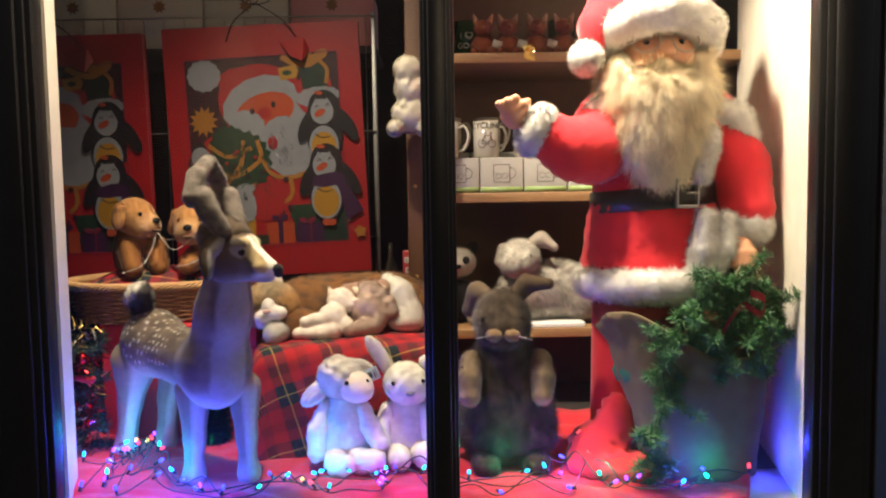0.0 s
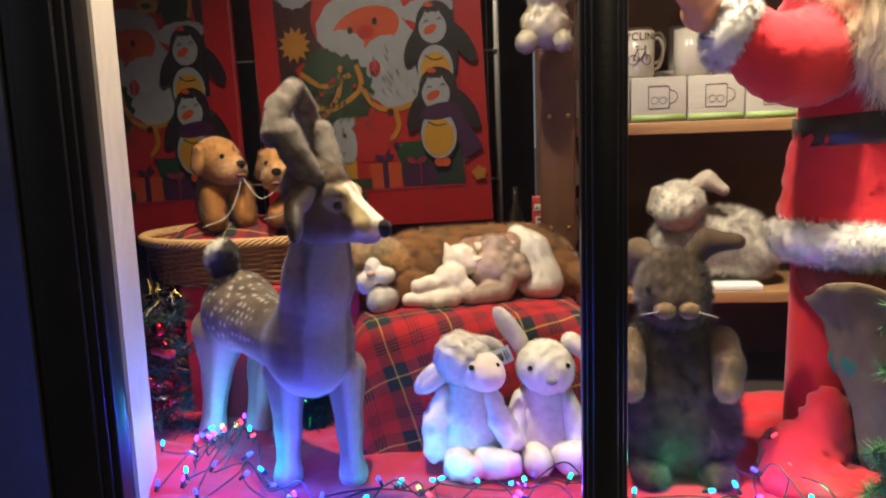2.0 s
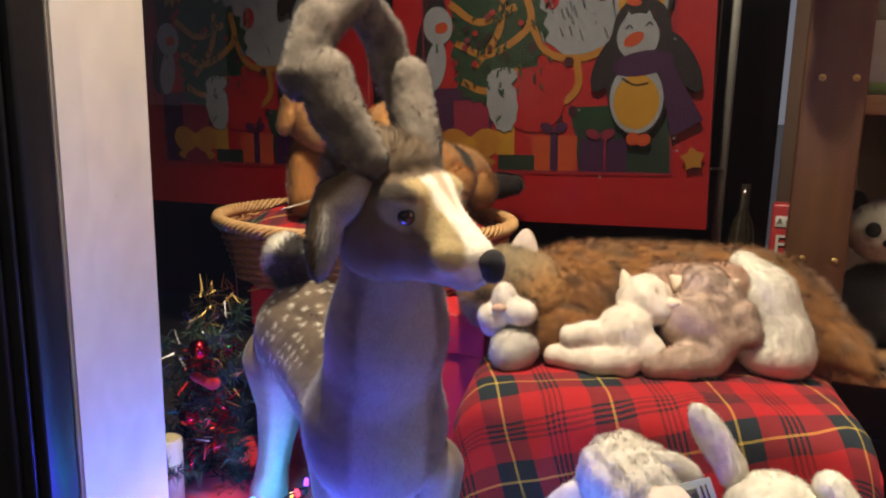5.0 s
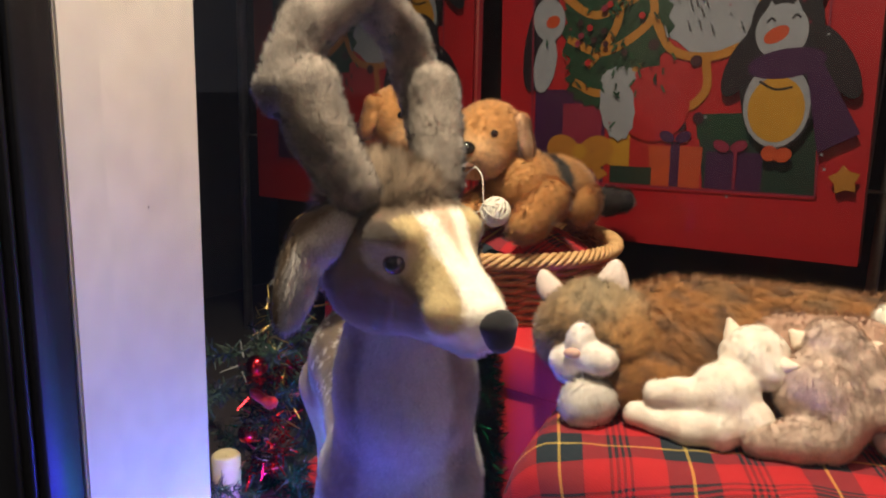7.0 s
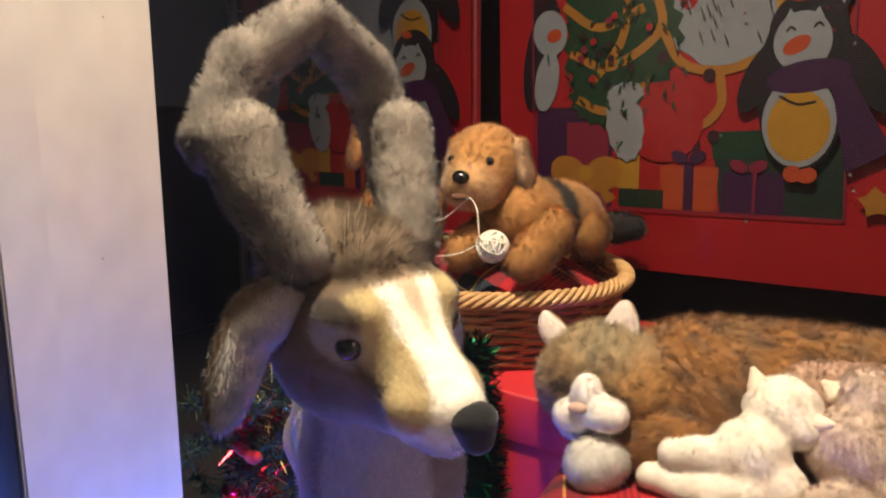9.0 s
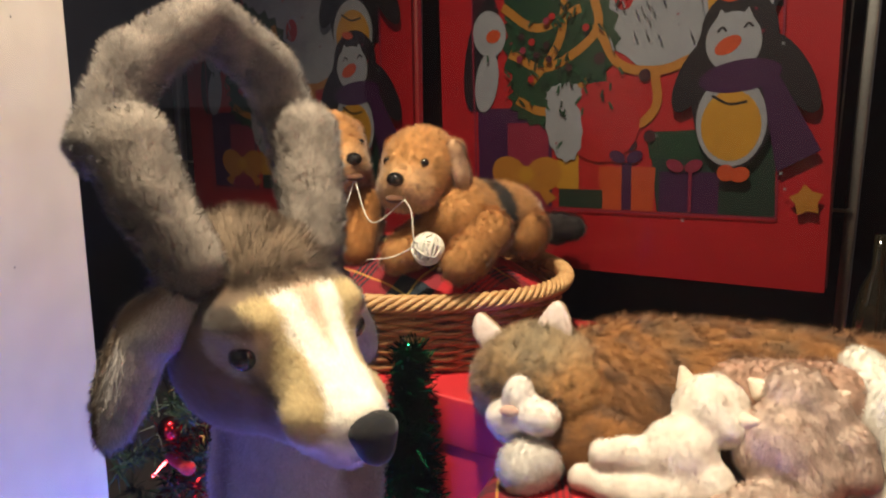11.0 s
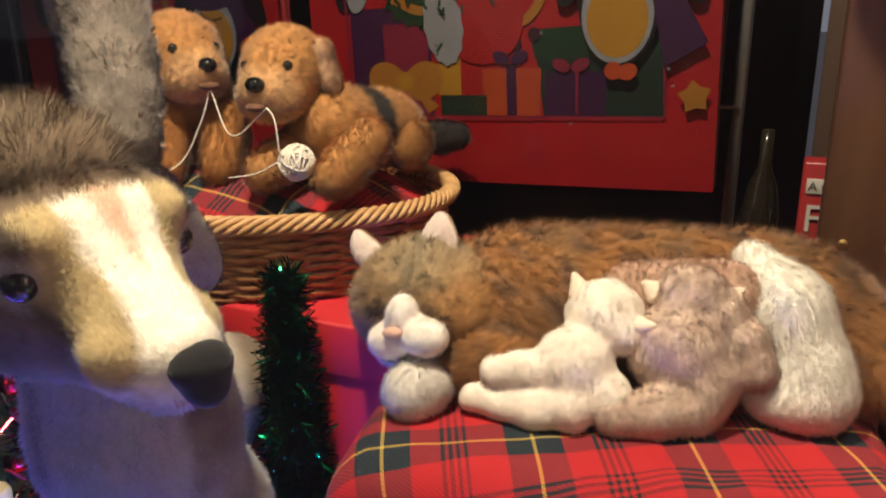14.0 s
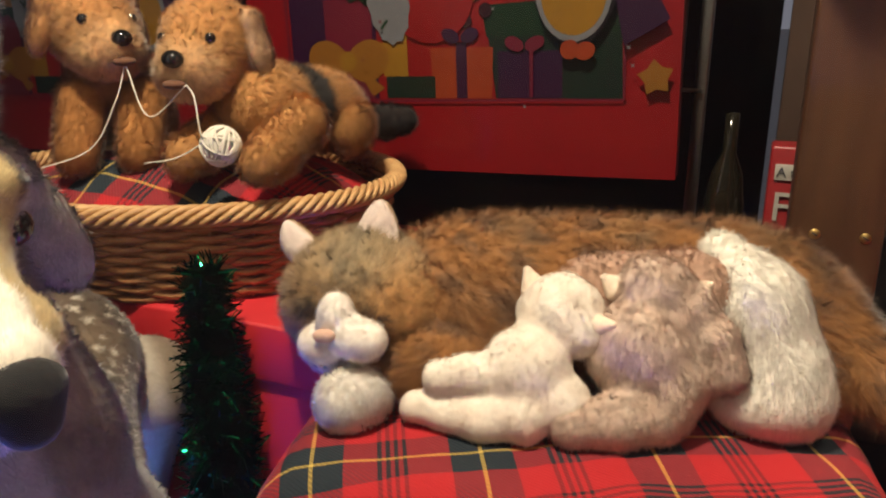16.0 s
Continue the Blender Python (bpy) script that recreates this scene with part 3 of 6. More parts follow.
def festive_print():
    q = Print()
    q.poly([(0.105, 0.165), (0.885, 0.150), (0.893, 1.120), (0.112, 1.125)], "maroon")
    # lower ground of the picture
    q.poly([(0.112, 0.62), (0.30, 0.50), (0.60, 0.60), (0.889, 0.66), (0.893, 1.119), (0.112, 1.124)], "red")
    # presents along the foot
    q.poly([(0.118, 0.86), (0.34, 0.86), (0.34, 1.12), (0.118, 1.12)], "purple")
    q.poly([(0.60, 0.955), (0.885, 0.955), (0.89, 1.118), (0.62, 1.118)], "green")
    q.poly([(0.59, 0.925), (0.87, 0.915), (0.88, 0.985), (0.60, 0.99)], "pine")
    q.poly([(0.625, 1.02), (0.765, 1.02), (0.765, 1.117), (0.625, 1.117)], "purple")
    q.poly([(0.47, 1.01), (0.615, 1.01), (0.61, 1.118), (0.475, 1.118)], "orange")
    q.poly([(0.53, 1.00), (0.555, 1.00), (0.555, 1.118), (0.53, 1.118)], "purple")
    q.poly([(0.36, 1.07), (0.48, 1.07), (0.48, 1.118), (0.36, 1.118)], "green")
    q.poly([(0.335, 0.915), (0.435, 0.915), (0.415, 0.965), (0.415, 1.07), (0.355, 1.07), (0.355, 0.965)], "yellow")
    q.poly([(0.21, 0.90), (0.33, 0.90), (0.33, 1.118), (0.21, 1.118)], "pink")
    q.ell(0.215, 1.035, 0.055, 0.045, "gold", 25)
    q.ell(0.315, 1.035, 0.055, 0.045, "gold", -25)
    q.poly([(0.25, 1.04), (0.205, 1.115), (0.175, 1.095)], "gold")
    q.poly([(0.28, 1.04), (0.325, 1.115), (0.355, 1.095)], "gold")
    q.ell(0.265, 1.035, 0.022, 0.022, "yellow")
    # hat, trim, face, beard
    q.ell(0.50, 0.40, 0.24, 0.20, "red", 20)
    q.poly([(0.24, 0.27), (0.33, 0.215), (0.52, 0.20), (0.66, 0.27), (0.70, 0.42), (0.34, 0.50), (0.27, 0.40), (0.30, 0.32)], "red")
    q.ell(0.20, 0.245, 0.085, 0.080, "white", 0, 0.05)
    q.ell(0.48, 0.40, 0.20, 0.14, "white", -18, 0.02)
    q.ell(0.60, 0.58, 0.16, 0.20, "white", -20, 0.03)
    q.ell(0.50, 0.44, 0.155, 0.095, "orange", -16)
    q.ell(0.41, 0.50, 0.09, 0.07, "white", 25, 0.04)
    q.ell(0.57, 0.55, 0.10, 0.08, "white", -30, 0.03)
    q.ell(0.50, 0.445, 0.035, 0.030, "red")
    q.ell(0.435, 0.435, 0.012, 0.016, "black")
    q.ell(0.545, 0.405, 0.012, 0.016, "black")
    q.ell(0.53, 0.60, 0.025, 0.035, "red")
    # arm with a small present, tag and ribbon
    q.ell(0.765, 0.33, 0.085, 0.10, "red")
    q.poly([(0.69, 0.215), (0.82, 0.205), (0.83, 0.325), (0.70, 0.335)], "green")
    q.ell(0.775, 0.375, 0.115, 0.050, "white", -5, 0.05)
    q.strip([(0.60, 0.165), (0.66, 0.20), (0.74, 0.21), (0.80, 0.17)], 0.03, "gold")
    q.ell(0.725, 0.165, 0.042, 0.026, "gold", 30)
    q.ell(0.80, 0.165, 0.042, 0.026, "gold", -30)
    q.strip([(0.79, 0.19), (0.83, 0.24), (0.82, 0.31)], 0.02, "gold")
    q.poly([(0.58, 0.225), (0.665, 0.21), (0.685, 0.24), (0.67, 0.275), (0.59, 0.285)], "yellow")
    q.ell(0.625, 0.248, 0.025, 0.014, "pine", 0, 0.2, 12)
    # star
    q.ell(0.185, 0.475, 0.062, 0.066, "gold", 8, 0.24, 24)
    # tree with a garland
    q.ell(0.36, 0.70, 0.155, 0.17, "pine", 10, 0.06, 40)
    q.ell(0.33, 0.83, 0.11, 0.08, "pine", 0, 0.08, 34)
    q.ell(0.30, 0.60, 0.09, 0.10, "pine", 10, 0.08, 30)
    for pts in ([(0.20, 0.60), (0.30, 0.66), (0.42, 0.62)], [(0.22, 0.72), (0.33, 0.76), (0.46, 0.68), (0.45, 0.58)], [(0.38, 0.58), (0.36, 0.70), (0.28, 0.80)], [(0.24, 0.84), (0.33, 0.87), (0.44, 0.80)],
                [(0.46, 0.66), (0.52, 0.76), (0.62, 0.78), (0.70, 0.755)], [(0.61, 0.79), (0.615, 0.86), (0.575, 0.905), (0.535, 0.885), (0.55, 0.85)]):
        q.strip(pts, 0.022, "gold")
    for u, v in ((0.47, 0.745), (0.525, 0.845), (0.585, 0.79), (0.60, 0.935), (0.555, 0.955)):
        q.ell(u, v, 0.015, 0.015, "maroon")
    # small penguin by the tree
    q.ell(0.135, 0.72, 0.050, 0.15, "black", 12)
    q.ell(0.160, 0.665, 0.050, 0.060, "white", -10)
    q.ell(0.150, 0.79, 0.035, 0.08, "white", 10)
    q.ell(0.172, 0.672, 0.022, 0.017, "orange", -15)
    # round belly and white boot
    q.ell(0.475, 0.90, 0.10, 0.10, "red")
    q.ell(0.375, 0.905, 0.050, 0.095, "white", -8, 0.04)
    q.ell(0.375, 0.83, 0.050, 0.030, "white", -8, 0.06)

    for pts in ([(0.105, 0.165), (0.885, 0.150)], [(0.885, 0.150), (0.893, 1.120)], [(0.893, 1.120), (0.112, 1.125)], [(0.112, 1.125), (0.105, 0.165)]):
        q.strip(pts, 0.005, "pink")
    # bows, fuzzy needles and berries
    for u, v, ink in ((0.685, 1.005, "pink"), (0.542, 0.985, "purple")):
        q.ell(u - 0.022, v, 0.022, 0.014, ink, 25)
        q.ell(u + 0.022, v, 0.022, 0.014, ink, -25)
    q.strip([(0.70, 1.02), (0.70, 1.115)], 0.008, "pink")
    fir = random.Random(8)
    for _ in range(90):
        u, v = fir.gauss(0.345, 0.07), fir.gauss(0.72, 0.09)
        q.strip([(u, v), (u + fir.uniform(-0.02, 0.02), v + 0.018)], 0.006, fir.choice(["pine", "green", "fir"]))
    for _ in range(12):
        q.ell(fir.gauss(0.345, 0.07), fir.gauss(0.72, 0.08), 0.009, 0.009, fir.choice(["maroon", "pink", "red"]))
    for _ in range(16):
        u, v = fir.gauss(0.60, 0.05), fir.gauss(0.60, 0.07)
        q.strip([(u, v), (u + 0.01, v + 0.03)], 0.004, "shade")
    q.ell(0.955, 1.075, 0.030, 0.030, "gold", 10, 0.22, 10)

    def penguin(u, v, s, scarf):
        q.ell(u - 0.095 * s, v + 0.00 * s, 0.036 * s, 0.09 * s, "black", 25)
        q.ell(u + 0.125 * s, v + 0.00 * s, 0.036 * s, 0.10 * s, "black", -30 + 180)
        q.ell(u, v + 0.02 * s, 0.10 * s, 0.20 * s, "black")
        q.ell(u + 0.005, v - 0.095 * s, 0.085 * s, 0.095 * s, "black")
        q.ell(u - 0.006, v - 0.075 * s, 0.062 * s, 0.068 * s, "white")
        q.poly([(u - 0.060 * s, v - 0.10 * s), (u - 0.035 * s, v - 0.15 * s), (u - 0.006, v - 0.11 * s), (u + 0.025 * s, v - 0.15 * s), (u + 0.048 * s, v - 0.10 * s)], "white")
        q.ell(u - 0.005, v + 0.105 * s, 0.080 * s, 0.105 * s, "white")
        q.ell(u - 0.005, v + 0.115 * s, 0.068 * s, 0.082 * s, "yellow")
        q.strip([(u - 0.05 * s, v + 0.045 * s), (u - 0.01, v + 0.065 * s), (u + 0.03 * s, v + 0.06 * s)], 0.006, "black")
        q.ell(u - 0.018 * s, v - 0.068 * s, 0.032 * s, 0.018 * s, "orange", -28)
        q.strip([(u - 0.042 * s, v - 0.098 * s), (u - 0.032 * s, v - 0.108 * s), (u - 0.022 * s, v - 0.10 * s)], 0.005, "black")
        q.strip([(u + 0.016 * s, v - 0.104 * s), (u + 0.026 * s, v - 0.114 * s), (u + 0.036 * s, v - 0.106 * s)], 0.005, "black")
        if scarf:
            q.ell(u + 0.01, v + 0.002 * s, 0.092 * s, 0.036 * s, "purple", -8)
            q.poly([(u + 0.055 * s, v), (u + 0.10 * s, v + 0.01 * s), (u + 0.19 * s, v + 0.17 * s), (u + 0.10 * s, v + 0.22 * s)], "purple")
        q.ell(u - 0.02 * s, v - 0.175 * s, 0.022 * s, 0.011 * s, "orange", 10)
        q.ell(u - 0.012 * s, v + 0.225 * s, 0.020 * s, 0.020 * s, "orange", 30)
        q.ell(u + 0.020 * s, v + 0.228 * s, 0.022 * s, 0.018 * s, "orange", -20)

    penguin(0.80, 0.525, 0.95, False)
    penguin(0.795, 0.80, 0.97, True)
    # starry specks
    rng = random.Random(4)
    for _ in range(26):
        u, v = rng.uniform(0.02, 0.98), rng.uniform(0.04, 1.26)
        q.ell(u, v, 0.004, 0.004, "pink" if rng.random() < 0.6 else "white", 0, 0.5, 8)
    return q.acc


BAG_W, BAG_H = 0.462, 0.592


def gift_bag(m):
    ob = thing("gift_bag", (0, 0, 0), "large glossy red paper gift bag with a Christmas picture", "gift bag", group="gift bags on the rack")
    a = Acc()
    # folded bag with pleated sides
    out = [(0, 0), (BAG_W, 0), (BAG_W - 0.002, 0.007), (BAG_W - 0.012, 0.012), (BAG_W - 0.002, 0.017), (BAG_W, 0.024), (0, 0.024), (0.002, 0.017), (0.012, 0.012), (0.002, 0.007)]
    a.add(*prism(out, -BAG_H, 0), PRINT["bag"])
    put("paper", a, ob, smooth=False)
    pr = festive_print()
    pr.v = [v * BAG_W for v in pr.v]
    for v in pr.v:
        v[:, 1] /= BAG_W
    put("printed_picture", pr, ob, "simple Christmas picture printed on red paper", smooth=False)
    cord = smooth_path([(0.15, -0.002, -0.035), (0.17, -0.008, 0.005), (0.215, -0.014, 0.040), (0.225, -0.016, 0.046), (0.245, -0.014, 0.036), (0.29, -0.008, 0.004), (0.315, -0.002, -0.03)], 40)
    loop = smooth_path([(0.222, -0.014, 0.042), (0.205, -0.018, 0.066), (0.19, -0.016, 0.058), (0.222, -0.014, 0.043), (0.245, -0.016, 0.062), (0.26, -0.014, 0.050), (0.224, -0.014, 0.042)], 40)
    put("cord", Acc().add(*tube(cord, 0.0016, 6), PRINT["maroon"]).add(*tube(loop, 0.0014, 6), PRINT["maroon"]), ob, "dark red twisted cord handle")
    flap = [(0.278, -0.004, -0.045), (0.335, -0.012, -0.035), (0.345, -0.004, -0.062), (0.330, -0.022, -0.092), (0.300, -0.013, -0.078)]
    put("gift_tag", Acc().add(flap + [(x, y + 0.0012, z) for x, y, z in flap], [(0, 1, 2, 3, 4), (9, 8, 7, 6, 5)] + [(i, 5 + i, 5 + (i + 1) % 5, (i + 1) % 5) for i in range(5)], PRINT["red"]), ob, "small folded red card tag", smooth=False)
    ob.matrix_world = m
    return ob


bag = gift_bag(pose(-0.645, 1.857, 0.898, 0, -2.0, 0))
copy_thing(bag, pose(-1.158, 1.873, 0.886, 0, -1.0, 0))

rack = thing("wire_rack", (-0.15, 1.93, 0), "grey wire display rack behind the gift bags", "rack")
put("upright", boxed(STEEL, -0.158, -0.146, 1.925, 1.94, 0.0, 0.95, bevel=0.002), rack)
put("upright", boxed(STEEL, -1.26, -1.248, 1.925, 1.94, 0.0, 0.95, bevel=0.002), rack)
for z in (0.40, 0.66, 0.938):
    put("crossbar", Acc().add(*tube([(-1.25, 1.92, z), (-0.15, 1.92, z)], 0.0022, 6), STEEL), rack)
for i in range(22):
    x = -1.2 + i * 0.049
    put("wire", Acc().add(*tube([(x, 1.925, 0.33), (x, 1.925, 0.938)], 0.0012, 5), STEEL), rack)

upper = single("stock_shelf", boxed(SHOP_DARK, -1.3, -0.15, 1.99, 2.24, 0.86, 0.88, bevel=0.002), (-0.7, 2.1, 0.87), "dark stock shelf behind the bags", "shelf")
rng = random.Random(2)
for i in range(4):
    x = -1.02 + i * 0.218
    wrap = WHITE_CARD if i < 3 else mat("pink_card", (0.5, 0.22, 0.24), 0.4, vary=0.05)
    st = thing("stock_box", (x, 2.04, 0.8805), "pale card stock box in clear wrapping", "box", group="stock boxes")
    put("carton", boxed(wrap, x, x + 0.213, 2.0, 2.11, 0.881, 1.0 + rng.uniform(0, 0.01), bevel=0.002), st)
    put("emblem", Acc().add([(x + 0.105 + 0.018 * math.cos(a) * (1 if k % 2 else 0.6), 1.9992, 0.985 + 0.018 * math.sin(a) * (1 if k % 2 else 0.6)) for k, a in enumerate(np.arange(16) * math.pi / 8)], [tuple(range(16))], PRINT["gold"]), st, "small orange printed emblem")

# ---- tartan, basket, boxes ----


def draped(name, cx, cy, hx, hy, top, floor, label, r=0.03, puff=0.012, category="cushion", k=56, turn=0.0, lay=0.0):
    """A tartan-covered soft block: flat top, rounded edges, sides hanging down."""
    drop = top - floor
    sx, sy = hx + r * 0.57 + drop, hy + r * 0.57 + drop

    def fold(s, h):
        a = abs(s)
        if a < h - r:
            return a, 0.0
        if a < h - r + r * math.pi / 2:
            t = (a - h + r) / r
            return h - r + r * math.sin(t), r * (1 - math.cos(t))
        d = a - (h - r + r * math.pi / 2)
        return h + 0.008 * math.sin(d * 12), r + d

    us, vs = np.linspace(-sx, sx, k), np.linspace(-sy, sy, k)
    v, uv = [], []
    for b in vs:
        for a in us:
            x, dx = fold(a, hx)
            y, dy = fold(b, hy)
            x, y = math.copysign(x, a), math.copysign(y, b)
            z = top - min(dx + dy * (1 if dx < r else 0.4), drop) + puff * max(0, 1 - (x / hx) ** 2) * max(0, 1 - (y / hy) ** 2)
            w = 0.004 * noise.noise(Vector((a * 14, b * 14, 3))) + 0.0022 * noise.noise(Vector((a * 40, b * 33, 8)))
            f = ramp(np.array([dx + dy]), 0.01, 0.1)[0]
            x, y = x + f * 0.010 * noise.noise(Vector((x * 16, b * 5, z * 9))), y + f * 0.010 * noise.noise(Vector((a * 16, 4, z * 9)))
            v.append((cx + x * math.cos(turn) - y * math.sin(turn), cy + x * math.sin(turn) + y * math.cos(turn), max(z + w, floor + 0.001)))
            uv.append((a * math.cos(lay) + b * math.sin(lay) - 0.013, b * math.cos(lay) - a * math.sin(lay) + 0.064))
    f = [(j * k + i, j * k + i + 1, (j + 1) * k + i + 1, (j + 1) * k + i) for j in range(k - 1) for i in range(k - 1)]
    ob = single(name, Acc().add(v, f, TARTAN), (cx, cy, floor), label, category)
    layer = ob.data.uv_layers.new(name="UVMap")
    idx = np.zeros(len(ob.data.loops), int)
    ob.data.loops.foreach_get("vertex_index", idx)
    layer.data.foreach_set("uv", np.array(uv)[idx].ravel())
    sol = ob.modifiers.new("thick", "SOLIDIFY")
    sol.thickness, sol.offset = 0.002, -1
    return ob


draped("tartan_cushion", -0.190, 1.580, 0.190, 0.122, 0.213, 0.004, "red tartan cloth draped over a display block", k=90, puff=0.010, turn=radians(10), lay=radians(17))

card = thing("red_box", (-0.53, 1.7, 0), "red card display box under the basket", "box")
put("carton", boxed(RED_CARD, -0.695, -0.378, 1.575, 1.87, 0.001, 0.243, bevel=0.003), card)
put("lid", boxed(RED_CARD, -0.698, -0.376, 1.571, 1.873, 0.196, 0.246, bevel=0.003), card)

BX, BY, BZ, BA, BB, BROT = -0.602, 1.705, 0.2465, 0.204, 0.160, radians(12)


def oval(a, s=1.0, z=0.0, out=0.0):
    x, y = (BA * s + out) * math.cos(a), (BB * s + out) * math.sin(a)
    return (BX + x * math.cos(BROT) - y * math.sin(BROT), BY + x * math.sin(BROT) + y * math.cos(BROT), BZ + z)


basket = thing("wicker_basket", (BX, BY, BZ), "oval woven willow pet basket with a plaited rim", "basket")
ROWS_N, STAKES, HEIGHT = 15, 34, 0.077
for i in range(STAKES):
    a = 2 * math.pi * i / STAKES
    put("stake", Acc().add(*tube([oval(a, 0.86, 0.001), oval(a, 0.93, 0.045), oval(a, 0.985, HEIGHT)], 0.0024, 6), WILLOW), basket)
for r in range(ROWS_N):
    z = 0.003 + r * (HEIGHT - 0.008) / ROWS_N
    s = 0.86 + 0.125 * z / HEIGHT
    pts = []
    for j in range(STAKES * 5):
        a = 2 * math.pi * j / (STAKES * 5)
        pts.append(oval(a, s, z + 0.0007 * math.sin(j * 1.7 + r), 0.0036 * math.cos(STAKES / 2 * a + math.pi * (r % 2))))
    put("weave_row", Acc().add(*tube(pts, 0.0032, 6, closed=True), WILLOW), basket)
for ph in range(6):
    pts, turns = [], 19
    for j in range(turns * 14):
        a = 2 * math.pi * j / (turns * 14)
        w = a * turns + ph * math.pi / 3
        pts.append(oval(a, 0.995, HEIGHT + 0.001 + 0.0068 * math.sin(w), 0.0068 * math.cos(w)))
    put("rim_strand", Acc().add(*tube(pts, 0.0029, 6, closed=True), WILLOW_RIM), basket)
put("loose_cord", Acc().add(*tube(smooth_path([oval(2.9, 1.02, 0.08), oval(2.95, 1.06, 0.04), oval(2.9, 1.07, -0.06), oval(3.0, 1.05, -0.15)], 30), 0.0009, 6), YARN), basket)
put("base", Acc().add(*prism([oval(a, 0.85)[:2] for a in np.arange(40) * math.pi / 20], BZ + 0.0005, BZ + 0.006), WILLOW), basket)


def oval_cushion():
    k, rings = 72, 16
    v, uv, f = [], [], []
    for q in range(rings + 1):
        s = q / rings * 0.875
        for j in range(k):
            a = 2 * math.pi * j / k
            bump_ = 0.003 * noise.noise(Vector((math.cos(a) * s * 9, math.sin(a) * s * 9, 1)))
            z = 0.090 - 0.050 * max(0, (s - 0.38) / 0.55) ** 1.6 + bump_ + 0.004 * (1 - s)
            p = oval(a, s, z)
            v.append(p)
            uv.append((p[0] + 0.02, p[1] + 0.05))
    f = [(q * k + j, q * k + (j + 1) % k, (q + 1) * k + (j + 1) % k, (q + 1) * k + j) for q in range(rings) for j in range(k)]
    ob = single("basket_cushion", Acc().add(v, f, TARTAN), (BX, BY, BZ + 0.05), "plump red tartan cushion filling the wicker basket", "cushion")
    layer = ob.data.uv_layers.new(name="UVMap")
    idx = np.zeros(len(ob.data.loops), int)
    ob.data.loops.foreach_get("vertex_index", idx)
    layer.data.foreach_set("uv", np.array(uv)[idx].ravel())
    sol = ob.modifiers.new("thick", "SOLIDIFY")
    sol.thickness, sol.offset = 0.012, -1


oval_cushion()

# red cloth with folds over the display floor
k1, k2 = 150, 70
v = []
for j in range(k2):
    for i in range(k1):
        x, y = -0.735 + (1.23 + 0.2 * j / k2) * i / (k1 - 1), 1.2175 + 0.52 * j / (k2 - 1)
        wob = 0.022 * noise.noise(Vector((x * 6, y * 3, 2)))
        h = 0.006 + 0.018 * abs(noise.noise(Vector((x * 9 + y * 6, y * 11, 5)))) * (1 if y < 1.30 or y > 1.44 else 0.5) + 0.004 * noise.noise(Vector((x * 25, y * 22, 9)))
        edge = min(1, j / 5)
        v.append((x, y + (1 - edge) * wob, max(0.002, h * (0.25 + 0.75 * edge))))
single("red_cloth", Acc().add(v, [(j * k1 + i, j * k1 + i + 1, (j + 1) * k1 + i + 1, (j + 1) * k1 + i) for j in range(k2 - 1) for i in range(k1 - 1)], RED_CLOTH), (0, 1.4, 0), "crumpled red felt cloth covering the display floor", "cloth")
cl = bpy.data.objects["red_cloth"].modifiers.new("thick", "SOLIDIFY")
cl.thickness, cl.offset = 0.0015, -1


# ---- soft toys ----
def eye(parent, at, r=0.005, colour=None):
    put("eye", Acc().add(*ball(at, r), colour or BLACK_PLASTIC), parent, "shiny black plastic eye")


# young deer
DEER = thing("toy_deer", (-0.43, 1.38, 0.006), "standing plush fawn with felt antlers and a white blaze", "soft toy")
BROWN, GREY_BROWN, PALE, DARK, WHITE = (0.13, 0.082, 0.048), (0.17, 0.122, 0.082), (0.38, 0.335, 0.275), (0.035, 0.028, 0.025), (0.78, 0.74, 0.64)
AX = np.array((0.60, -0.80, 0.0))
AX /= np.linalg.norm(AX)
SIDE = np.array((-AX[1], AX[0], 0.0))
CHEST = np.array((-0.385, 1.325, 0.0))


def deer_tint(v, n):
    q = v - CHEST
    along, side = q @ AX, np.abs(q @ SIDE)
    spots = (np.sin(v[:, 0] * 330) * np.sin(v[:, 1] * 300 + 1) * np.sin(v[:, 2] * 310 + 2) > 0.42).astype(float) * ramp(v[:, 2], 0.17, 0.2) * ramp(-along, 0.05, 0.09)
    front = ramp(n @ AX, 0.70, 0.80) * ramp(0.034 - side, 0.0, 0.006) * ramp(along, -0.03, 0.0)
    low = ramp(0.155 - v[:, 2], -0.02, 0.02) * ramp(n @ AX + 0.5 * (np.abs(n @ SIDE) < 0.8), 0.0, 0.5)
    under = ramp(-n[:, 2], 0.3, 0.7)
    dark = ramp(patchy(v, 90), 0.35, 0.7) * ramp(v[:, 2], 0.16, 0.2)
    neck_dark = ramp(v[:, 2], 0.2, 0.26) * ramp(-(n @ AX), -0.25, 0.2)
    return blend((np.ones(len(v)), GREY_BROWN), (dark * 0.7, (0.075, 0.052, 0.038)), (neck_dark * 0.85, (0.060, 0.042, 0.030)), (spots * 0.8, (0.6, 0.55, 0.46)), (under, PALE), (low, PALE), (front, (0.27, 0.235, 0.195)))


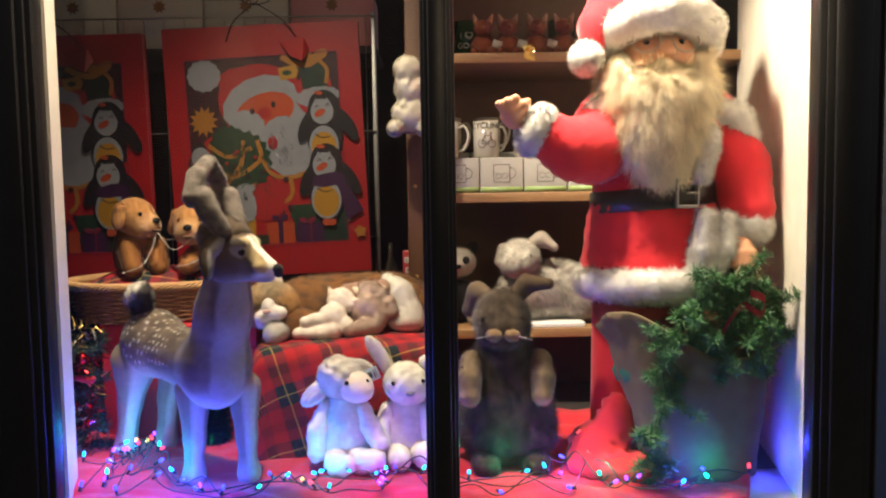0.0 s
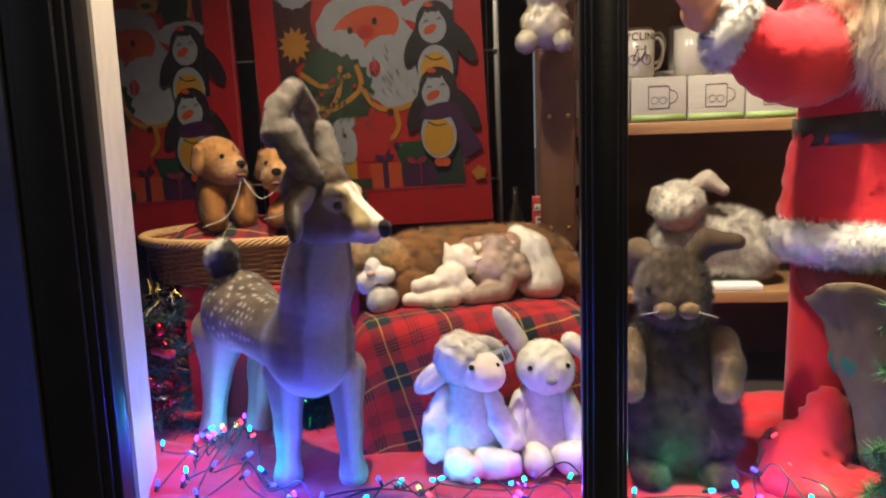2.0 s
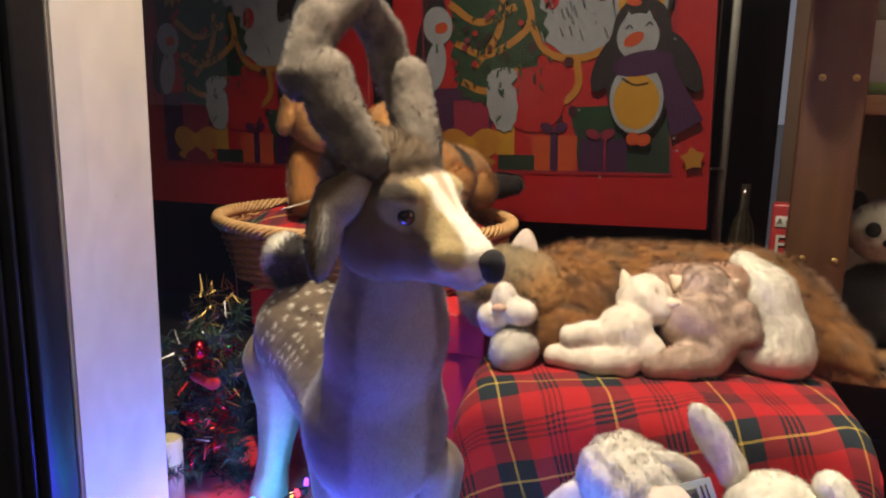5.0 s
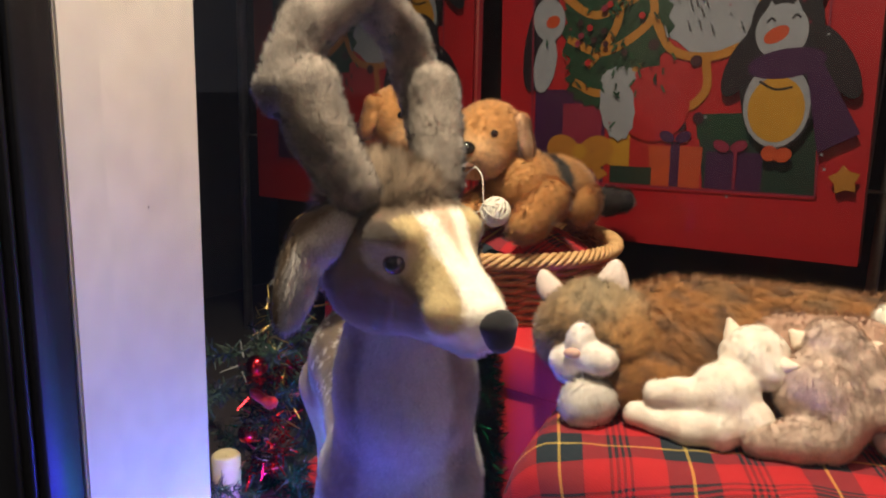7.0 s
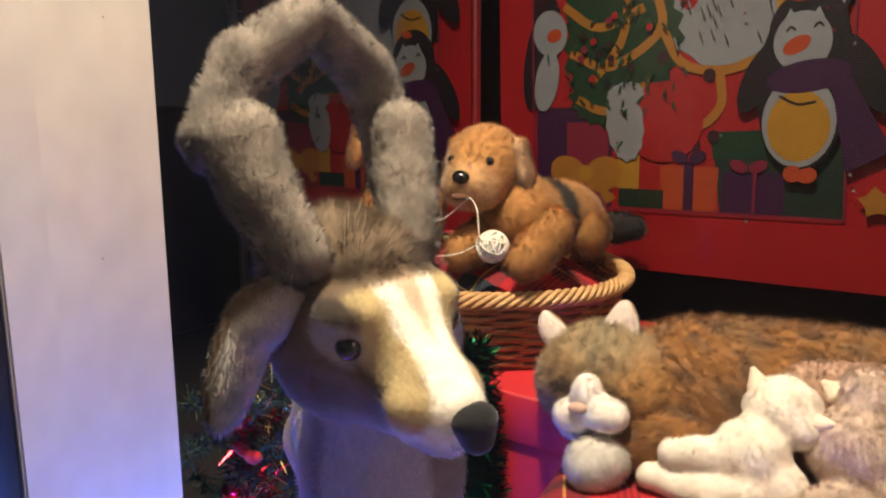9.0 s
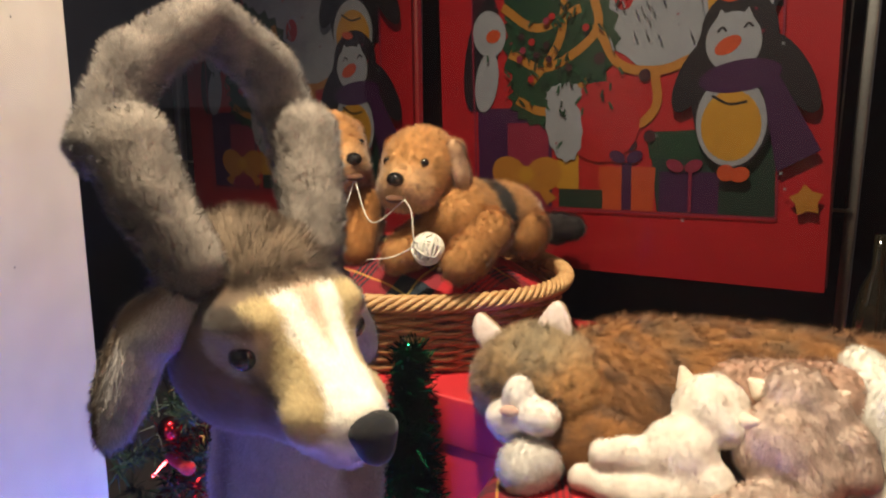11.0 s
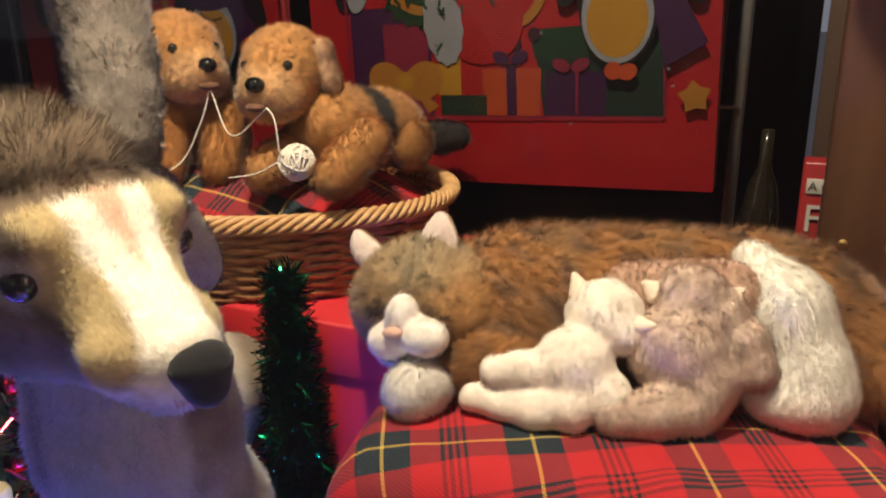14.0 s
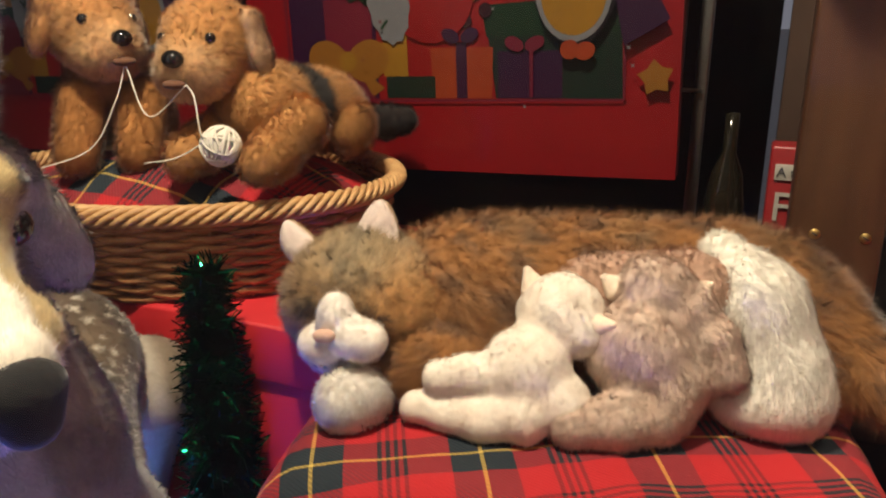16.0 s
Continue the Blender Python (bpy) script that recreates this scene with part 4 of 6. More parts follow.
rump, chest = np.array((-0.552, 1.482, 0.222)), np.array((-0.402, 1.340, 0.205))
torso = [C(rump, chest, 0.050, 0.050), E(*(rump + (0.0, 0.0, 0.005)), 0.055, 0.052, 0.060), E(-0.388, 1.328, 0.205, 0.053, 0.050, 0.064, 45)]
torso += limb([(-0.386, 1.325, 0.235), (-0.364, 1.298, 0.31), (-0.344, 1.268, 0.395)], [0.047, 0.040, 0.034])
put("body", plush(torso, deer_tint, 0.004, 0.012, 80000, 0.006, 0.0006, 0.66, (-AX * 0.5 + np.array((0, 0, -0.8)))), DEER)


def leg_tint(v, n):
    outer = ramp(np.abs(n @ SIDE) - 0.35 * (n @ AX), 0.05, 0.32) * ramp(v[:, 2], 0.01, 0.05)
    return blend((np.ones(len(v)), PALE), (outer * 0.9, GREY_BROWN))


for pts, rad in (([(-0.438, 1.352, 0.165), (-0.436, 1.343, 0.08), (-0.437, 1.333, 0.012)], [0.032, 0.0165, 0.016]), ([(-0.352, 1.360, 0.165), (-0.347, 1.352, 0.08), (-0.343, 1.342, 0.012)], [0.031, 0.0160, 0.016]),
                 ([(-0.590, 1.485, 0.19), (-0.612, 1.505, 0.105), (-0.622, 1.496, 0.012)], [0.046, 0.021, 0.019]), ([(-0.523, 1.535, 0.19), (-0.548, 1.545, 0.105), (-0.555, 1.530, 0.012)], [0.044, 0.021, 0.019])):
    put("leg", plush(limb(pts, rad) + [E(pts[-1][0] + 0.003, pts[-1][1] - 0.006, 0.019, 0.018, 0.023, 0.014)], leg_tint, 0.004, 0.006, 9000, 0.005, 0.0007, 0.7), DEER)
put("tail", plush(limb([(-0.575, 1.50, 0.272), (-0.572, 1.47, 0.315), (-0.560, 1.45, 0.327)], [0.020, 0.021, 0.016]), lambda v, n: blend((np.ones(len(v)), DARK), (ramp(-n[:, 0] + 0.4 * n[:, 2] + (v[:, 2] - 0.31) * 10, 0.15, 0.5), WHITE)), 0.0035, 0.005, 9000, 0.010, 0.0008, 0.4, (0, 0, 1)), DEER)

# head, turned to its left: f ahead, l to its left, u up from the neck's top
YAW = radians(81)
FACE = np.array((math.sin(YAW), -math.cos(YAW), 0.0))
LAT = np.array((math.cos(YAW), math.sin(YAW), 0.0))
UP = np.array((0.0, 0.0, 1.0))
HC = np.array((-0.324, 1.247, 0.380))
TURN = math.degrees(YAW)


def hp(f, l, u):
    return HC + FACE * f + LAT * l + UP * u


def near_line(f, u, p, q, w):
    """1 on the line from p to q in the head's profile, 0 beyond w."""
    d = np.array(q) - np.array(p)
    t = np.clip(((f - p[0]) * d[0] + (u - p[1]) * d[1]) / (d @ d), 0, 1)
    return ramp(w - np.hypot(f - p[0] - t * d[0], u - p[1] - t * d[1]), 0, w * 0.5)


def head_tint(v, n):
    q = v - HC
    f, l, u = q @ FACE, q @ LAT, q @ UP
    al = np.abs(l)
    down = ((f - 0.027) * 0.043 - (u - 0.063) * 0.055) / 0.00487
    front = n @ (FACE * 0.788 + UP * 0.616)
    rag = 0.0022 * (patchy(v, 420) - 0.5)
    half = np.interp(down, [0, 0.5, 0.75, 1.0], [0.0185, 0.0130, 0.0145, 0.020]) + rag
    rim = np.interp(down, [0, 0.3, 0.62], [0.033, 0.029, 0.023]) + rag
    base = blend((np.ones(len(v)), BROWN), (ramp(patchy(v, 120), 0.4, 0.7) * 0.6, GREY_BROWN))
    chin = ramp(-u, -0.004, 0.010) * ramp(f, -0.03, 0.02)
    under_eye = near_line(f, u, (0.026, 0.026), (0.047, 0.012), 0.007) * ramp(al, 0.016, 0.022)
    brow = near_line(f, u, (0.000, 0.052), (0.022, 0.052), 0.006) * ramp(al, 0.026, 0.031)
    patch = ramp(1.25 - np.hypot((f - 0.019 + (u - 0.036) * 0.5) / 0.013, (u - 0.036) / 0.0105), 0, 0.3) * ramp(al, 0.021, 0.025)
    tan = ramp(rim - al, 0, 0.003) * ramp(down, -0.04, 0.0) * ramp(0.66 - down, 0, 0.08) * ramp(front, 0.1, 0.25)
    pad = ramp(0.0135 - np.sqrt((f - 0.046) ** 2 + (al - 0.021) ** 2 + (u - 0.013) ** 2), 0, 0.003)
    muzzle = ramp(down, 0.74, 0.86) * ramp(u, -0.012, -0.002)
    blaze = ramp(half - al, 0, 0.0025) * ramp(down, -0.03, 0.01) * ramp(front, 0.1, 0.3)
    split = ramp(0.0065 * (1 - down / 0.5) - al, -0.0015, 0.002)
    out = base
    for m, c in ((chin, (0.33, 0.29, 0.25)), (brow, (0.055, 0.04, 0.03)), (patch, (0.36, 0.32, 0.28)), (under_eye * 0.85, (0.065, 0.045, 0.032)), (tan, (0.47, 0.36, 0.18)), (muzzle, (0.66, 0.58, 0.47)), (pad, (0.50, 0.38, 0.19)), (blaze, (0.86, 0.81, 0.71)), (split * blaze * 0.75, (0.62, 0.33, 0.19))):
        out = out * (1 - m[:, None]) + np.array(c) * m[:, None]
    return out


skull = [E(*hp(-0.012, 0, 0.036), 0.0395, 0.042, 0.039, TURN), C(hp(0.008, 0, 0.030), hp(0.051, 0, 0.0085), 0.0285, 0.0145), C(hp(0.0, 0, 0.012), hp(0.047, 0, -0.003), 0.024, 0.0105), E(*hp(-0.022, 0, 0.020), 0.036, 0.032, 0.036, TURN)]
skull += [E(*hp(0.042, s * 0.0165, 0.010), 0.0085, 0.0085, 0.0090) for s in (-1, 1)] + [E(*hp(0.012, s * 0.026, 0.048), 0.012, 0.014, 0.009, TURN) for s in (-1, 1)]
head = put("head", plush(skull, head_tint, 0.0028, 0.0045, 110000, 0.0042, 0.00040, 0.70, -FACE * 0.6 + UP * 0.5, 0.4), DEER)
put("nose", plush([E(*hp(0.0650, 0, 0.0080), 0.0115, 0.0085, 0.0072, TURN), E(*hp(0.0670, 0, -0.0005), 0.0070, 0.0070, 0.0065, TURN)], (0.006, 0.006, 0.007), 0.002, 0.003, 4500, 0.0012, 0.0004, 0.8), head, "black felt nose")
for s in (-1, 1):
    put("eye", Acc().add(*ball(hp(0.019, s * 0.0300, 0.036), (0.0062, 0.0062, 0.0062)), BLACK_PLASTIC), head, "large glossy black eye")
    ear = [E(*hp(-0.025, s * 0.058, 0.026), 0.0155, 0.0105, 0.034, TURN - s * 25, 0, -s * 32), C(hp(-0.016, s * 0.036, 0.054), hp(-0.020, s * 0.046, 0.044), 0.012, 0.0125)]
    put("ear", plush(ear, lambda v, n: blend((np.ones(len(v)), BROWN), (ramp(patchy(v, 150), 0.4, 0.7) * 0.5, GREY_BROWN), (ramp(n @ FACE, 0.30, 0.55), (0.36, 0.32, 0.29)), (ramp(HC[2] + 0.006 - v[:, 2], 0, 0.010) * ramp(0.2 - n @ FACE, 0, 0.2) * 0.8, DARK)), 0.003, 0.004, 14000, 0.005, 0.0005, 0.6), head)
    low = limb([hp(-0.010, s * 0.033, 0.070), hp(-0.026, s * 0.0430, 0.100), hp(-0.034, s * 0.0455, 0.121)], [0.0130, 0.0155, 0.0172])
    high = limb([hp(-0.048, s * 0.0510, 0.122), hp(-0.048, s * 0.0360, 0.154), hp(-0.044, s * 0.0030, 0.1760)], [0.0140, 0.0130, 0.0115])
    put("antler", plush(low + high, lambda v, n: blend((np.ones(len(v)), (0.27, 0.225, 0.185)), (ramp(patchy(v, 150, s), 0.4, 0.7) * 0.7, (0.12, 0.097, 0.08))), 0.0028, 0.0012, 80000, 0.0058, 0.00038, 0.45, (0, 0, 1), 0.7, 0.0006), head, "grey plush antler, bent inward")
tuft = [E(*hp(-0.014, 0, 0.059), 0.025, 0.022, 0.016, TURN), E(*hp(-0.032, 0, 0.060), 0.026, 0.024, 0.018, TURN)]
put("forelock", plush(tuft, lambda v, n: blend((np.ones(len(v)), (0.16, 0.108, 0.066)), (ramp(patchy(v, 200), 0.4, 0.7) * 0.6, (0.27, 0.20, 0.135))), 0.0035, 0.005, 80000, 0.018, 0.00034, 0.30, FACE * 0.30 + UP * 0.8, 1.0), head, "long brown hair on the crown")

# sleeping cat with kittens
CAT = thing("toy_cat", (-0.2, 1.6, 0.222), "long-haired ginger tabby plush cat lying asleep", "soft toy")


def cat_tint(v, n):
    p1, p2 = patchy(v, 55), patchy(v, 130, 3)
    band = 0.5 + 0.5 * np.sin(v[:, 0] * 75 + 3 * np.sin(v[:, 2] * 40))
    back = ramp(v[:, 2], 0.30, 0.345)
    return blend((np.ones(len(v)), (0.36, 0.16, 0.05)), (ramp(p1, 0.4, 0.75) * 0.55, (0.20, 0.10, 0.045)), (ramp(p2, 0.45, 0.75) * 0.65, (0.085, 0.055, 0.04)), (ramp(band, 0.6, 0.95) * back * 0.25, (0.36, 0.25, 0.12)))


body_shapes = [E(-0.200, 1.650, 0.266, 0.155, 0.064, 0.066, 9), E(-0.285, 1.618, 0.262, 0.070, 0.062, 0.058), E(-0.105, 1.675, 0.266, 0.080, 0.058, 0.060, 20), E(-0.06, 1.665, 0.246, 0.055, 0.055, 0.046)]
put("body", plush(body_shapes, cat_tint, 0.0045, 0.014, 160000, 0.014, 0.00034, 0.78, (0.75, 0.1, -0.45), 0.8), CAT)
put("belly", plush([E(-0.172, 1.616, 0.288, 0.066, 0.030, 0.034, 8), E(-0.120, 1.622, 0.298, 0.040, 0.028, 0.026)], lambda v, n: blend((np.ones(len(v)), (0.44, 0.27, 0.19)), (ramp(patchy(v, 110), 0.4, 0.8) * 0.5, (0.54, 0.37, 0.29))), 0.004, 0.008, 24000, 0.008, 0.0005, 0.7), CAT, "pinkish short-haired belly")


def cathead_tint(v, n):
    d = v - np.array((-0.344, 1.567, 0.285))
    eyes = ramp(0.007 - np.abs(d[:, 2] - 0.006 + 0.35 * np.abs(d[:, 0] - 0.004)), 0, 0.004) * ramp(np.abs(d[:, 0] - 0.004), 0.011, 0.015) * ramp(0.036 - np.abs(d[:, 0] - 0.004), 0, 0.006) * ramp(-d[:, 1], 0.018, 0.030)
    stripe = ramp(np.abs(d[:, 0] - 0.004) * 22 + 0.5 * patchy(v, 260), 0.3, 0.8)
    p2 = patchy(v, 150, 5)
    side = ramp(d[:, 0], 0.018, 0.038)
    return blend((np.ones(len(v)), (0.42, 0.25, 0.11)), (ramp(p2, 0.4, 0.8) * 0.55, (0.20, 0.13, 0.075)), (side * 0.7, (0.50, 0.24, 0.075)), ((1 - stripe) * ramp(d[:, 2], 0.0, 0.015) * 0.9, (0.065, 0.048, 0.036)), (ramp(d[:, 2], 0.012, 0.03) * 0.5, (0.42, 0.33, 0.20)), (eyes, (0.04, 0.025, 0.018)))


chead = put("head", plush([E(-0.345, 1.572, 0.285, 0.048, 0.044, 0.043), E(-0.375, 1.570, 0.272, 0.025, 0.028, 0.027), E(-0.311, 1.567, 0.276, 0.026, 0.028, 0.026)], cathead_tint, 0.0035, 0.008, 90000, 0.012, 0.00034, 0.62, (0.1, 0.5, 0.25), 1.2), CAT)
put("muzzle", plush([E(-0.321, 1.522, 0.2725, 0.0185, 0.016, 0.0140), E(-0.351, 1.524, 0.2640, 0.0170, 0.016, 0.0140), E(-0.340, 1.5265, 0.2850, 0.0130, 0.015, 0.0165), E(-0.354, 1.532, 0.2510, 0.0130, 0.011, 0.0110)], (0.90, 0.83, 0.76), 0.0026, 0.0035, 16000, 0.0045, 0.00042, 0.62, wild=0.5), chead, "short white fur round the mouth")
put("nose", plush([E(-0.3400, 1.5085, 0.2775, 0.0085, 0.0045, 0.0050, 0, 0, -10)], (0.62, 0.40, 0.31), 0.0018, 0.002, 1500, 0.0018, 0.0004), chead, "small pink felt nose")


def cat_ear(base, tip, r):
    """A cupped ear: flattened, wide at its base and rounded at its tip."""
    p, q = np.array(base), np.array(tip)
    return [E(*(p + (q - p) * t), r * (1 - 0.62 * t ** 1.6), 0.0038, 0.008, 12, -12, 0) for t in np.linspace(0, 1, 7)]


for base, tip, r in (((-0.388, 1.576, 0.304), (-0.408, 1.578, 0.322), 0.0110), ((-0.339, 1.582, 0.314), (-0.336, 1.586, 0.342), 0.0150)):
    put("ear", plush(cat_ear(base, tip, r), lambda v, n: blend((np.ones(len(v)), (0.34, 0.20, 0.09)), (ramp(-n[:, 1], 0.05, 0.35), (0.78, 0.66, 0.60))), 0.0026, 0.003, 6000, 0.0035, 0.00045, 0.6), chead, "pink-lined cat ear")
put("foreleg", plush(limb([(-0.262, 1.585, 0.246), (-0.284, 1.560, 0.250), (-0.312, 1.542, 0.243)], [0.036, 0.026, 0.020]), cat_tint, 0.004, 0.006, 26000, 0.012, 0.0004, 0.75, (-0.6, -0.5, -0.3)), CAT)
put("paw", plush([E(-0.327, 1.510, 0.2330, 0.0205, 0.020, 0.0200), E(-0.318, 1.520, 0.236, 0.018, 0.018, 0.018)], (0.92, 0.87, 0.80), 0.0032, 0.004, 20000, 0.0065, 0.00042, 0.55, wild=0.7), CAT, "fluffy white paw")
put("hind_leg", plush(limb([(-0.110, 1.636, 0.318), (-0.086, 1.622, 0.294), (-0.068, 1.610, 0.262)], [0.018, 0.027, 0.027]) + [E(-0.078, 1.594, 0.238, 0.030, 0.020, 0.018), E(-0.055, 1.606, 0.240, 0.020, 0.022, 0.020)], (0.88, 0.84, 0.75), 0.004, 0.008, 50000, 0.0065, 0.00040, 0.74, (0.2, -0.2, -0.9), 0.35), CAT, "long white fur on the hind leg")
put("tail", plush(limb([(-0.070, 1.672, 0.305), (-0.040, 1.655, 0.270), (-0.010, 1.635, 0.248), (0.012, 1.61, 0.238)], [0.022, 0.022, 0.019, 0.013]), cat_tint, 0.0045, 0.006, 20000, 0.018, 0.0004, 0.78, (0.6, -0.4, -0.5)), CAT)


def kitten(name, label, tint, shapes, ears, hairs, ln, k=0.0028):
    ob = thing(name, tuple(shapes[0][1]), label, "soft toy", group="plush kittens")
    put("body", plush(shapes, tint, 0.0025, k, hairs, ln, 0.00040, 0.66, wild=0.55, lump=0.0008), ob)
    for base, tip in ears:
        put("ear", plush([C(base, tip, 0.0095, 0.0030)], (0.80, 0.66, 0.52), 0.0022, 0.002, 1500, 0.002, 0.0004), ob, "pale felt ear")
    return ob


kitten("toy_kitten", "cream white plush kitten nestled against the cat", lambda v, n: blend((np.ones(len(v)), (0.85, 0.77, 0.67)), (ramp(patchy(v, 170), 0.45, 0.8) * 0.45, (0.74, 0.61, 0.50))),
       [E(-0.203, 1.578, 0.287, 0.029, 0.027, 0.027), E(-0.186, 1.566, 0.280, 0.016, 0.014, 0.014), E(-0.217, 1.550, 0.258, 0.029, 0.027, 0.028)]
       + limb([(-0.232, 1.540, 0.256), (-0.252, 1.533, 0.255), (-0.269, 1.529, 0.252)], [0.014, 0.012, 0.0115])
       + limb([(-0.214, 1.532, 0.234), (-0.240, 1.524, 0.230), (-0.284, 1.524, 0.231)], [0.018, 0.0125, 0.0105])
       + [E(-0.193, 1.543, 0.242, 0.020, 0.018, 0.018)], [((-0.222, 1.580, 0.302), (-0.227, 1.580, 0.314)), ((-0.180, 1.566, 0.287), (-0.166, 1.560, 0.292))], 40000, 0.0042)
kitten("toy_kitten", "beige plush kitten curled beside a white one", lambda v, n: blend((np.ones(len(v)), (0.62, 0.47, 0.38)), (ramp(patchy(v, 150, 2), 0.4, 0.8) * 0.5, (0.50, 0.35, 0.27)), (ramp(patchy(v, 300, 7), 0.5, 0.8) * 0.3, (0.70, 0.58, 0.49))),
       [E(-0.152, 1.578, 0.268, 0.034, 0.031, 0.034), E(-0.147, 1.598, 0.302, 0.026, 0.024, 0.024), E(-0.131, 1.572, 0.252, 0.024, 0.024, 0.024), E(-0.124, 1.595, 0.290, 0.018, 0.018, 0.022)]
       + limb([(-0.106, 1.588, 0.278), (-0.098, 1.582, 0.262)], [0.015, 0.013])
       + limb([(-0.134, 1.556, 0.238), (-0.155, 1.545, 0.236), (-0.184, 1.534, 0.233)], [0.017, 0.0150, 0.0135]), [((-0.171, 1.590, 0.306), (-0.178, 1.588, 0.312)), ((-0.123, 1.598, 0.306), (-0.114, 1.598, 0.312))], 60000, 0.0062, 0.004)


# puppies in the basket
def puppy(name, at, face, label, lying):
    ob = thing(name, (at[0], at[1], 0.3475), label, "soft toy", group="plush puppies")
    fx, fy = math.sin(radians(face)), -math.cos(radians(face))
    F, L, U = np.array((fx, fy, 0)), np.array((-fy, fx, 0)), np.array((0, 0, 1.0))
    H = np.array(at)
    h = lambda f, l, u: H + F * f + L * l + U * u
    gold, dark = (0.52, 0.255, 0.085), (0.40, 0.18, 0.058)

    def tint(v, n):
        q = v - H
        f, u = q @ F, q @ U
        return blend((np.ones(len(v)), gold), (ramp(u, 0.012, 0.03) * 0.5, dark), (ramp(f, 0.028, 0.04) * ramp(0.012 - u, 0, 0.012), (0.58, 0.34, 0.16)), (ramp(patchy(v, 140), 0.5, 0.8) * 0.15, dark))

    hd = put("head", plush([E(*h(0, 0, 0.006), 0.038, 0.037, 0.036), C(h(0.015, 0, -0.008), h(0.034, 0, -0.012), 0.027, 0.020), E(*h(0.031, 0.012, -0.020), 0.016, 0.016, 0.015), E(*h(0.031, -0.012, -0.020), 0.016, 0.016, 0.015)], tint, 0.003, 0.006, 52000, 0.0085, 0.0004, 0.55, -F - U * 0.4, 1.1), ob)
    put("nose", Acc().add(*ball(h(0.055, 0, -0.005), (0.0095, 0.0085, 0.0072)), BLACK_PLASTIC), hd, "shiny black plastic nose")
    put("mouth", plush([E(*h(0.055, 0, -0.024), 0.010, 0.010, 0.004)], (0.12, 0.05, 0.025), 0.002, 0.002, 400, 0.002, 0.0005), hd, "dark stitched mouth")
    for s in (-1, 1):
        eye(hd, tuple(h(0.034, s * 0.021, 0.010)), 0.0048)
        put("ear", plush([E(*h(-0.004, s * 0.0405, 0.002), 0.009, 0.015, 0.023, face, 0, -s * 18), E(*h(-0.004, s * 0.034, 0.022), 0.010, 0.014, 0.010, face)], (0.60, 0.38, 0.22) if s > 0 else gold, 0.003, 0.003, 9000, 0.006, 0.0005, 0.6), hd, "soft drooping ear")
    return ob, h, tint, gold


P, h, tint, gold = puppy("toy_puppy", (-0.524, 1.656, 0.446), 6, "golden plush puppy with a black saddle lying in the basket", True)
saddle = lambda v, n: blend((np.ones(len(v)), (0.52, 0.255, 0.085)), (ramp(0.019 - np.abs((v[:, 0] + 0.49) * 0.25 + (v[:, 1] - 1.725)), 0, 0.005) * ramp(v[:, 2], 0.375, 0.385), (0.012, 0.010, 0.010)))
put("body", plush([C((-0.495, 1.675, 0.398), (-0.488, 1.755, 0.388), 0.038, 0.034), E(-0.485, 1.775, 0.380, 0.036, 0.034, 0.034)], saddle, 0.0035, 0.008, 40000, 0.010, 0.00045, 0.50, (0.5, 0.6, -0.5), 0.9), P)
for x0, x1 in ((-0.525, -0.524), (-0.465, -0.452)):
    put("leg", plush(limb([(x0 + 0.01, 1.675, 0.385), (x1, 1.632, 0.368), (x1, 1.610, 0.363)], [0.023, 0.017, 0.0155]), gold, 0.003, 0.005, 13000, 0.010, 0.00045, 0.50), P)
put("hind_leg", plush([E(-0.456, 1.765, 0.370, 0.022, 0.032, 0.026, 10)], gold, 0.003, 0.004, 12000, 0.010, 0.00045, 0.50), P)
put("tail", plush(limb([(-0.465, 1.80, 0.372), (-0.440, 1.81, 0.370), (-0.420, 1.808, 0.373)], [0.013, 0.015, 0.013]), (0.014, 0.010, 0.010), 0.003, 0.003, 5000, 0.008, 0.0006, 0.6), P, "short black tail")
P2, h2, _, _ = puppy("toy_puppy", (-0.645, 1.648, 0.460), 70, "golden brown plush puppy sitting in the basket", False)
put("body", plush([C((-0.650, 1.670, 0.42), (-0.665, 1.70, 0.375), 0.038, 0.044)], (0.34, 0.15, 0.05), 0.0035, 0.008, 30000, 0.010, 0.00045, 0.50), P2)
for dx, dy in ((0.035, -0.005), (-0.01, -0.03)):
    put("leg", plush(limb([(-0.645 + dx, 1.67 + dy, 0.40), (-0.625 + dx, 1.635 + dy, 0.360)], [0.022, 0.018]), (0.42, 0.18, 0.05), 0.003, 0.004, 11000, 0.010, 0.00045, 0.50), P2)

ballthing = thing("cord_ball", (-0.478, 1.600, 0.3655), "small ball of white cord", "ball")
yb = Acc()
rng = random.Random(9)
yb.add(*ball((-0.478, 1.598, 0.377), 0.0135), YARN)
for i in range(26):
    m = pose(-0.478, 1.598, 0.377, rng.uniform(0, 180), rng.uniform(-70, 70), rng.uniform(0, 180))
    yb.add(*turned(tube([(0.0148 * math.cos(a), 0.0148 * math.sin(a), 0.004 * math.sin(i)) for a in np.arange(22) * math.pi / 11], 0.0011, 5, closed=True), m), YARN)
put("winding", yb, ballthing)
mouth1, mouth2 = h(0.058, 0.012, -0.024), h2(0.056, 0, -0.026)
put("loose_cord", Acc().add(*tube(smooth_path([mouth1, mouth1 + (0.016, -0.012, -0.008), mouth1 + (0.022, -0.016, -0.034), (-0.484, 1.590, 0.383), (-0.510, 1.585, 0.368), (-0.540, 1.582, 0.362)], 50), 0.00065, 6), YARN), ballthing)
put("loose_cord", Acc().add(*tube(smooth_path([mouth1, (mouth1 + mouth2) / 2 + (0, -0.012, -0.032), mouth2], 30), 0.00065, 6), YARN), ballthing)
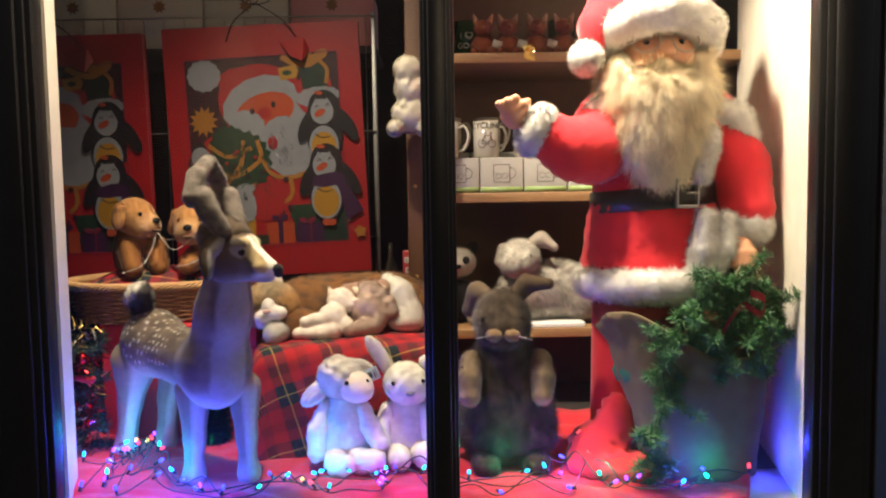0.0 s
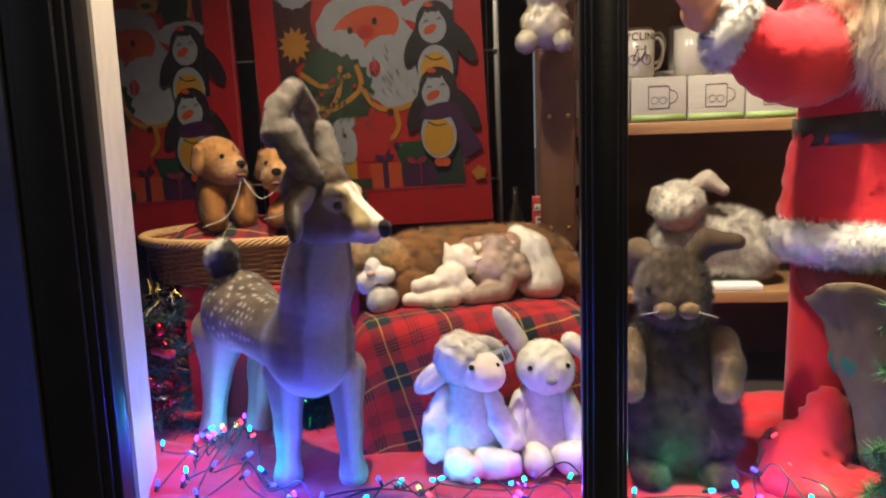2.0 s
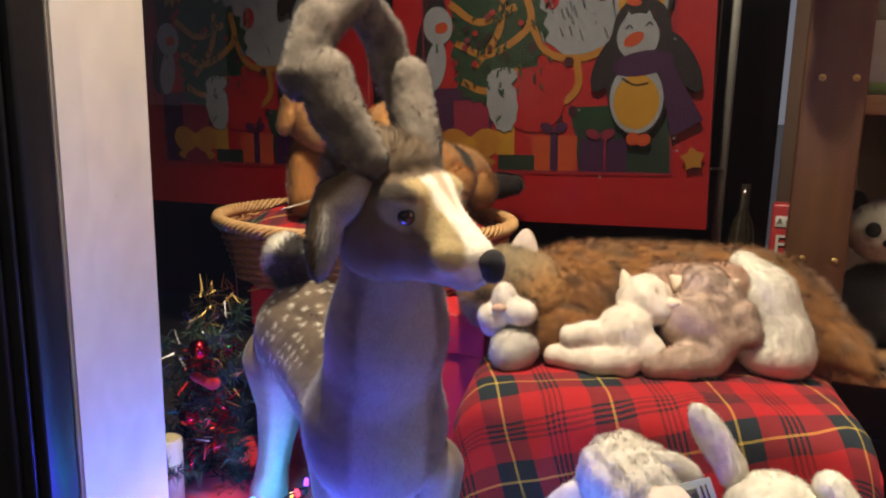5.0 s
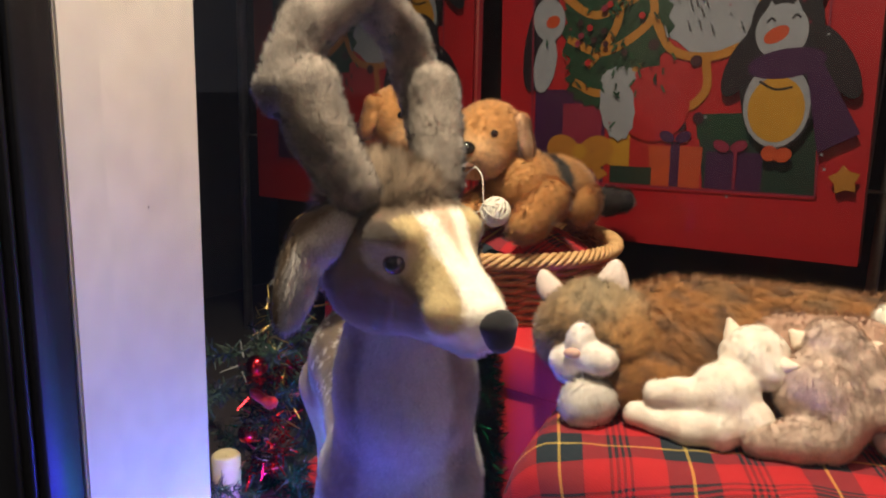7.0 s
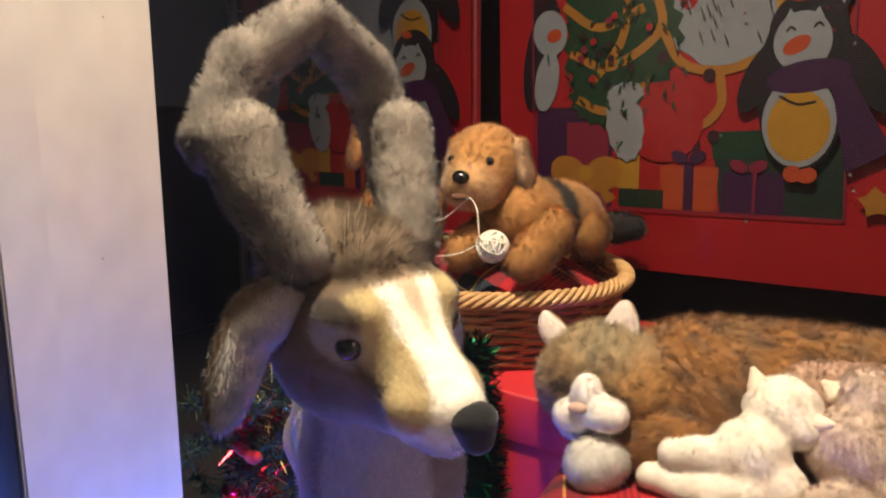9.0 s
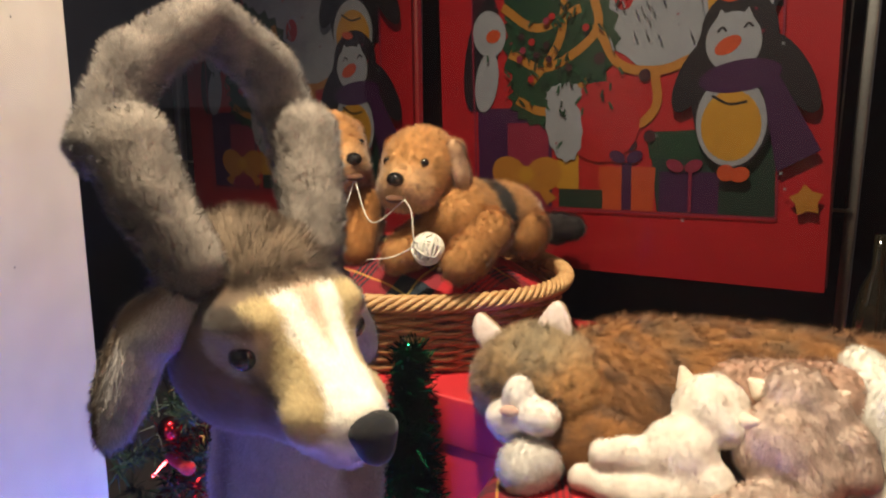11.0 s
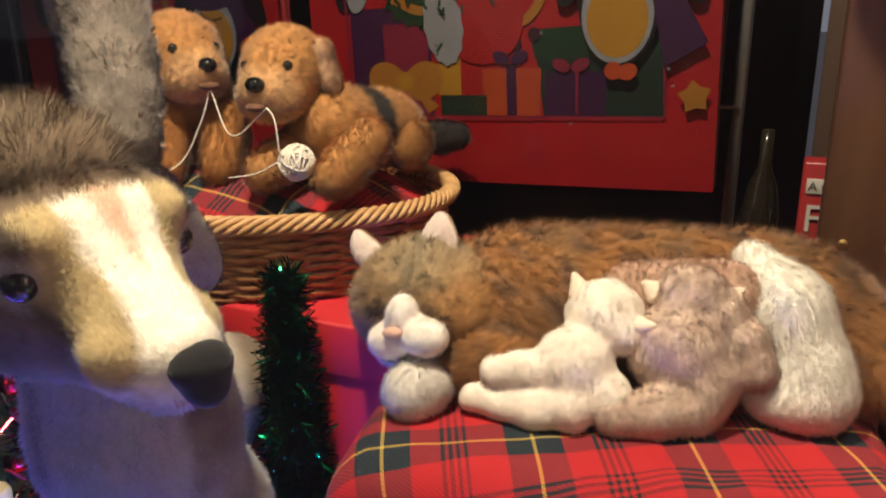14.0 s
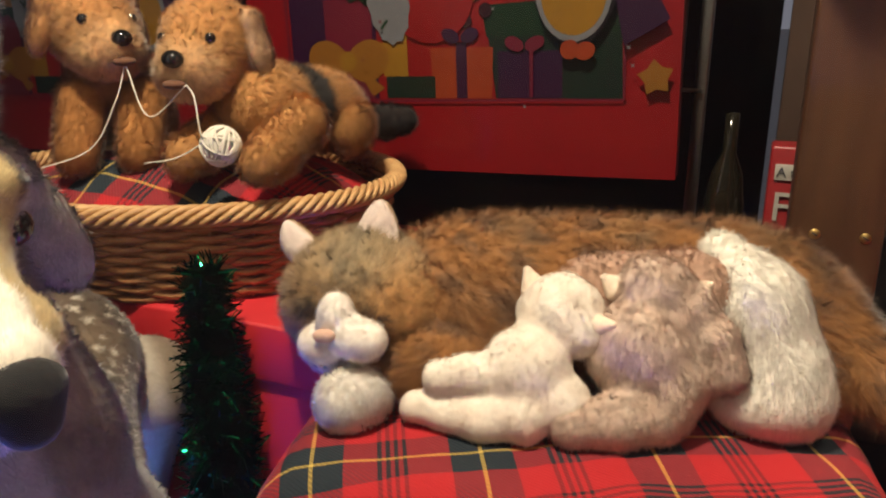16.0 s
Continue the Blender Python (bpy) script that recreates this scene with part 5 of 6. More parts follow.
put("loose_cord", Acc().add(*tube(smooth_path([mouth2, mouth2 + (-0.004, -0.012, -0.03), mouth2 + (-0.02, -0.03, -0.068), (-0.64, 1.56, 0.352)], 30), 0.00065, 6), YARN), ballthing)

# lamb and rabbit in white plush
LAMB = thing("toy_lamb", (-0.175, 1.41, 0.012), "white plush lamb with a drooping ear, sitting", "soft toy")
ivory = lambda v, n: blend((np.ones(len(v)), (0.84, 0.79, 0.71)), (ramp(patchy(v, 130), 0.45, 0.8) * 0.5, (0.66, 0.60, 0.53)))
put("body", plush([E(-0.178, 1.412, 0.075, 0.048, 0.044, 0.062), E(-0.178, 1.414, 0.045, 0.055, 0.048, 0.036), C((-0.178, 1.41, 0.11), (-0.178, 1.405, 0.14), 0.032, 0.026)], ivory, 0.0035, 0.006, 50000, 0.0065, 0.0005, 0.60, wild=0.8, lump=0.0024), LAMB)
lh = put("head", plush([E(-0.176, 1.398, 0.166, 0.043, 0.040, 0.037), E(-0.192, 1.402, 0.178, 0.034, 0.036, 0.030)], ivory, 0.003, 0.005, 34000, 0.006, 0.0005, 0.60, wild=0.8, lump=0.0022), LAMB)
put("face", plush([E(-0.158, 1.380, 0.160, 0.031, 0.027, 0.028), E(-0.143, 1.368, 0.152, 0.018, 0.016, 0.016)], (0.78, 0.66, 0.58), 0.003, 0.008, 5000, 0.002, 0.0005, 0.5), lh, "smooth pale pink face")
eye(lh, (-0.168, 1.3535, 0.171), 0.0045)
eye(lh, (-0.133, 1.365, 0.171), 0.0042)
put("ear", plush([E(-0.226, 1.392, 0.146, 0.037, 0.010, 0.018, 10, 0, -38)], ivory, 0.003, 0.003, 5000, 0.004, 0.0006, 0.4), lh)
put("ear_lining", plush([E(-0.227, 1.3855, 0.143, 0.027, 0.006, 0.010, 10, 0, -38)], (0.66, 0.54, 0.50), 0.0025, 0.003, 1500, 0.002, 0.0005), lh, "satin ear lining")
put("ear", plush([E(-0.146, 1.40, 0.190, 0.026, 0.009, 0.013, 20, 0, 25)], ivory, 0.003, 0.003, 3500, 0.004, 0.0006, 0.4), lh)
for pts, rad in (([(-0.212, 1.400, 0.115), (-0.226, 1.385, 0.075), (-0.226, 1.375, 0.040)], [0.017, 0.018, 0.018]), ([(-0.145, 1.395, 0.112), (-0.128, 1.380, 0.08), (-0.115, 1.370, 0.058)], [0.016, 0.017, 0.017])):
    put("arm", plush(limb(pts, rad), ivory, 0.003, 0.004, 7000, 0.004, 0.0006, 0.4, lump=0.0022), LAMB)
for pts in ([(-0.165, 1.385, 0.032), (-0.145, 1.358, 0.028), (-0.118, 1.345, 0.034)], [(-0.195, 1.385, 0.030), (-0.190, 1.355, 0.026), (-0.172, 1.345, 0.026)]):
    put("leg", plush(limb(pts, [0.022, 0.020, 0.019]), ivory, 0.003, 0.004, 7000, 0.004, 0.0006, 0.4, lump=0.0022), LAMB)

BUN = thing("toy_rabbit", (-0.065, 1.43, 0.012), "cream plush rabbit with one ear up, sitting", "soft toy")
cream = lambda v, n: blend((np.ones(len(v)), (0.82, 0.78, 0.68)), (ramp(patchy(v, 120, 3), 0.45, 0.8) * 0.5, (0.64, 0.59, 0.50)))
put("body", plush([E(-0.068, 1.430, 0.070, 0.046, 0.042, 0.060), E(-0.068, 1.43, 0.045, 0.050, 0.046, 0.036), C((-0.068, 1.43, 0.10), (-0.068, 1.425, 0.13), 0.030, 0.026)], cream, 0.0035, 0.007, 36000, 0.0055, 0.0005, 0.58, wild=0.8, lump=0.0022), BUN)
bh = put("head", plush([E(-0.066, 1.412, 0.157, 0.042, 0.038, 0.038), E(-0.060, 1.398, 0.146, 0.033, 0.028, 0.026)], cream, 0.003, 0.006, 26000, 0.005, 0.0005, 0.7, wild=0.5, lump=0.0012), BUN)
put("nose", plush([E(-0.057, 1.369, 0.1465, 0.0085, 0.005, 0.0055)], (0.25, 0.24, 0.23), 0.0018, 0.002, 900, 0.002, 0.0005), bh, "small grey plush nose")
eye(bh, (-0.087, 1.377, 0.163), 0.0042)
eye(bh, (-0.034, 1.384, 0.165), 0.0042)
put("ear", plush([E(-0.118, 1.420, 0.213, 0.0145, 0.009, 0.036, 0, 0, -34), E(-0.102, 1.42, 0.188, 0.012, 0.009, 0.016)], cream, 0.0028, 0.003, 5000, 0.004, 0.0006, 0.4), bh)
put("ear", plush([E(-0.026, 1.414, 0.190, 0.013, 0.010, 0.013), C((-0.03, 1.414, 0.194), (0.000, 1.406, 0.170), 0.011, 0.011)], cream, 0.0028, 0.003, 4500, 0.004, 0.0006, 0.4), bh)
for pts in ([(-0.100, 1.415, 0.105), (-0.112, 1.400, 0.070), (-0.108, 1.390, 0.050)], [(-0.036, 1.415, 0.105), (-0.022, 1.400, 0.075), (-0.022, 1.390, 0.050)]):
    put("arm", plush(limb(pts, [0.015, 0.016, 0.016]), cream, 0.003, 0.004, 6000, 0.004, 0.0006, 0.4), BUN)
for pts in ([(-0.085, 1.40, 0.030), (-0.078, 1.365, 0.028)], [(-0.045, 1.40, 0.030), (-0.030, 1.372, 0.032), (-0.018, 1.368, 0.036)]):
    put("leg", plush(limb(pts, [0.022] * len(pts)), cream, 0.003, 0.004, 6000, 0.004, 0.0006, 0.4), BUN)
tagm = pose(-0.131, 1.385, 0.176, 80, -22, 12)
put("swing_tag", Acc().add(*turned(box(-0.019, 0.019, -0.012, 0.012, -0.0006, 0.0006, 0.0003), tagm), PAPER_TAG), LAMB, "grey-blue card swing tag")
put("tag_print", Acc().add(*turned(box(-0.008, 0.006, -0.006, 0.006, 0.0007, 0.0010), tagm), INK).add(*turned(box(0.009, 0.011, -0.008, 0.007, 0.0007, 0.0010), tagm), INK).add(*turned(box(0.013, 0.0145, -0.006, 0.007, 0.0007, 0.0010), tagm), INK), LAMB, "dark printed emblem and bars")

# brown rabbit
BR = thing("toy_rabbit", (0.12, 1.41, 0.012), "shaggy dark brown plush rabbit sitting upright", "soft toy")
shag = lambda v, n: blend((np.ones(len(v)), (0.045, 0.031, 0.021)), (ramp(patchy(v, 160), 0.4, 0.7) * 0.8, (0.115, 0.082, 0.054)), (ramp(patchy(v, 210, 4), 0.5, 0.8) * 0.5, (0.045, 0.03, 0.022)))
put("body", plush([E(0.122, 1.425, 0.095, 0.078, 0.068, 0.085), E(0.122, 1.425, 0.060, 0.082, 0.07, 0.055), C((0.120, 1.42, 0.15), (0.116, 1.412, 0.205), 0.060, 0.046)], shag, 0.0045, 0.010, 90000, 0.025, 0.0006, 0.55, (0, -0.3, -0.8), 2.6), BR)
rh = put("head", plush([E(0.112, 1.405, 0.272, 0.047, 0.046, 0.052), E(0.112, 1.378, 0.256, 0.036, 0.028, 0.032)], shag, 0.004, 0.010, 45000, 0.015, 0.0005, 0.6, (0, 0.5, 0.4), 1.8), BR)
for s in (-1, 1):
    put("cheek", plush([E(0.109 + s * 0.0155, 1.346, 0.2535, 0.0145, 0.012, 0.011)], (0.30, 0.20, 0.11), 0.0028, 0.003, 3000, 0.005, 0.0006, 0.5), rh, "tan muzzle pad")
    put("eye", Acc().add(*ball((0.110 + s * 0.034, 1.364, 0.278), 0.006), BLACK_PLASTIC), rh)
    put("arm", plush(limb([(0.118 + s * 0.062, 1.40, 0.195), (0.115 + s * 0.066, 1.365, 0.170), (0.113 + s * 0.064, 1.350, 0.145)], [0.022, 0.020, 0.019]), lambda v, n: blend((np.ones(len(v)), (0.17, 0.12, 0.075)), (ramp(0.165 - v[:, 2], 0, 0.02), (0.33, 0.22, 0.12))), 0.0035, 0.004, 6000, 0.008, 0.0007, 0.6), BR)
    put("foot", plush([E(0.122 + s * 0.045, 1.36, 0.022, 0.026, 0.042, 0.018)], shag, 0.0035, 0.004, 6000, 0.010, 0.0007, 0.6), BR)
put("whiskers", Acc().add(*tube([(0.125, 1.338, 0.256), (0.160, 1.335, 0.246)], 0.0004, 4), YARN).add(*tube([(0.095, 1.338, 0.256), (0.060, 1.335, 0.250)], 0.0004, 4), YARN), rh)
put("ear", plush(limb([(0.138, 1.410, 0.312), (0.158, 1.405, 0.337), (0.196, 1.390, 0.338)], [0.017, 0.016, 0.010]), lambda v, n: blend((np.ones(len(v)), (0.11, 0.075, 0.045)), (ramp(0.335 - v[:, 2], 0, 0.004) * ramp(v[:, 0], 0.15, 0.16), (0.06, 0.05, 0.06))), 0.003, 0.004, 6000, 0.004, 0.0006, 0.6), rh)
put("ear", plush(limb([(0.085, 1.425, 0.310), (0.070, 1.44, 0.318), (0.055, 1.445, 0.285)], [0.017, 0.018, 0.014]), (0.11, 0.075, 0.045), 0.003, 0.004, 5000, 0.006, 0.0006, 0.6), rh)


# ---- the Santa doll with his sack ----
def santa():
    a = Acc()
    red, white, cream_ = (0.62, 0.01, 0.02), (0.92, 0.89, 0.84), (0.88, 0.74, 0.50)
    # coat, sleeves, trousers
    coat = [C((0.405, 1.455, 0.615), (0.398, 1.445, 0.48), 0.108, 0.105), E(0.398, 1.445, 0.42, 0.115, 0.105, 0.08), E(0.392, 1.44, 0.365, 0.122, 0.110, 0.045), C((0.31, 1.45, 0.625), (0.50, 1.45, 0.625), 0.055, 0.06)]
    plush(coat, red, 0.006, 0.02, 26000, 0.004, 0.0007, 0.6, material=SUIT, acc=a, lump=0.003)
    plush(limb([(0.315, 1.44, 0.63), (0.278, 1.385, 0.575), (0.235, 1.355, 0.575), (0.19, 1.345, 0.597)], [0.058, 0.052, 0.045, 0.040]), red, 0.005, 0.012, 9000, 0.004, 0.0007, 0.6, material=SUIT, acc=a, lump=0.0028)
    plush(limb([(0.505, 1.44, 0.62), (0.540, 1.41, 0.54), (0.548, 1.375, 0.465)], [0.062, 0.052, 0.046]), red, 0.005, 0.012, 9000, 0.004, 0.0007, 0.6, material=SUIT, acc=a, lump=0.0028)
    plush(limb([(0.345, 1.46, 0.34), (0.335, 1.46, 0.06)], [0.055, 0.05]) + limb([(0.45, 1.46, 0.34), (0.455, 1.46, 0.06)], [0.055, 0.05]), red, 0.006, 0.01, material=SUIT, acc=a)
    plush([E(0.33, 1.43, 0.035, 0.04, 0.06, 0.03), E(0.455, 1.43, 0.035, 0.04, 0.06, 0.03)], red, 0.006, 0.01, material=LEATHER, acc=a)
    # fur trims
    ring = [(0.392 + 0.118 * math.sin(t), 1.435 - 0.118 * math.cos(t), 0.337) for t in np.linspace(-1.75, 0.35, 9)]
    plush(limb(ring, [0.023] * 9), white, 0.004, 0.005, 16000, 0.016, 0.0008, 0.6, (0.2, -0.4, -0.6), 0.6, acc=a)
    plush(limb([(0.440, 1.325, 0.335), (0.450, 1.322, 0.40), (0.456, 1.325, 0.455)], [0.024, 0.020, 0.016]) + limb([(0.455, 1.322, 0.355), (0.488, 1.330, 0.40), (0.497, 1.338, 0.45)], [0.018, 0.018, 0.014]), white, 0.004, 0.005, 14000, 0.016, 0.0008, 0.6, (0.2, -0.4, -0.8), 0.6, acc=a)
    plush(limb([(0.450, 1.335, 0.53), (0.462, 1.345, 0.575), (0.475, 1.365, 0.60)], [0.017, 0.018, 0.016]), white, 0.004, 0.005, 8000, 0.014, 0.0008, 0.6, (0.2, -0.4, -0.6), 0.6, acc=a)
    plush(limb([(0.485, 1.385, 0.645), (0.53, 1.385, 0.63), (0.555, 1.395, 0.60)], [0.020, 0.021, 0.018]) + limb([(0.31, 1.385, 0.655), (0.285, 1.40, 0.65)], [0.022, 0.018]), white, 0.004, 0.006, 12000, 0.016, 0.0008, 0.6, (0.3, -0.4, -0.6), 0.6, acc=a)
    plush([E(0.170, 1.342, 0.608, 0.030, 0.040, 0.044, 0, 0, 30)], white, 0.004, 0.005, 14000, 0.014, 0.0008, 0.55, (-0.2, -0.3, -0.4), 0.6, acc=a)
    plush([E(0.545, 1.368, 0.437, 0.042, 0.040, 0.032)], white, 0.004, 0.005, 14000, 0.014, 0.0008, 0.55, (0.1, -0.3, -0.5), 0.6, acc=a)
    # hands
    hand = [E(0.130, 1.335, 0.628, 0.024, 0.020, 0.018, 0, 0, 25)] + [C((0.118 + 0.004 * i, 1.325 - 0.002 * i, 0.637), (0.103 + 0.014 * i, 1.312, 0.650 + 0.005 * (i % 3)), 0.0085, 0.007) for i in range(4)] + [C((0.145, 1.33, 0.64), (0.152, 1.318, 0.655), 0.008, 0.006)]
    plush(hand, red, 0.003, 0.003, material=SKIN, acc=a)
    plush([E(0.520, 1.335, 0.397, 0.022, 0.022, 0.024)] + [C((0.505 + 0.01 * i, 1.318, 0.392), (0.503 + 0.010 * i, 1.312, 0.372), 0.0085, 0.007) for i in range(4)], red, 0.003, 0.003, material=SKIN, acc=a)
    # belt and buckle
    belt = [(0.398 + 0.109 * math.sin(t) * 1.0, 1.445 - 0.110 * math.cos(t), 0.490 + 0.010 * math.sin(t)) for t in np.linspace(-2.2, 2.2, 40)]
    v, f = [], []
    for i, p in enumerate(belt):
        d = np.array((p[0] - 0.398, p[1] - 1.445, 0))
        d /= np.linalg.norm(d)
        q = np.array(p)
        v += [q + d * 0.000 + (0, 0, 0.021), q + d * 0.006 + (0, 0, 0.018), q + d * 0.006 - (0, 0, 0.018), q - (0, 0, 0.021)]
    f = [(i * 4 + j, i * 4 + j + 1, i * 4 + 5 + j, i * 4 + 4 + j) for i in range(39) for j in range(3)]
    a.add(v, f, LEATHER)
    m = pose(0.425, 1.327, 0.497, 90, 0, 12)
    for args in ((-0.022, 0.022, 0.020, 0.026, -0.003, 0.003), (-0.022, 0.022, -0.026, -0.020, -0.003, 0.003), (-0.022, -0.017, -0.026, 0.026, -0.003, 0.003), (0.017, 0.022, -0.026, 0.026, -0.003, 0.003), (-0.003, 0.018, -0.002, 0.002, 0.001, 0.004)):
        a.add(*turned(box(*args, bevel=0.0015), m), STEEL)
    # face, beard, glasses
    plush([E(0.392, 1.405, 0.745, 0.068, 0.055, 0.060), E(0.392, 1.352, 0.742, 0.015, 0.015, 0.013), E(0.362, 1.364, 0.732, 0.022, 0.018, 0.018), E(0.422, 1.364, 0.732, 0.022, 0.018, 0.018)], red, 0.0035, 0.006, material=SKIN, acc=a)
    for s in (-1, 1):
        c = np.array((0.392 + s * 0.034, 1.342, 0.757))
        a.add(*tube([c + (0.023 * math.cos(t), 0.004 * s * math.cos(t), 0.020 * math.sin(t)) for t in np.arange(28) * math.pi / 14], 0.0012, 6, closed=True), STEEL)
        a.add(*tube([c + (s * 0.023, 0, 0), (0.392 + s * 0.068, 1.385, 0.757)], 0.001, 5), STEEL)
        a.add(*ball((0.392 + s * 0.030, 1.356, 0.756), 0.006), BLACK_PLASTIC)
    a.add(*tube([(0.382, 1.344, 0.758), (0.392, 1.341, 0.762), (0.402, 1.344, 0.758)], 0.0012, 5), STEEL)
    beard = [E(0.392, 1.375, 0.668, 0.092, 0.055, 0.050), E(0.388, 1.355, 0.610, 0.076, 0.042, 0.062), E(0.384, 1.345, 0.560, 0.048, 0.030, 0.048), E(0.325, 1.40, 0.70, 0.028, 0.04, 0.05), E(0.462, 1.40, 0.70, 0.028, 0.04, 0.05)]
    tint = lambda v, n: blend((np.ones(len(v)), cream_), (ramp(patchy(v, 120), 0.4, 0.8) * 0.4, (0.86, 0.78, 0.60)))
    plush(beard, tint, 0.0045, 0.012, 34000, 0.042, 0.0011, 0.85, (0, -0.15, -1), 0.7, acc=a)
    plush(limb([(0.392, 1.352, 0.715), (0.35, 1.36, 0.706)], [0.012, 0.008]) + limb([(0.392, 1.352, 0.715), (0.435, 1.36, 0.706)], [0.012, 0.008]), tint, 0.003, 0.004, 5000, 0.016, 0.0007, 0.8, (0, 0, -1), 0.4, acc=a)
    # hat with fur brim and pompom
    brim = [(0.300, 1.425, 0.765), (0.320, 1.375, 0.785), (0.355, 1.345, 0.800), (0.395, 1.335, 0.806), (0.435, 1.345, 0.800), (0.470, 1.375, 0.785), (0.490, 1.425, 0.765)]
    plush(limb(brim, [0.027, 0.029, 0.030, 0.031, 0.030, 0.029, 0.027]), white, 0.004, 0.006, 20000, 0.012, 0.0008, 0.55, (0.1, -0.5, -0.4), 0.6, acc=a)
    plush([E(0.395, 1.43, 0.83, 0.100, 0.090, 0.080), E(0.395, 1.43, 0.90, 0.070, 0.065, 0.06), C((0.33, 1.42, 0.87), (0.288, 1.40, 0.79), 0.045, 0.030), C((0.288, 1.40, 0.79), (0.275, 1.39, 0.755), 0.030, 0.016)], red, 0.005, 0.012, material=SUIT, acc=a, lump=0.001)
    plush([E(0.263, 1.382, 0.735, 0.027, 0.027, 0.027)], white, 0.004, 0.004, 9000, 0.012, 0.0008, 0.3, (0, 0, -0.2), 0.8, acc=a)
    # lining that shows under the coat
    plush([E(0.375, 1.41, 0.29, 0.095, 0.075, 0.06)], red, 0.005, 0.01, material=mat("russet_patterned_cloth", (0.22, 0.03, 0.015), 0.85, vary=0.6, scale=120), acc=a)
    return single("santa_doll", a, (0.40, 1.44, 0.006), "tall Santa doll in red velour coat with cream beard", "doll")


santa()

# hessian sack in front of him
sack = thing("sack", (0.43, 1.345, 0.008), "open hessian sack with a folded rim", "sack")
v, k, rings = [], 64, 22
for q in range(rings):
    t = q / (rings - 1)
    for j in range(k):
        an = 2 * math.pi * j / k
        lip = 0.258 + 0.026 * math.sin(an * 2 + 0.6) + 0.014 * math.sin(an * 3 + 2) + 0.020 * max(0, -math.cos(an)) - 0.02 * max(0, math.cos(an - 3.9))
        z = 0.010 + t * lip
        wr = 1 + 0.05 * noise.noise(Vector((math.cos(an) * 3, math.sin(an) * 3, z * 14))) + 0.03 * noise.noise(Vector((math.cos(an) * 8, math.sin(an) * 8, z * 25)))
        wr += 0.035 * math.sin(an * 9 + 3 * z * 8) * (0.4 + 0.6 * t)
        rx, ry = (0.094 + 0.050 * t) * wr, (0.060 + 0.012 * t) * wr
        flare = 1 + 0.10 * max(0, t - 0.86) / 0.14
        v.append((0.455 - 0.024 * t + rx * flare * math.cos(an), 1.335 + ry * flare * math.sin(an), z))
ob = put("cloth", Acc().add(v, [(q * k + j, q * k + (j + 1) % k, (q + 1) * k + (j + 1) % k, (q + 1) * k + j) for q in range(rings - 1) for j in range(k)], HESSIAN), sack)
so = ob.modifiers.new("thick", "SOLIDIFY")
so.thickness, so.offset = 0.004, -1
put("filling", Acc().add(*ball((0.40, 1.345, 0.19), (0.10, 0.055, 0.05)), mat("green_tissue", (0.01, 0.12, 0.06), 0.7, vary=0.3, bump=0.4)), sack, "green paper stuffing")
put("drawstring", Acc().add(*tube(smooth_path([(0.515, 1.31, 0.38), (0.49, 1.29, 0.35), (0.46, 1.275, 0.31)], 16), 0.003, 6), HESSIAN).add(*tube(smooth_path([(0.525, 1.31, 0.38), (0.55, 1.30, 0.33), (0.56, 1.30, 0.27)], 16), 0.003, 6), HESSIAN), sack)

plush_heap = plush([E(0.285, 1.385, 0.040, 0.055, 0.045, 0.040), E(0.315, 1.375, 0.080, 0.035, 0.03, 0.06), E(0.33, 1.30, 0.025, 0.06, 0.035, 0.025), E(0.26, 1.34, 0.02, 0.04, 0.04, 0.02)], (0.5, 0.01, 0.02), 0.005, 0.012, material=RED_CLOTH, lump=0.004)
single("cloth_heap", plush_heap, (0.29, 1.37, 0.004), "bunched heap of red felt cloth beside the sack", "cloth")


def needles(acc, pts, amount, spread, length, material, rng_, width=0.0011):
    p = smooth_path(pts, 200)
    i = rng_.integers(0, 200, amount)
    root = p[i] + rng_.normal(size=(amount, 3)) * spread * 0.35
    d = rng_.normal(size=(amount, 3))
    d /= np.linalg.norm(d, axis=1)[:, None]
    tw = rng_.normal(size=(amount, 3))
    s = np.cross(d, tw)
    s /= np.linalg.norm(s, axis=1)[:, None]
    root = root + d * spread * 0.3
    ln = length * rng_.uniform(0.6, 1.1, amount)[:, None]
    tip = root + d * ln
    v = np.stack([root - s * width, root + s * width, tip + s * width * 0.4, tip - s * width * 0.4], 1).reshape(-1, 3)
    j = np.arange(amount) * 4
    acc.add(v, np.stack([j, j + 1, j + 2, j + 3], 1).tolist(), material)


gar = thing("fir_garland", (0.44, 1.26, 0.05), "artificial green fir garland hung over the sack", "garland")
g_rng = np.random.default_rng(3)
VINES = [[(0.545, 1.268, 0.325), (0.50, 1.258, 0.352), (0.45, 1.248, 0.345), (0.41, 1.25, 0.305)], [(0.41, 1.25, 0.305), (0.385, 1.252, 0.26), (0.365, 1.258, 0.21), (0.372, 1.26, 0.16)], [(0.372, 1.26, 0.16), (0.355, 1.255, 0.11), (0.350, 1.252, 0.06), (0.358, 1.25, 0.03)],
         [(0.545, 1.268, 0.325), (0.555, 1.265, 0.28), (0.545, 1.27, 0.235), (0.53, 1.265, 0.20)], [(0.47, 1.25, 0.335), (0.49, 1.245, 0.29), (0.52, 1.25, 0.265)], [(0.42, 1.25, 0.29), (0.45, 1.25, 0.25), (0.47, 1.255, 0.235)]]
for vine in VINES:
    st = put("stem", Acc().add(*tube(smooth_path(vine, 24), 0.0018, 6), CABLE), gar)
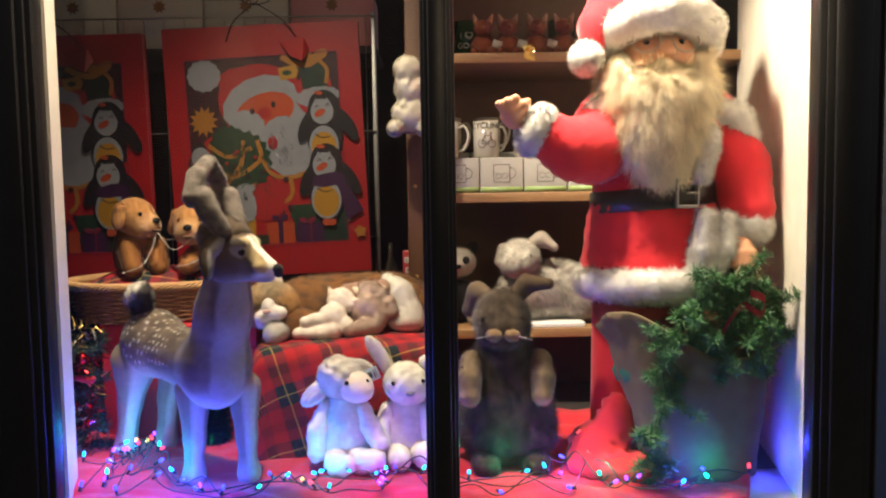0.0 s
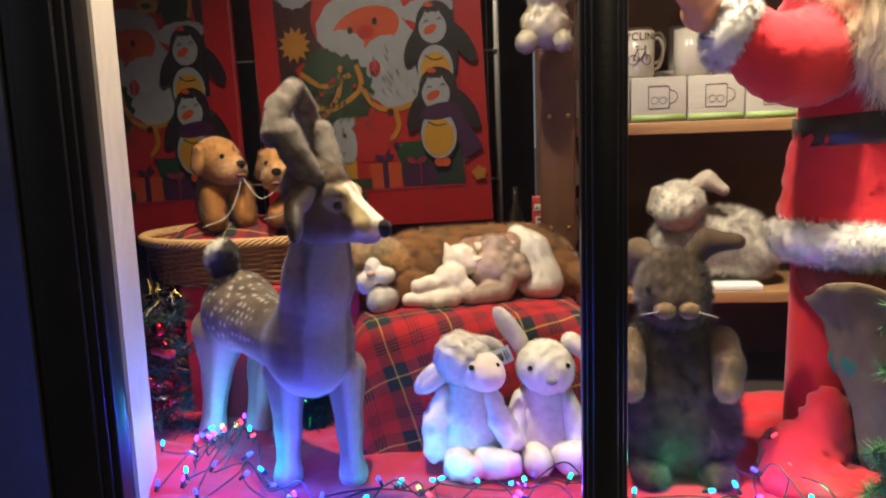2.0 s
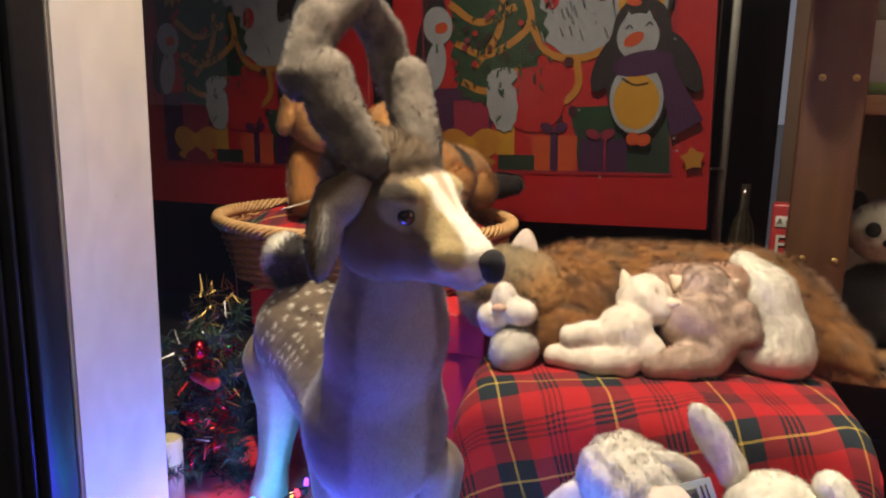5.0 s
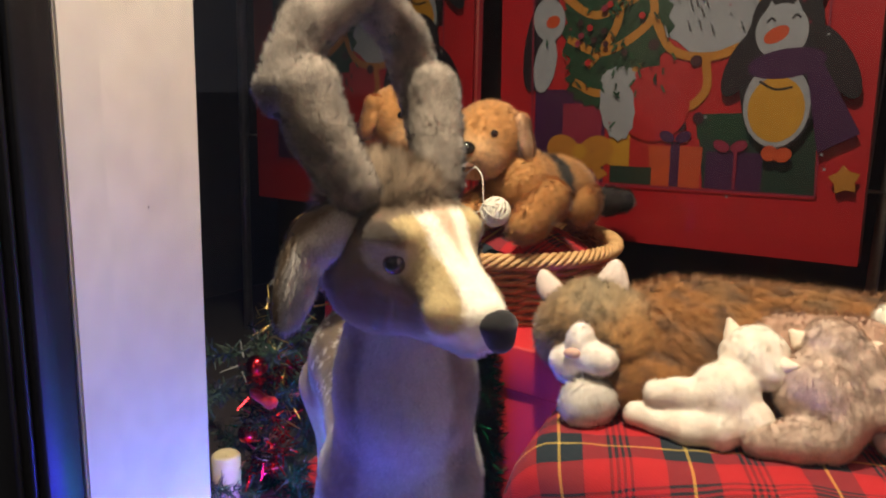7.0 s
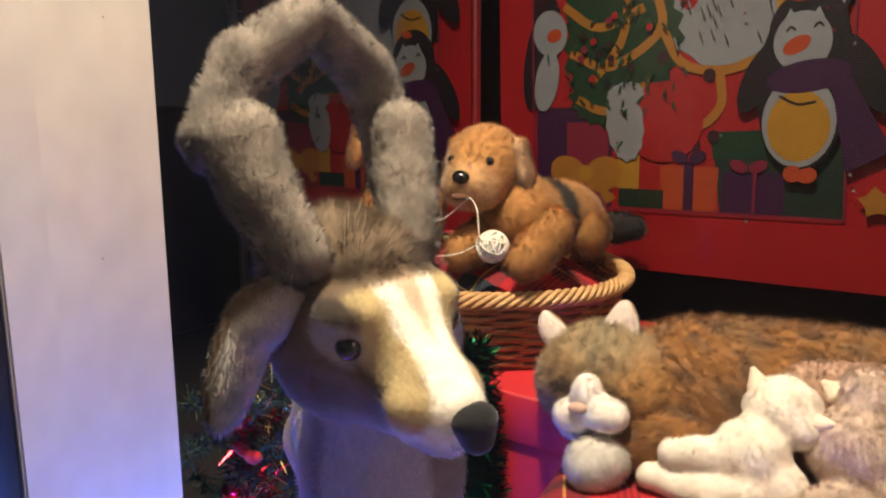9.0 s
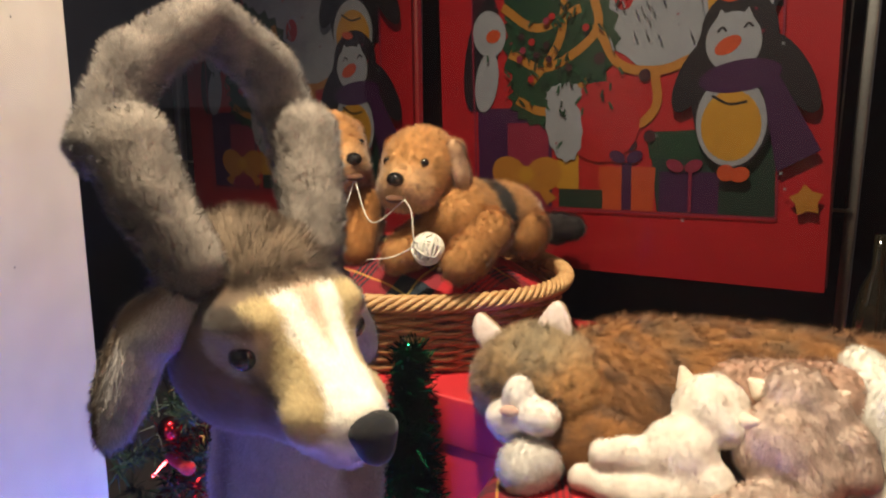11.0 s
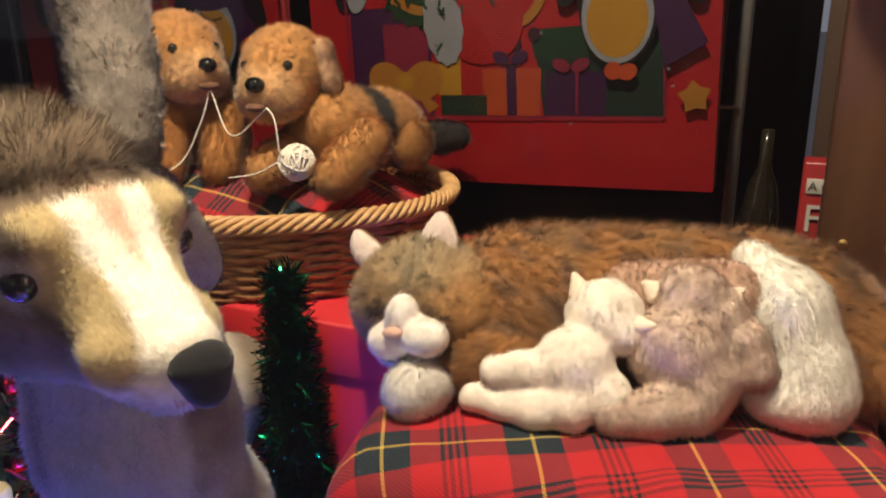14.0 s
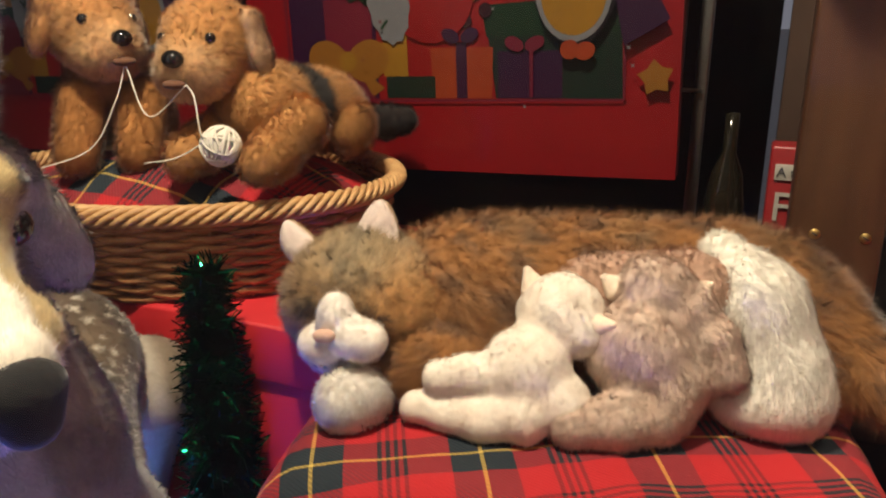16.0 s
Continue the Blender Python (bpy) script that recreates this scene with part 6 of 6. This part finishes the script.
for vine in VINES:
    n_ = Acc()
    for c in smooth_path(vine, 11):
        w = g_rng.normal(size=3) * 0.012
        needles(n_, [c, c + w, c + 2 * w], 260, 0.006, 0.018, NEEDLE, g_rng, 0.0009)
    tagged(put("needles", n_, gar), kind="stuff")
rb = smooth_path([(0.50, 1.243, 0.335), (0.52, 1.235, 0.325), (0.515, 1.235, 0.30), (0.49, 1.238, 0.315), (0.47, 1.235, 0.30), (0.455, 1.24, 0.27)], 50)
put("ribbon", Acc().add(np.vstack([rb - (0, 0, 0.006), rb + (0, 0, 0.006)]), [(i, i + 1, 51 + i, 50 + i) for i in range(49)], mat("dark_red_ribbon", (0.16, 0.01, 0.015), 0.35)), gar, "dark red wired ribbon")

# ---- shelf goods ----
def bent(acc, cx, cy, r):
    """Lays flat writing round a mug of radius r."""
    for v in acc.v:
        a = v[:, 0] / r
        rr = r + 0.0004 - v[:, 1]
        v[:, 0], v[:, 1] = cx + rr * np.sin(a), cy - rr * np.cos(a)
    return acc


def mug(x, y, z, r, h, material, label, turn=0.0, word="", bike=False):
    ob = thing("mug", (x, y, z), label, "mug", group="mugs on the shelves")
    put("cup", Acc().add(*lathe([(r * 0.85, 0.001), (r * 0.95, 0.003), (r * 0.98, h * 0.4), (r, h), (r * 0.93, h), (r * 0.90, h * 0.4), (r * 0.85, 0.008), (0.001, 0.007)], (x, y, z), 32), material), ob)
    c, s = math.cos(radians(turn)), math.sin(radians(turn))
    pts = smooth_path([(r * 0.95, 0, h * 0.82), (r * 1.45, 0, h * 0.86), (r * 1.75, 0, h * 0.6), (r * 1.45, 0, h * 0.26), (r * 0.95, 0, h * 0.2)], 20)
    put("handle", Acc().add(*tube([(x + p[0] * c, y + p[0] * s, z + p[2]) for p in pts], 0.0035, 8), material), ob)
    if word:
        rows = word.split("/")
        for i, w in enumerate(rows):
            put("lettering", bent(letters(w, 0.019, INK if material is CERAMIC else LETTER, pose(0, 0, z + h * (0.86 if bike else 0.62) - i * 0.022, 90, 0, 0), 0.0002), x, y, r), ob, "printed word on the mug")
    if bike:
        b = Acc()
        for wx in (-0.012, 0.012):
            b.add(*tube([(wx + 0.0085 * math.cos(t), 0, z + h * 0.38 + 0.0085 * math.sin(t)) for t in np.arange(20) * math.pi / 10], 0.0007, 4, closed=True), INK)
        for p, q in (((-0.012, 0.38), (-0.005, 0.60)), ((-0.005, 0.60), (0.009, 0.60)), ((0.009, 0.64), (0.012, 0.38)), ((-0.005, 0.60), (0.0, 0.36)), ((0.0, 0.36), (0.010, 0.57)), ((-0.012, 0.38), (0.0, 0.36)), ((-0.008, 0.66), (-0.002, 0.66)), ((0.006, 0.66), (0.012, 0.66))):
            b.add(*tube([(p[0], 0, z + h * p[1]), (q[0], 0, z + h * q[1])], 0.0007, 4), INK)
        put("bicycle_print", bent(b, x, y, r), ob, "black line drawing of a bicycle")


for i in range(6):
    x = -0.003 + 0.0985 * i
    bx = thing("mug_box", (x, 1.79, 0.503), "white card mug box printed with a mug outline", "box", group="mug boxes")
    put("carton", boxed(WHITE_CARD, x, x + 0.096, 1.745, 1.84, 0.5035, 0.582, bevel=0.0015), bx)
    put("green_band", Acc().add(*box(x + 0.001, x + 0.095, 1.7440, 1.7448, 0.505, 0.516), GRASS_BAND), bx, "printed green strip")
    dr = Acc()
    for p in (0.030, 0.066):
        dr.add(*box(x + p - 0.0006, x + p + 0.0006, 1.7442, 1.7448, 0.527, 0.566), INK)
    for z in (0.527, 0.566):
        dr.add(*box(x + 0.030, x + 0.066, 1.7442, 1.7448, z - 0.0006, z + 0.0006), INK)
    dr.add(*tube([(x + 0.066 + 0.014 * math.sin(t), 1.7446, 0.547 - 0.012 * math.cos(t)) for t in np.linspace(0, math.pi, 12)], 0.0007, 4), INK)
    for wx in (0.041, 0.055):
        dr.add(*tube([(x + wx + 0.006 * math.cos(t), 1.7446, 0.541 + 0.006 * math.sin(t)) for t in np.arange(14) * math.pi / 7], 0.0005, 4, closed=True), INK)
    put("outline_print", dr, bx, "thin grey line drawing of a mug")
mug(0.020, 1.785, 0.5825, 0.030, 0.083, CERAMIC, "white ceramic mug standing on its box", -15)
mug(0.112, 1.785, 0.5825, 0.030, 0.083, CERAMIC, "white mug printed with a bicycle and a word", 25, "CYCLING", True)
mug(0.205, 1.785, 0.5825, 0.030, 0.083, CERAMIC, "white ceramic mug standing on its box", -5)
mug(0.300, 1.785, 0.5825, 0.030, 0.083, CERAMIC, "white ceramic mug standing on its box", 20)
for x, t in ((0.03, 10), (0.125, -20), (0.215, 15), (0.31, 5), (0.40, -10)):
    bx = thing("mug_box", (x - 0.04, 1.91, 0.503), "plain white card mug box at the back", "box", group="mug boxes")
    put("carton", boxed(WHITE_CARD, x - 0.046, x + 0.046, 1.865, 1.955, 0.5035, 0.600, bevel=0.0015), bx)
    mug(x, 1.91, 0.6005, 0.031, 0.085, CERAMIC, "white ceramic mug in the back row", t)
mug(0.075, 1.90, 0.8125, 0.033, 0.10, GREEN_CERAMIC, "dark green mug with pale printed words", 10, "I ♥/GOLF")
mug(0.305, 1.90, 0.8125, 0.033, 0.10, GREEN_CERAMIC, "dark green mug with pale printed words", 10, "I ♥/FISHING")
mug(0.02, 1.86, 0.8125, 0.024, 0.075, CERAMIC, "small white mug on the upper shelf", -170)

for i, (x, t) in enumerate(((0.108, 30), (0.165, 0), (0.232, -25), (0.292, 15))):
    fx = thing("toy_fox", (x, 1.80, 0.8125), "small red-brown plush fox with a paper tag", "soft toy", group="plush foxes")
    rust = (0.23, 0.06, 0.03)
    put("body", plush([E(x, 1.80, 0.838, 0.027, 0.025, 0.027), E(x - 0.02, 1.775, 0.822, 0.009, 0.014, 0.009), E(x + 0.02, 1.775, 0.822, 0.009, 0.014, 0.009)], rust, 0.004, 0.004, 5000, 0.007, 0.0006), fx)
    hd = put("head", plush([E(x, 1.785, 0.876, 0.021, 0.019, 0.018), C((x, 1.775, 0.874), (x + 0.012 * math.sin(radians(t)), 1.755, 0.871), 0.012, 0.006)], rust, 0.003, 0.004, 5000, 0.004, 0.0006), fx)
    for s in (-1, 1):
        put("ear", plush([C((x + s * 0.014, 1.79, 0.888), (x + s * 0.021, 1.79, 0.906), 0.008, 0.003)], (0.36, 0.20, 0.14), 0.0025, 0.002, 800, 0.003, 0.0005), hd)
        eye(hd, (x + s * 0.009, 1.7665, 0.880), 0.0022)
    put("swing_tag", Acc().add(*turned(box(-0.011, 0.011, -0.0005, 0.0005, -0.009, 0.009), pose(x + 0.030, 1.770, 0.836, 0, 20, -15)), WHITE_CARD), fx, "white paper swing tag")

GR = thing("toy_rabbit", (0.23, 1.80, 0.2), "pale grey shaggy plush rabbit lying on the shelf", "soft toy")
pale = lambda v, n: blend((np.ones(len(v)), (0.56, 0.52, 0.45)), (ramp(patchy(v, 90), 0.4, 0.8) * 0.5, (0.38, 0.34, 0.29)))
single("white_board", boxed(SILL, 0.12, 0.33, 1.742, 1.80, 0.1955, 0.2055, bevel=0.001), (0.22, 1.77, 0.2), "small white board lying on the shelf", "board")
put("body", plush([E(0.275, 1.835, 0.272, 0.095, 0.062, 0.066, 8), E(0.195, 1.815, 0.265, 0.055, 0.055, 0.060), E(0.335, 1.82, 0.245, 0.035, 0.04, 0.035)], pale, 0.005, 0.014, 50000, 0.020, 0.0006, 0.5, (0.5, 0, -0.6), 1.6), GR)
gh = put("head", plush([E(0.186, 1.775, 0.352, 0.043, 0.042, 0.040), E(0.172, 1.745, 0.340, 0.026, 0.022, 0.022)], pale, 0.004, 0.01, 26000, 0.013, 0.0006, 0.5, (0.2, 0.5, -0.3), 1.3), GR)
put("ear", plush(limb([(0.208, 1.78, 0.380), (0.235, 1.775, 0.396), (0.262, 1.765, 0.378)], [0.014, 0.015, 0.010]), (0.42, 0.36, 0.30), 0.003, 0.004, 4000, 0.006, 0.0006), gh)
put("ear", plush(limb([(0.150, 1.79, 0.372), (0.142, 1.785, 0.345)], [0.014, 0.013]), (0.42, 0.36, 0.30), 0.003, 0.004, 3000, 0.006, 0.0006), gh)
eye(gh, (0.205, 1.738, 0.360), 0.005)
eye(gh, (0.158, 1.736, 0.358), 0.005)
put("nose", Acc().add(*ball((0.170, 1.7235, 0.344), (0.005, 0.003, 0.004)), mat("dusty_pink_felt", (0.4, 0.25, 0.2), 0.8)), gh)
PA = thing("toy_panda", (0.045, 1.84, 0.196), "black and white plush panda sitting on the shelf", "soft toy")
put("body", plush([E(0.045, 1.85, 0.245, 0.048, 0.042, 0.052), C((0.085, 1.84, 0.26), (0.095, 1.80, 0.225), 0.020, 0.018)], (0.018, 0.016, 0.016), 0.004, 0.008, 9000, 0.007, 0.0007), PA)
ph = put("head", plush([E(0.045, 1.83, 0.342, 0.043, 0.038, 0.037)], (0.58, 0.55, 0.48), 0.004, 0.006, 9000, 0.006, 0.0007), PA)
for s in (-1, 1):
    put("ear", plush([E(0.045 + s * 0.036, 1.84, 0.375, 0.014, 0.008, 0.014)], (0.018, 0.016, 0.016), 0.003, 0.003, 1500, 0.005, 0.0006), ph)
    put("eye_patch", plush([E(0.045 + s * 0.017, 1.796, 0.347, 0.009, 0.006, 0.010, 0, 0, s * 25)], (0.014, 0.013, 0.013), 0.0025, 0.002, 500, 0.002, 0.0005), ph)
    put("foot", plush([E(0.045 + s * 0.038, 1.795, 0.215, 0.020, 0.018, 0.020)], (0.55, 0.52, 0.46), 0.0035, 0.003, 2000, 0.005, 0.0006), PA)
put("nose", Acc().add(*ball((0.045, 1.791, 0.333), (0.007, 0.004, 0.005)), BLACK_PLASTIC), ph)

# pale bear hung on the post
HB = thing("toy_bear", (-0.05, 1.655, 0.6), "cream plush bear hanging on the pine post", "soft toy")
put("body", plush([E(-0.055, 1.655, 0.668, 0.040, 0.030, 0.036), E(-0.052, 1.655, 0.725, 0.036, 0.028, 0.032), E(-0.06, 1.65, 0.765, 0.030, 0.026, 0.026)], (0.62, 0.57, 0.47), 0.004, 0.006, 16000, 0.008, 0.0007, 0.4, lump=0.002), HB)
for s in (-1, 1):
    put("leg", plush([C((-0.055 + s * 0.020, 1.65, 0.652), (-0.058 + s * 0.030, 1.635, 0.640), 0.016, 0.016)], (0.62, 0.57, 0.47), 0.0035, 0.004, 5000, 0.007, 0.0007, 0.4), HB)

# red book box, bottles, by the post
book = thing("book", (-0.095, 1.80, 0.22), "red boxed book with white lettering by the post", "book")
put("cover", boxed(BOOK_RED, -0.084, -0.021, 1.780, 1.812, 0.0, 0.372, bevel=0.002), book)
put("title_plate", Acc().add(*box(-0.080, -0.048, 1.7785, 1.7795, 0.345, 0.358, 0.0003), WHITE_CARD), book, "white title plate")
put("lettering", letters("A to Z", 0.0105, INK, pose(-0.064, 1.778, 0.3515, 90, 0, 0), 0.0002), book)
for w, z in (("Fa", 0.322), ("In", 0.288), ("Li", 0.256)):
    put("lettering", letters(w, 0.034, WHITE_CARD, pose(-0.065, 1.7785, z, 90, 0, 0), 0.0004), book, "white printed letters")
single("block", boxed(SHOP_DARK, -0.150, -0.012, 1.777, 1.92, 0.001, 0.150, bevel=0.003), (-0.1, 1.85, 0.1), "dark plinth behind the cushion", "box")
for x, y in ((-0.118, 1.87),):
    bt = thing("bottle", (x, y, 0.15), "dark glass bottle with a gold label", "bottle", group="bottles by the rack")
    put("glass_body", Acc().add(*lathe([(0.001, 0.001), (0.017, 0.002), (0.018, 0.01), (0.018, 0.15), (0.014, 0.18), (0.006, 0.20), (0.006, 0.235), (0.001, 0.236)], (x, y, 0.1505), 24), BOTTLE), bt)
    put("label", Acc().add(*lathe([(0.0184, 0.06), (0.0184, 0.13)], (x, y, 0.1505), 24), FOIL), bt)

# ---- tinsel and coloured lights ----
t_rng = np.random.default_rng(5)
tt = thing("tinsel_tree", (-0.462, 1.545, 0.006), "slim green tinsel tree", "tinsel tree")
put("rod", Acc().add(*tube([(-0.462, 1.545, 0.004), (-0.462, 1.545, 0.298)], 0.002, 6), CABLE), tt)
foil = Acc()
for i in range(26):
    z = 0.012 + i * 0.0112
    r = 0.030 * (1 - (z / 0.33) ** 1.6) + 0.008
    ringp = [(-0.462 + r * 0.6 * math.cos(q), 1.545 + r * 0.6 * math.sin(q), z) for q in np.linspace(0, 6.28, 12)]
    needles(foil, ringp, 260, 0.004, 0.013 + r * 0.25, TINSEL_GREEN, t_rng, 0.0011)
tagged(put("foil", foil, tt), kind="stuff")
mat_dark_fir = mat("dark_fir_needles", (0.012, 0.035, 0.018), 0.6, vary=0.4, scale=80)
tl = thing("tinsel_heap", (-0.69, 1.46, 0.006), "heap of red, silver and green tinsel with baubles", "tinsel")
for material, pts, num, wid in ((TINSEL_RED, [(-0.70, 1.46, 0.06), (-0.665, 1.47, 0.12), (-0.70, 1.47, 0.17), (-0.665, 1.48, 0.20)], 260, 0.0013), (TINSEL_SILVER, [(-0.72, 1.48, 0.05), (-0.68, 1.46, 0.12), (-0.72, 1.47, 0.19), (-0.68, 1.49, 0.25)], 170, 0.0010), (GOLD, [(-0.73, 1.48, 0.10), (-0.67, 1.48, 0.16), (-0.71, 1.49, 0.24), (-0.66, 1.50, 0.26)], 160, 0.0010), (TINSEL_GREEN, [(-0.69, 1.50, 0.02), (-0.74, 1.49, 0.10), (-0.70, 1.50, 0.18)], 500, 0.0009)):
    q = Acc()
    needles(q, pts, num, 0.018, 0.020, material, t_rng, wid)
    tagged(put("foil", q, tl), kind="stuff")
sprig = Acc()
for _ in range(34):
    c = np.array((t_rng.uniform(-0.76, -0.655), t_rng.uniform(1.46, 1.53), t_rng.uniform(0.01, 0.21)))
    w = t_rng.normal(size=3) * 0.012
    needles(sprig, [c, c + w, c + 2 * w], 130, 0.005, 0.018, mat_dark_fir, t_rng, 0.0009)
tagged(put("fir_sprigs", sprig, tl, "dark artificial fir sprigs"), kind="stuff")
for at, r in (((-0.672, 1.44, 0.205), 0.012), ((-0.70, 1.45, 0.115), 0.012)):
    put("bauble", Acc().add(*ball(at, r, 20), TINSEL_RED), tl, "shiny red glass bauble")
put("ribbon_bow", plush([E(-0.682, 1.45, 0.165, 0.014, 0.006, 0.006, 0, 0, 15), E(-0.662, 1.45, 0.162, 0.010, 0.006, 0.007, 0, 0, -25)], (0.4, 0.01, 0.02), 0.0025, 0.003, material=RED_CLOTH), tl, "small red velvet bow")
put("candle", Acc().add(*lathe([(0.001, 0.0), (0.016, 0.001), (0.016, 0.085), (0.012, 0.088), (0.001, 0.084)], (-0.715, 1.43, 0.006), 20), mat("cream_wax", (0.55, 0.46, 0.28), 0.5, vary=0.1)), tl, "short cream candle")

COLOURS = dict(blue=BLUE, cyan=CYAN, green=GREEN, red=RED, amber=AMBER, purple=PURPLE)
GLOW = {k: mat("lit_" + k, tuple(0.012 + 0.988 * q for q in c), 0.3, vary=0, emit=2.8) for k, c in COLOURS.items()}
lights = thing("string_lights", (0, 1.3, 0.01), "string of lit multicoloured LED lights on dark cable", "string lights")
bulbs = [(-0.585, 1.345, 0.040, "blue"), (-0.575, 1.43, 0.040, "cyan"), (-0.40, 1.235, 0.030, "blue"), (-0.46, 1.295, 0.040, "cyan"), (-0.265, 1.285, 0.030, "cyan"), (-0.218, 1.296, 0.030, "cyan"), (-0.205, 1.296, 0.034, "cyan"), (-0.098, 1.26, 0.030, "purple"), (-0.104, 1.255, 0.024, "purple"),
         (-0.048, 1.34, 0.035, "green"), (0.105, 1.325, 0.032, "green"), (0.263, 1.272, 0.028, "green"), (0.438, 1.25, 0.028, "green"), (0.388, 1.232, 0.026, "cyan"), (0.548, 1.33, 0.040, "blue"), (0.21, 1.325, 0.040, "blue"), (-0.538, 1.25, 0.026, "blue"), (-0.64, 1.36, 0.045, "cyan"), (0.352, 1.38, 0.040, "cyan"), (0.245, 1.38, 0.065, "red"), (0.405, 1.33, 0.035, "red"), (0.49, 1.27, 0.03, "red")]
b_rng = random.Random(12)
names = list(COLOURS)
for i in range(44):
    x = -0.62 + 1.17 * (i + b_rng.random()) / 44
    bulbs.append((x, b_rng.uniform(1.225, 1.30) if b_rng.random() < 0.75 else b_rng.uniform(1.30, 1.36), b_rng.uniform(0.02, 0.045), names[b_rng.choice([0, 0, 0, 1, 1, 2, 3, 3, 4, 5, 5])]))
for i in range(12):
    bulbs.append((b_rng.uniform(-0.63, -0.52), b_rng.uniform(1.36, 1.48), b_rng.uniform(0.025, 0.06), names[b_rng.choice([0, 1, 2, 3, 4, 5])]))
FREE = lambda x, y: all((x - a) ** 2 + (y - b) ** 2 > r * r for a, b, r in ((-0.437, 1.33, 0.034), (-0.343, 1.338, 0.034), (-0.175, 1.39, 0.075), (-0.065, 1.40, 0.07), (0.12, 1.41, 0.105), (0.43, 1.335, 0.085), (0.36, 1.335, 0.07), (0.5, 1.335, 0.07)))
bulbs = [q for q in bulbs if FREE(q[0], q[1])]
shape = [(0.0004, 0.0), (0.0026, 0.0005), (0.0031, 0.004), (0.0027, 0.008), (0.0004, 0.0098)]
for x, y, z, c in bulbs:
    m = pose(x, y, z, b_rng.uniform(-70, 70), b_rng.uniform(-70, 70), 0)
    put("bulb", Acc().add(*turned(lathe(shape, (0, 0, 0), 10), m), GLOW[c]), lights, "lit %s LED bulb" % c)
    put("holder", Acc().add(*turned(lathe([(0.0003, -0.010), (0.0026, -0.0095), (0.0026, -0.0005), (0.0004, 0.0)], (0, 0, 0), 8), m), CABLE), lights)
row = sorted(bulbs)
for s in range(3):
    pts = [(q[0], q[1], max(0.014, q[2] - 0.009)) for q in row[s::3]]
    loose = []
    for i, p in enumerate(pts):
        loose.append(p)
        if i + 1 < len(pts):
            n2 = pts[i + 1]
            mx, my = (p[0] + n2[0]) / 2 + b_rng.uniform(-0.01, 0.01), min(max((p[1] + n2[1]) / 2 + b_rng.uniform(-0.03, 0.03), 1.222), 1.45)
            loose.append((mx, my, 0.016 + b_rng.random() ** 2 * 0.04))
    put("cable", Acc().add(*tube(smooth_path(loose, 16 * len(loose)), 0.0012, 6), CABLE), lights)

# wall lantern across the street, seen mirrored in the pane
lan = thing("street_lantern", (0.55, -2.9, 1.2), "small lit yellow street lantern on a bracket", "lantern")
LX, LY, LZ = 0.50, -1.75, 1.20
put("lamp_glass", Acc().add(*lathe([(0.022, 0.0), (0.036, 0.075)], (LX, LY, LZ), 4), mat("lit_lantern", (1.0, 0.50, 0.05), 0.4, vary=0, emit=11)), lan, "glowing yellow lantern glass", smooth=False).visible_shadow = False
put("cap", Acc().add(*lathe([(0.040, 0.075), (0.030, 0.088), (0.006, 0.105), (0.001, 0.115)], (LX, LY, LZ), 4), LEATHER).add(*lathe([(0.001, -0.012), (0.024, -0.004), (0.023, 0.001)], (LX, LY, LZ), 4), LEATHER), lan, "black lantern cap", smooth=False)
put("bracket", Acc().add(*tube([(LX, LY, LZ + 0.11), (LX, LY, LZ + 0.2), (LX, -5.99, LZ + 0.25)], 0.006, 8), LEATHER), lan)
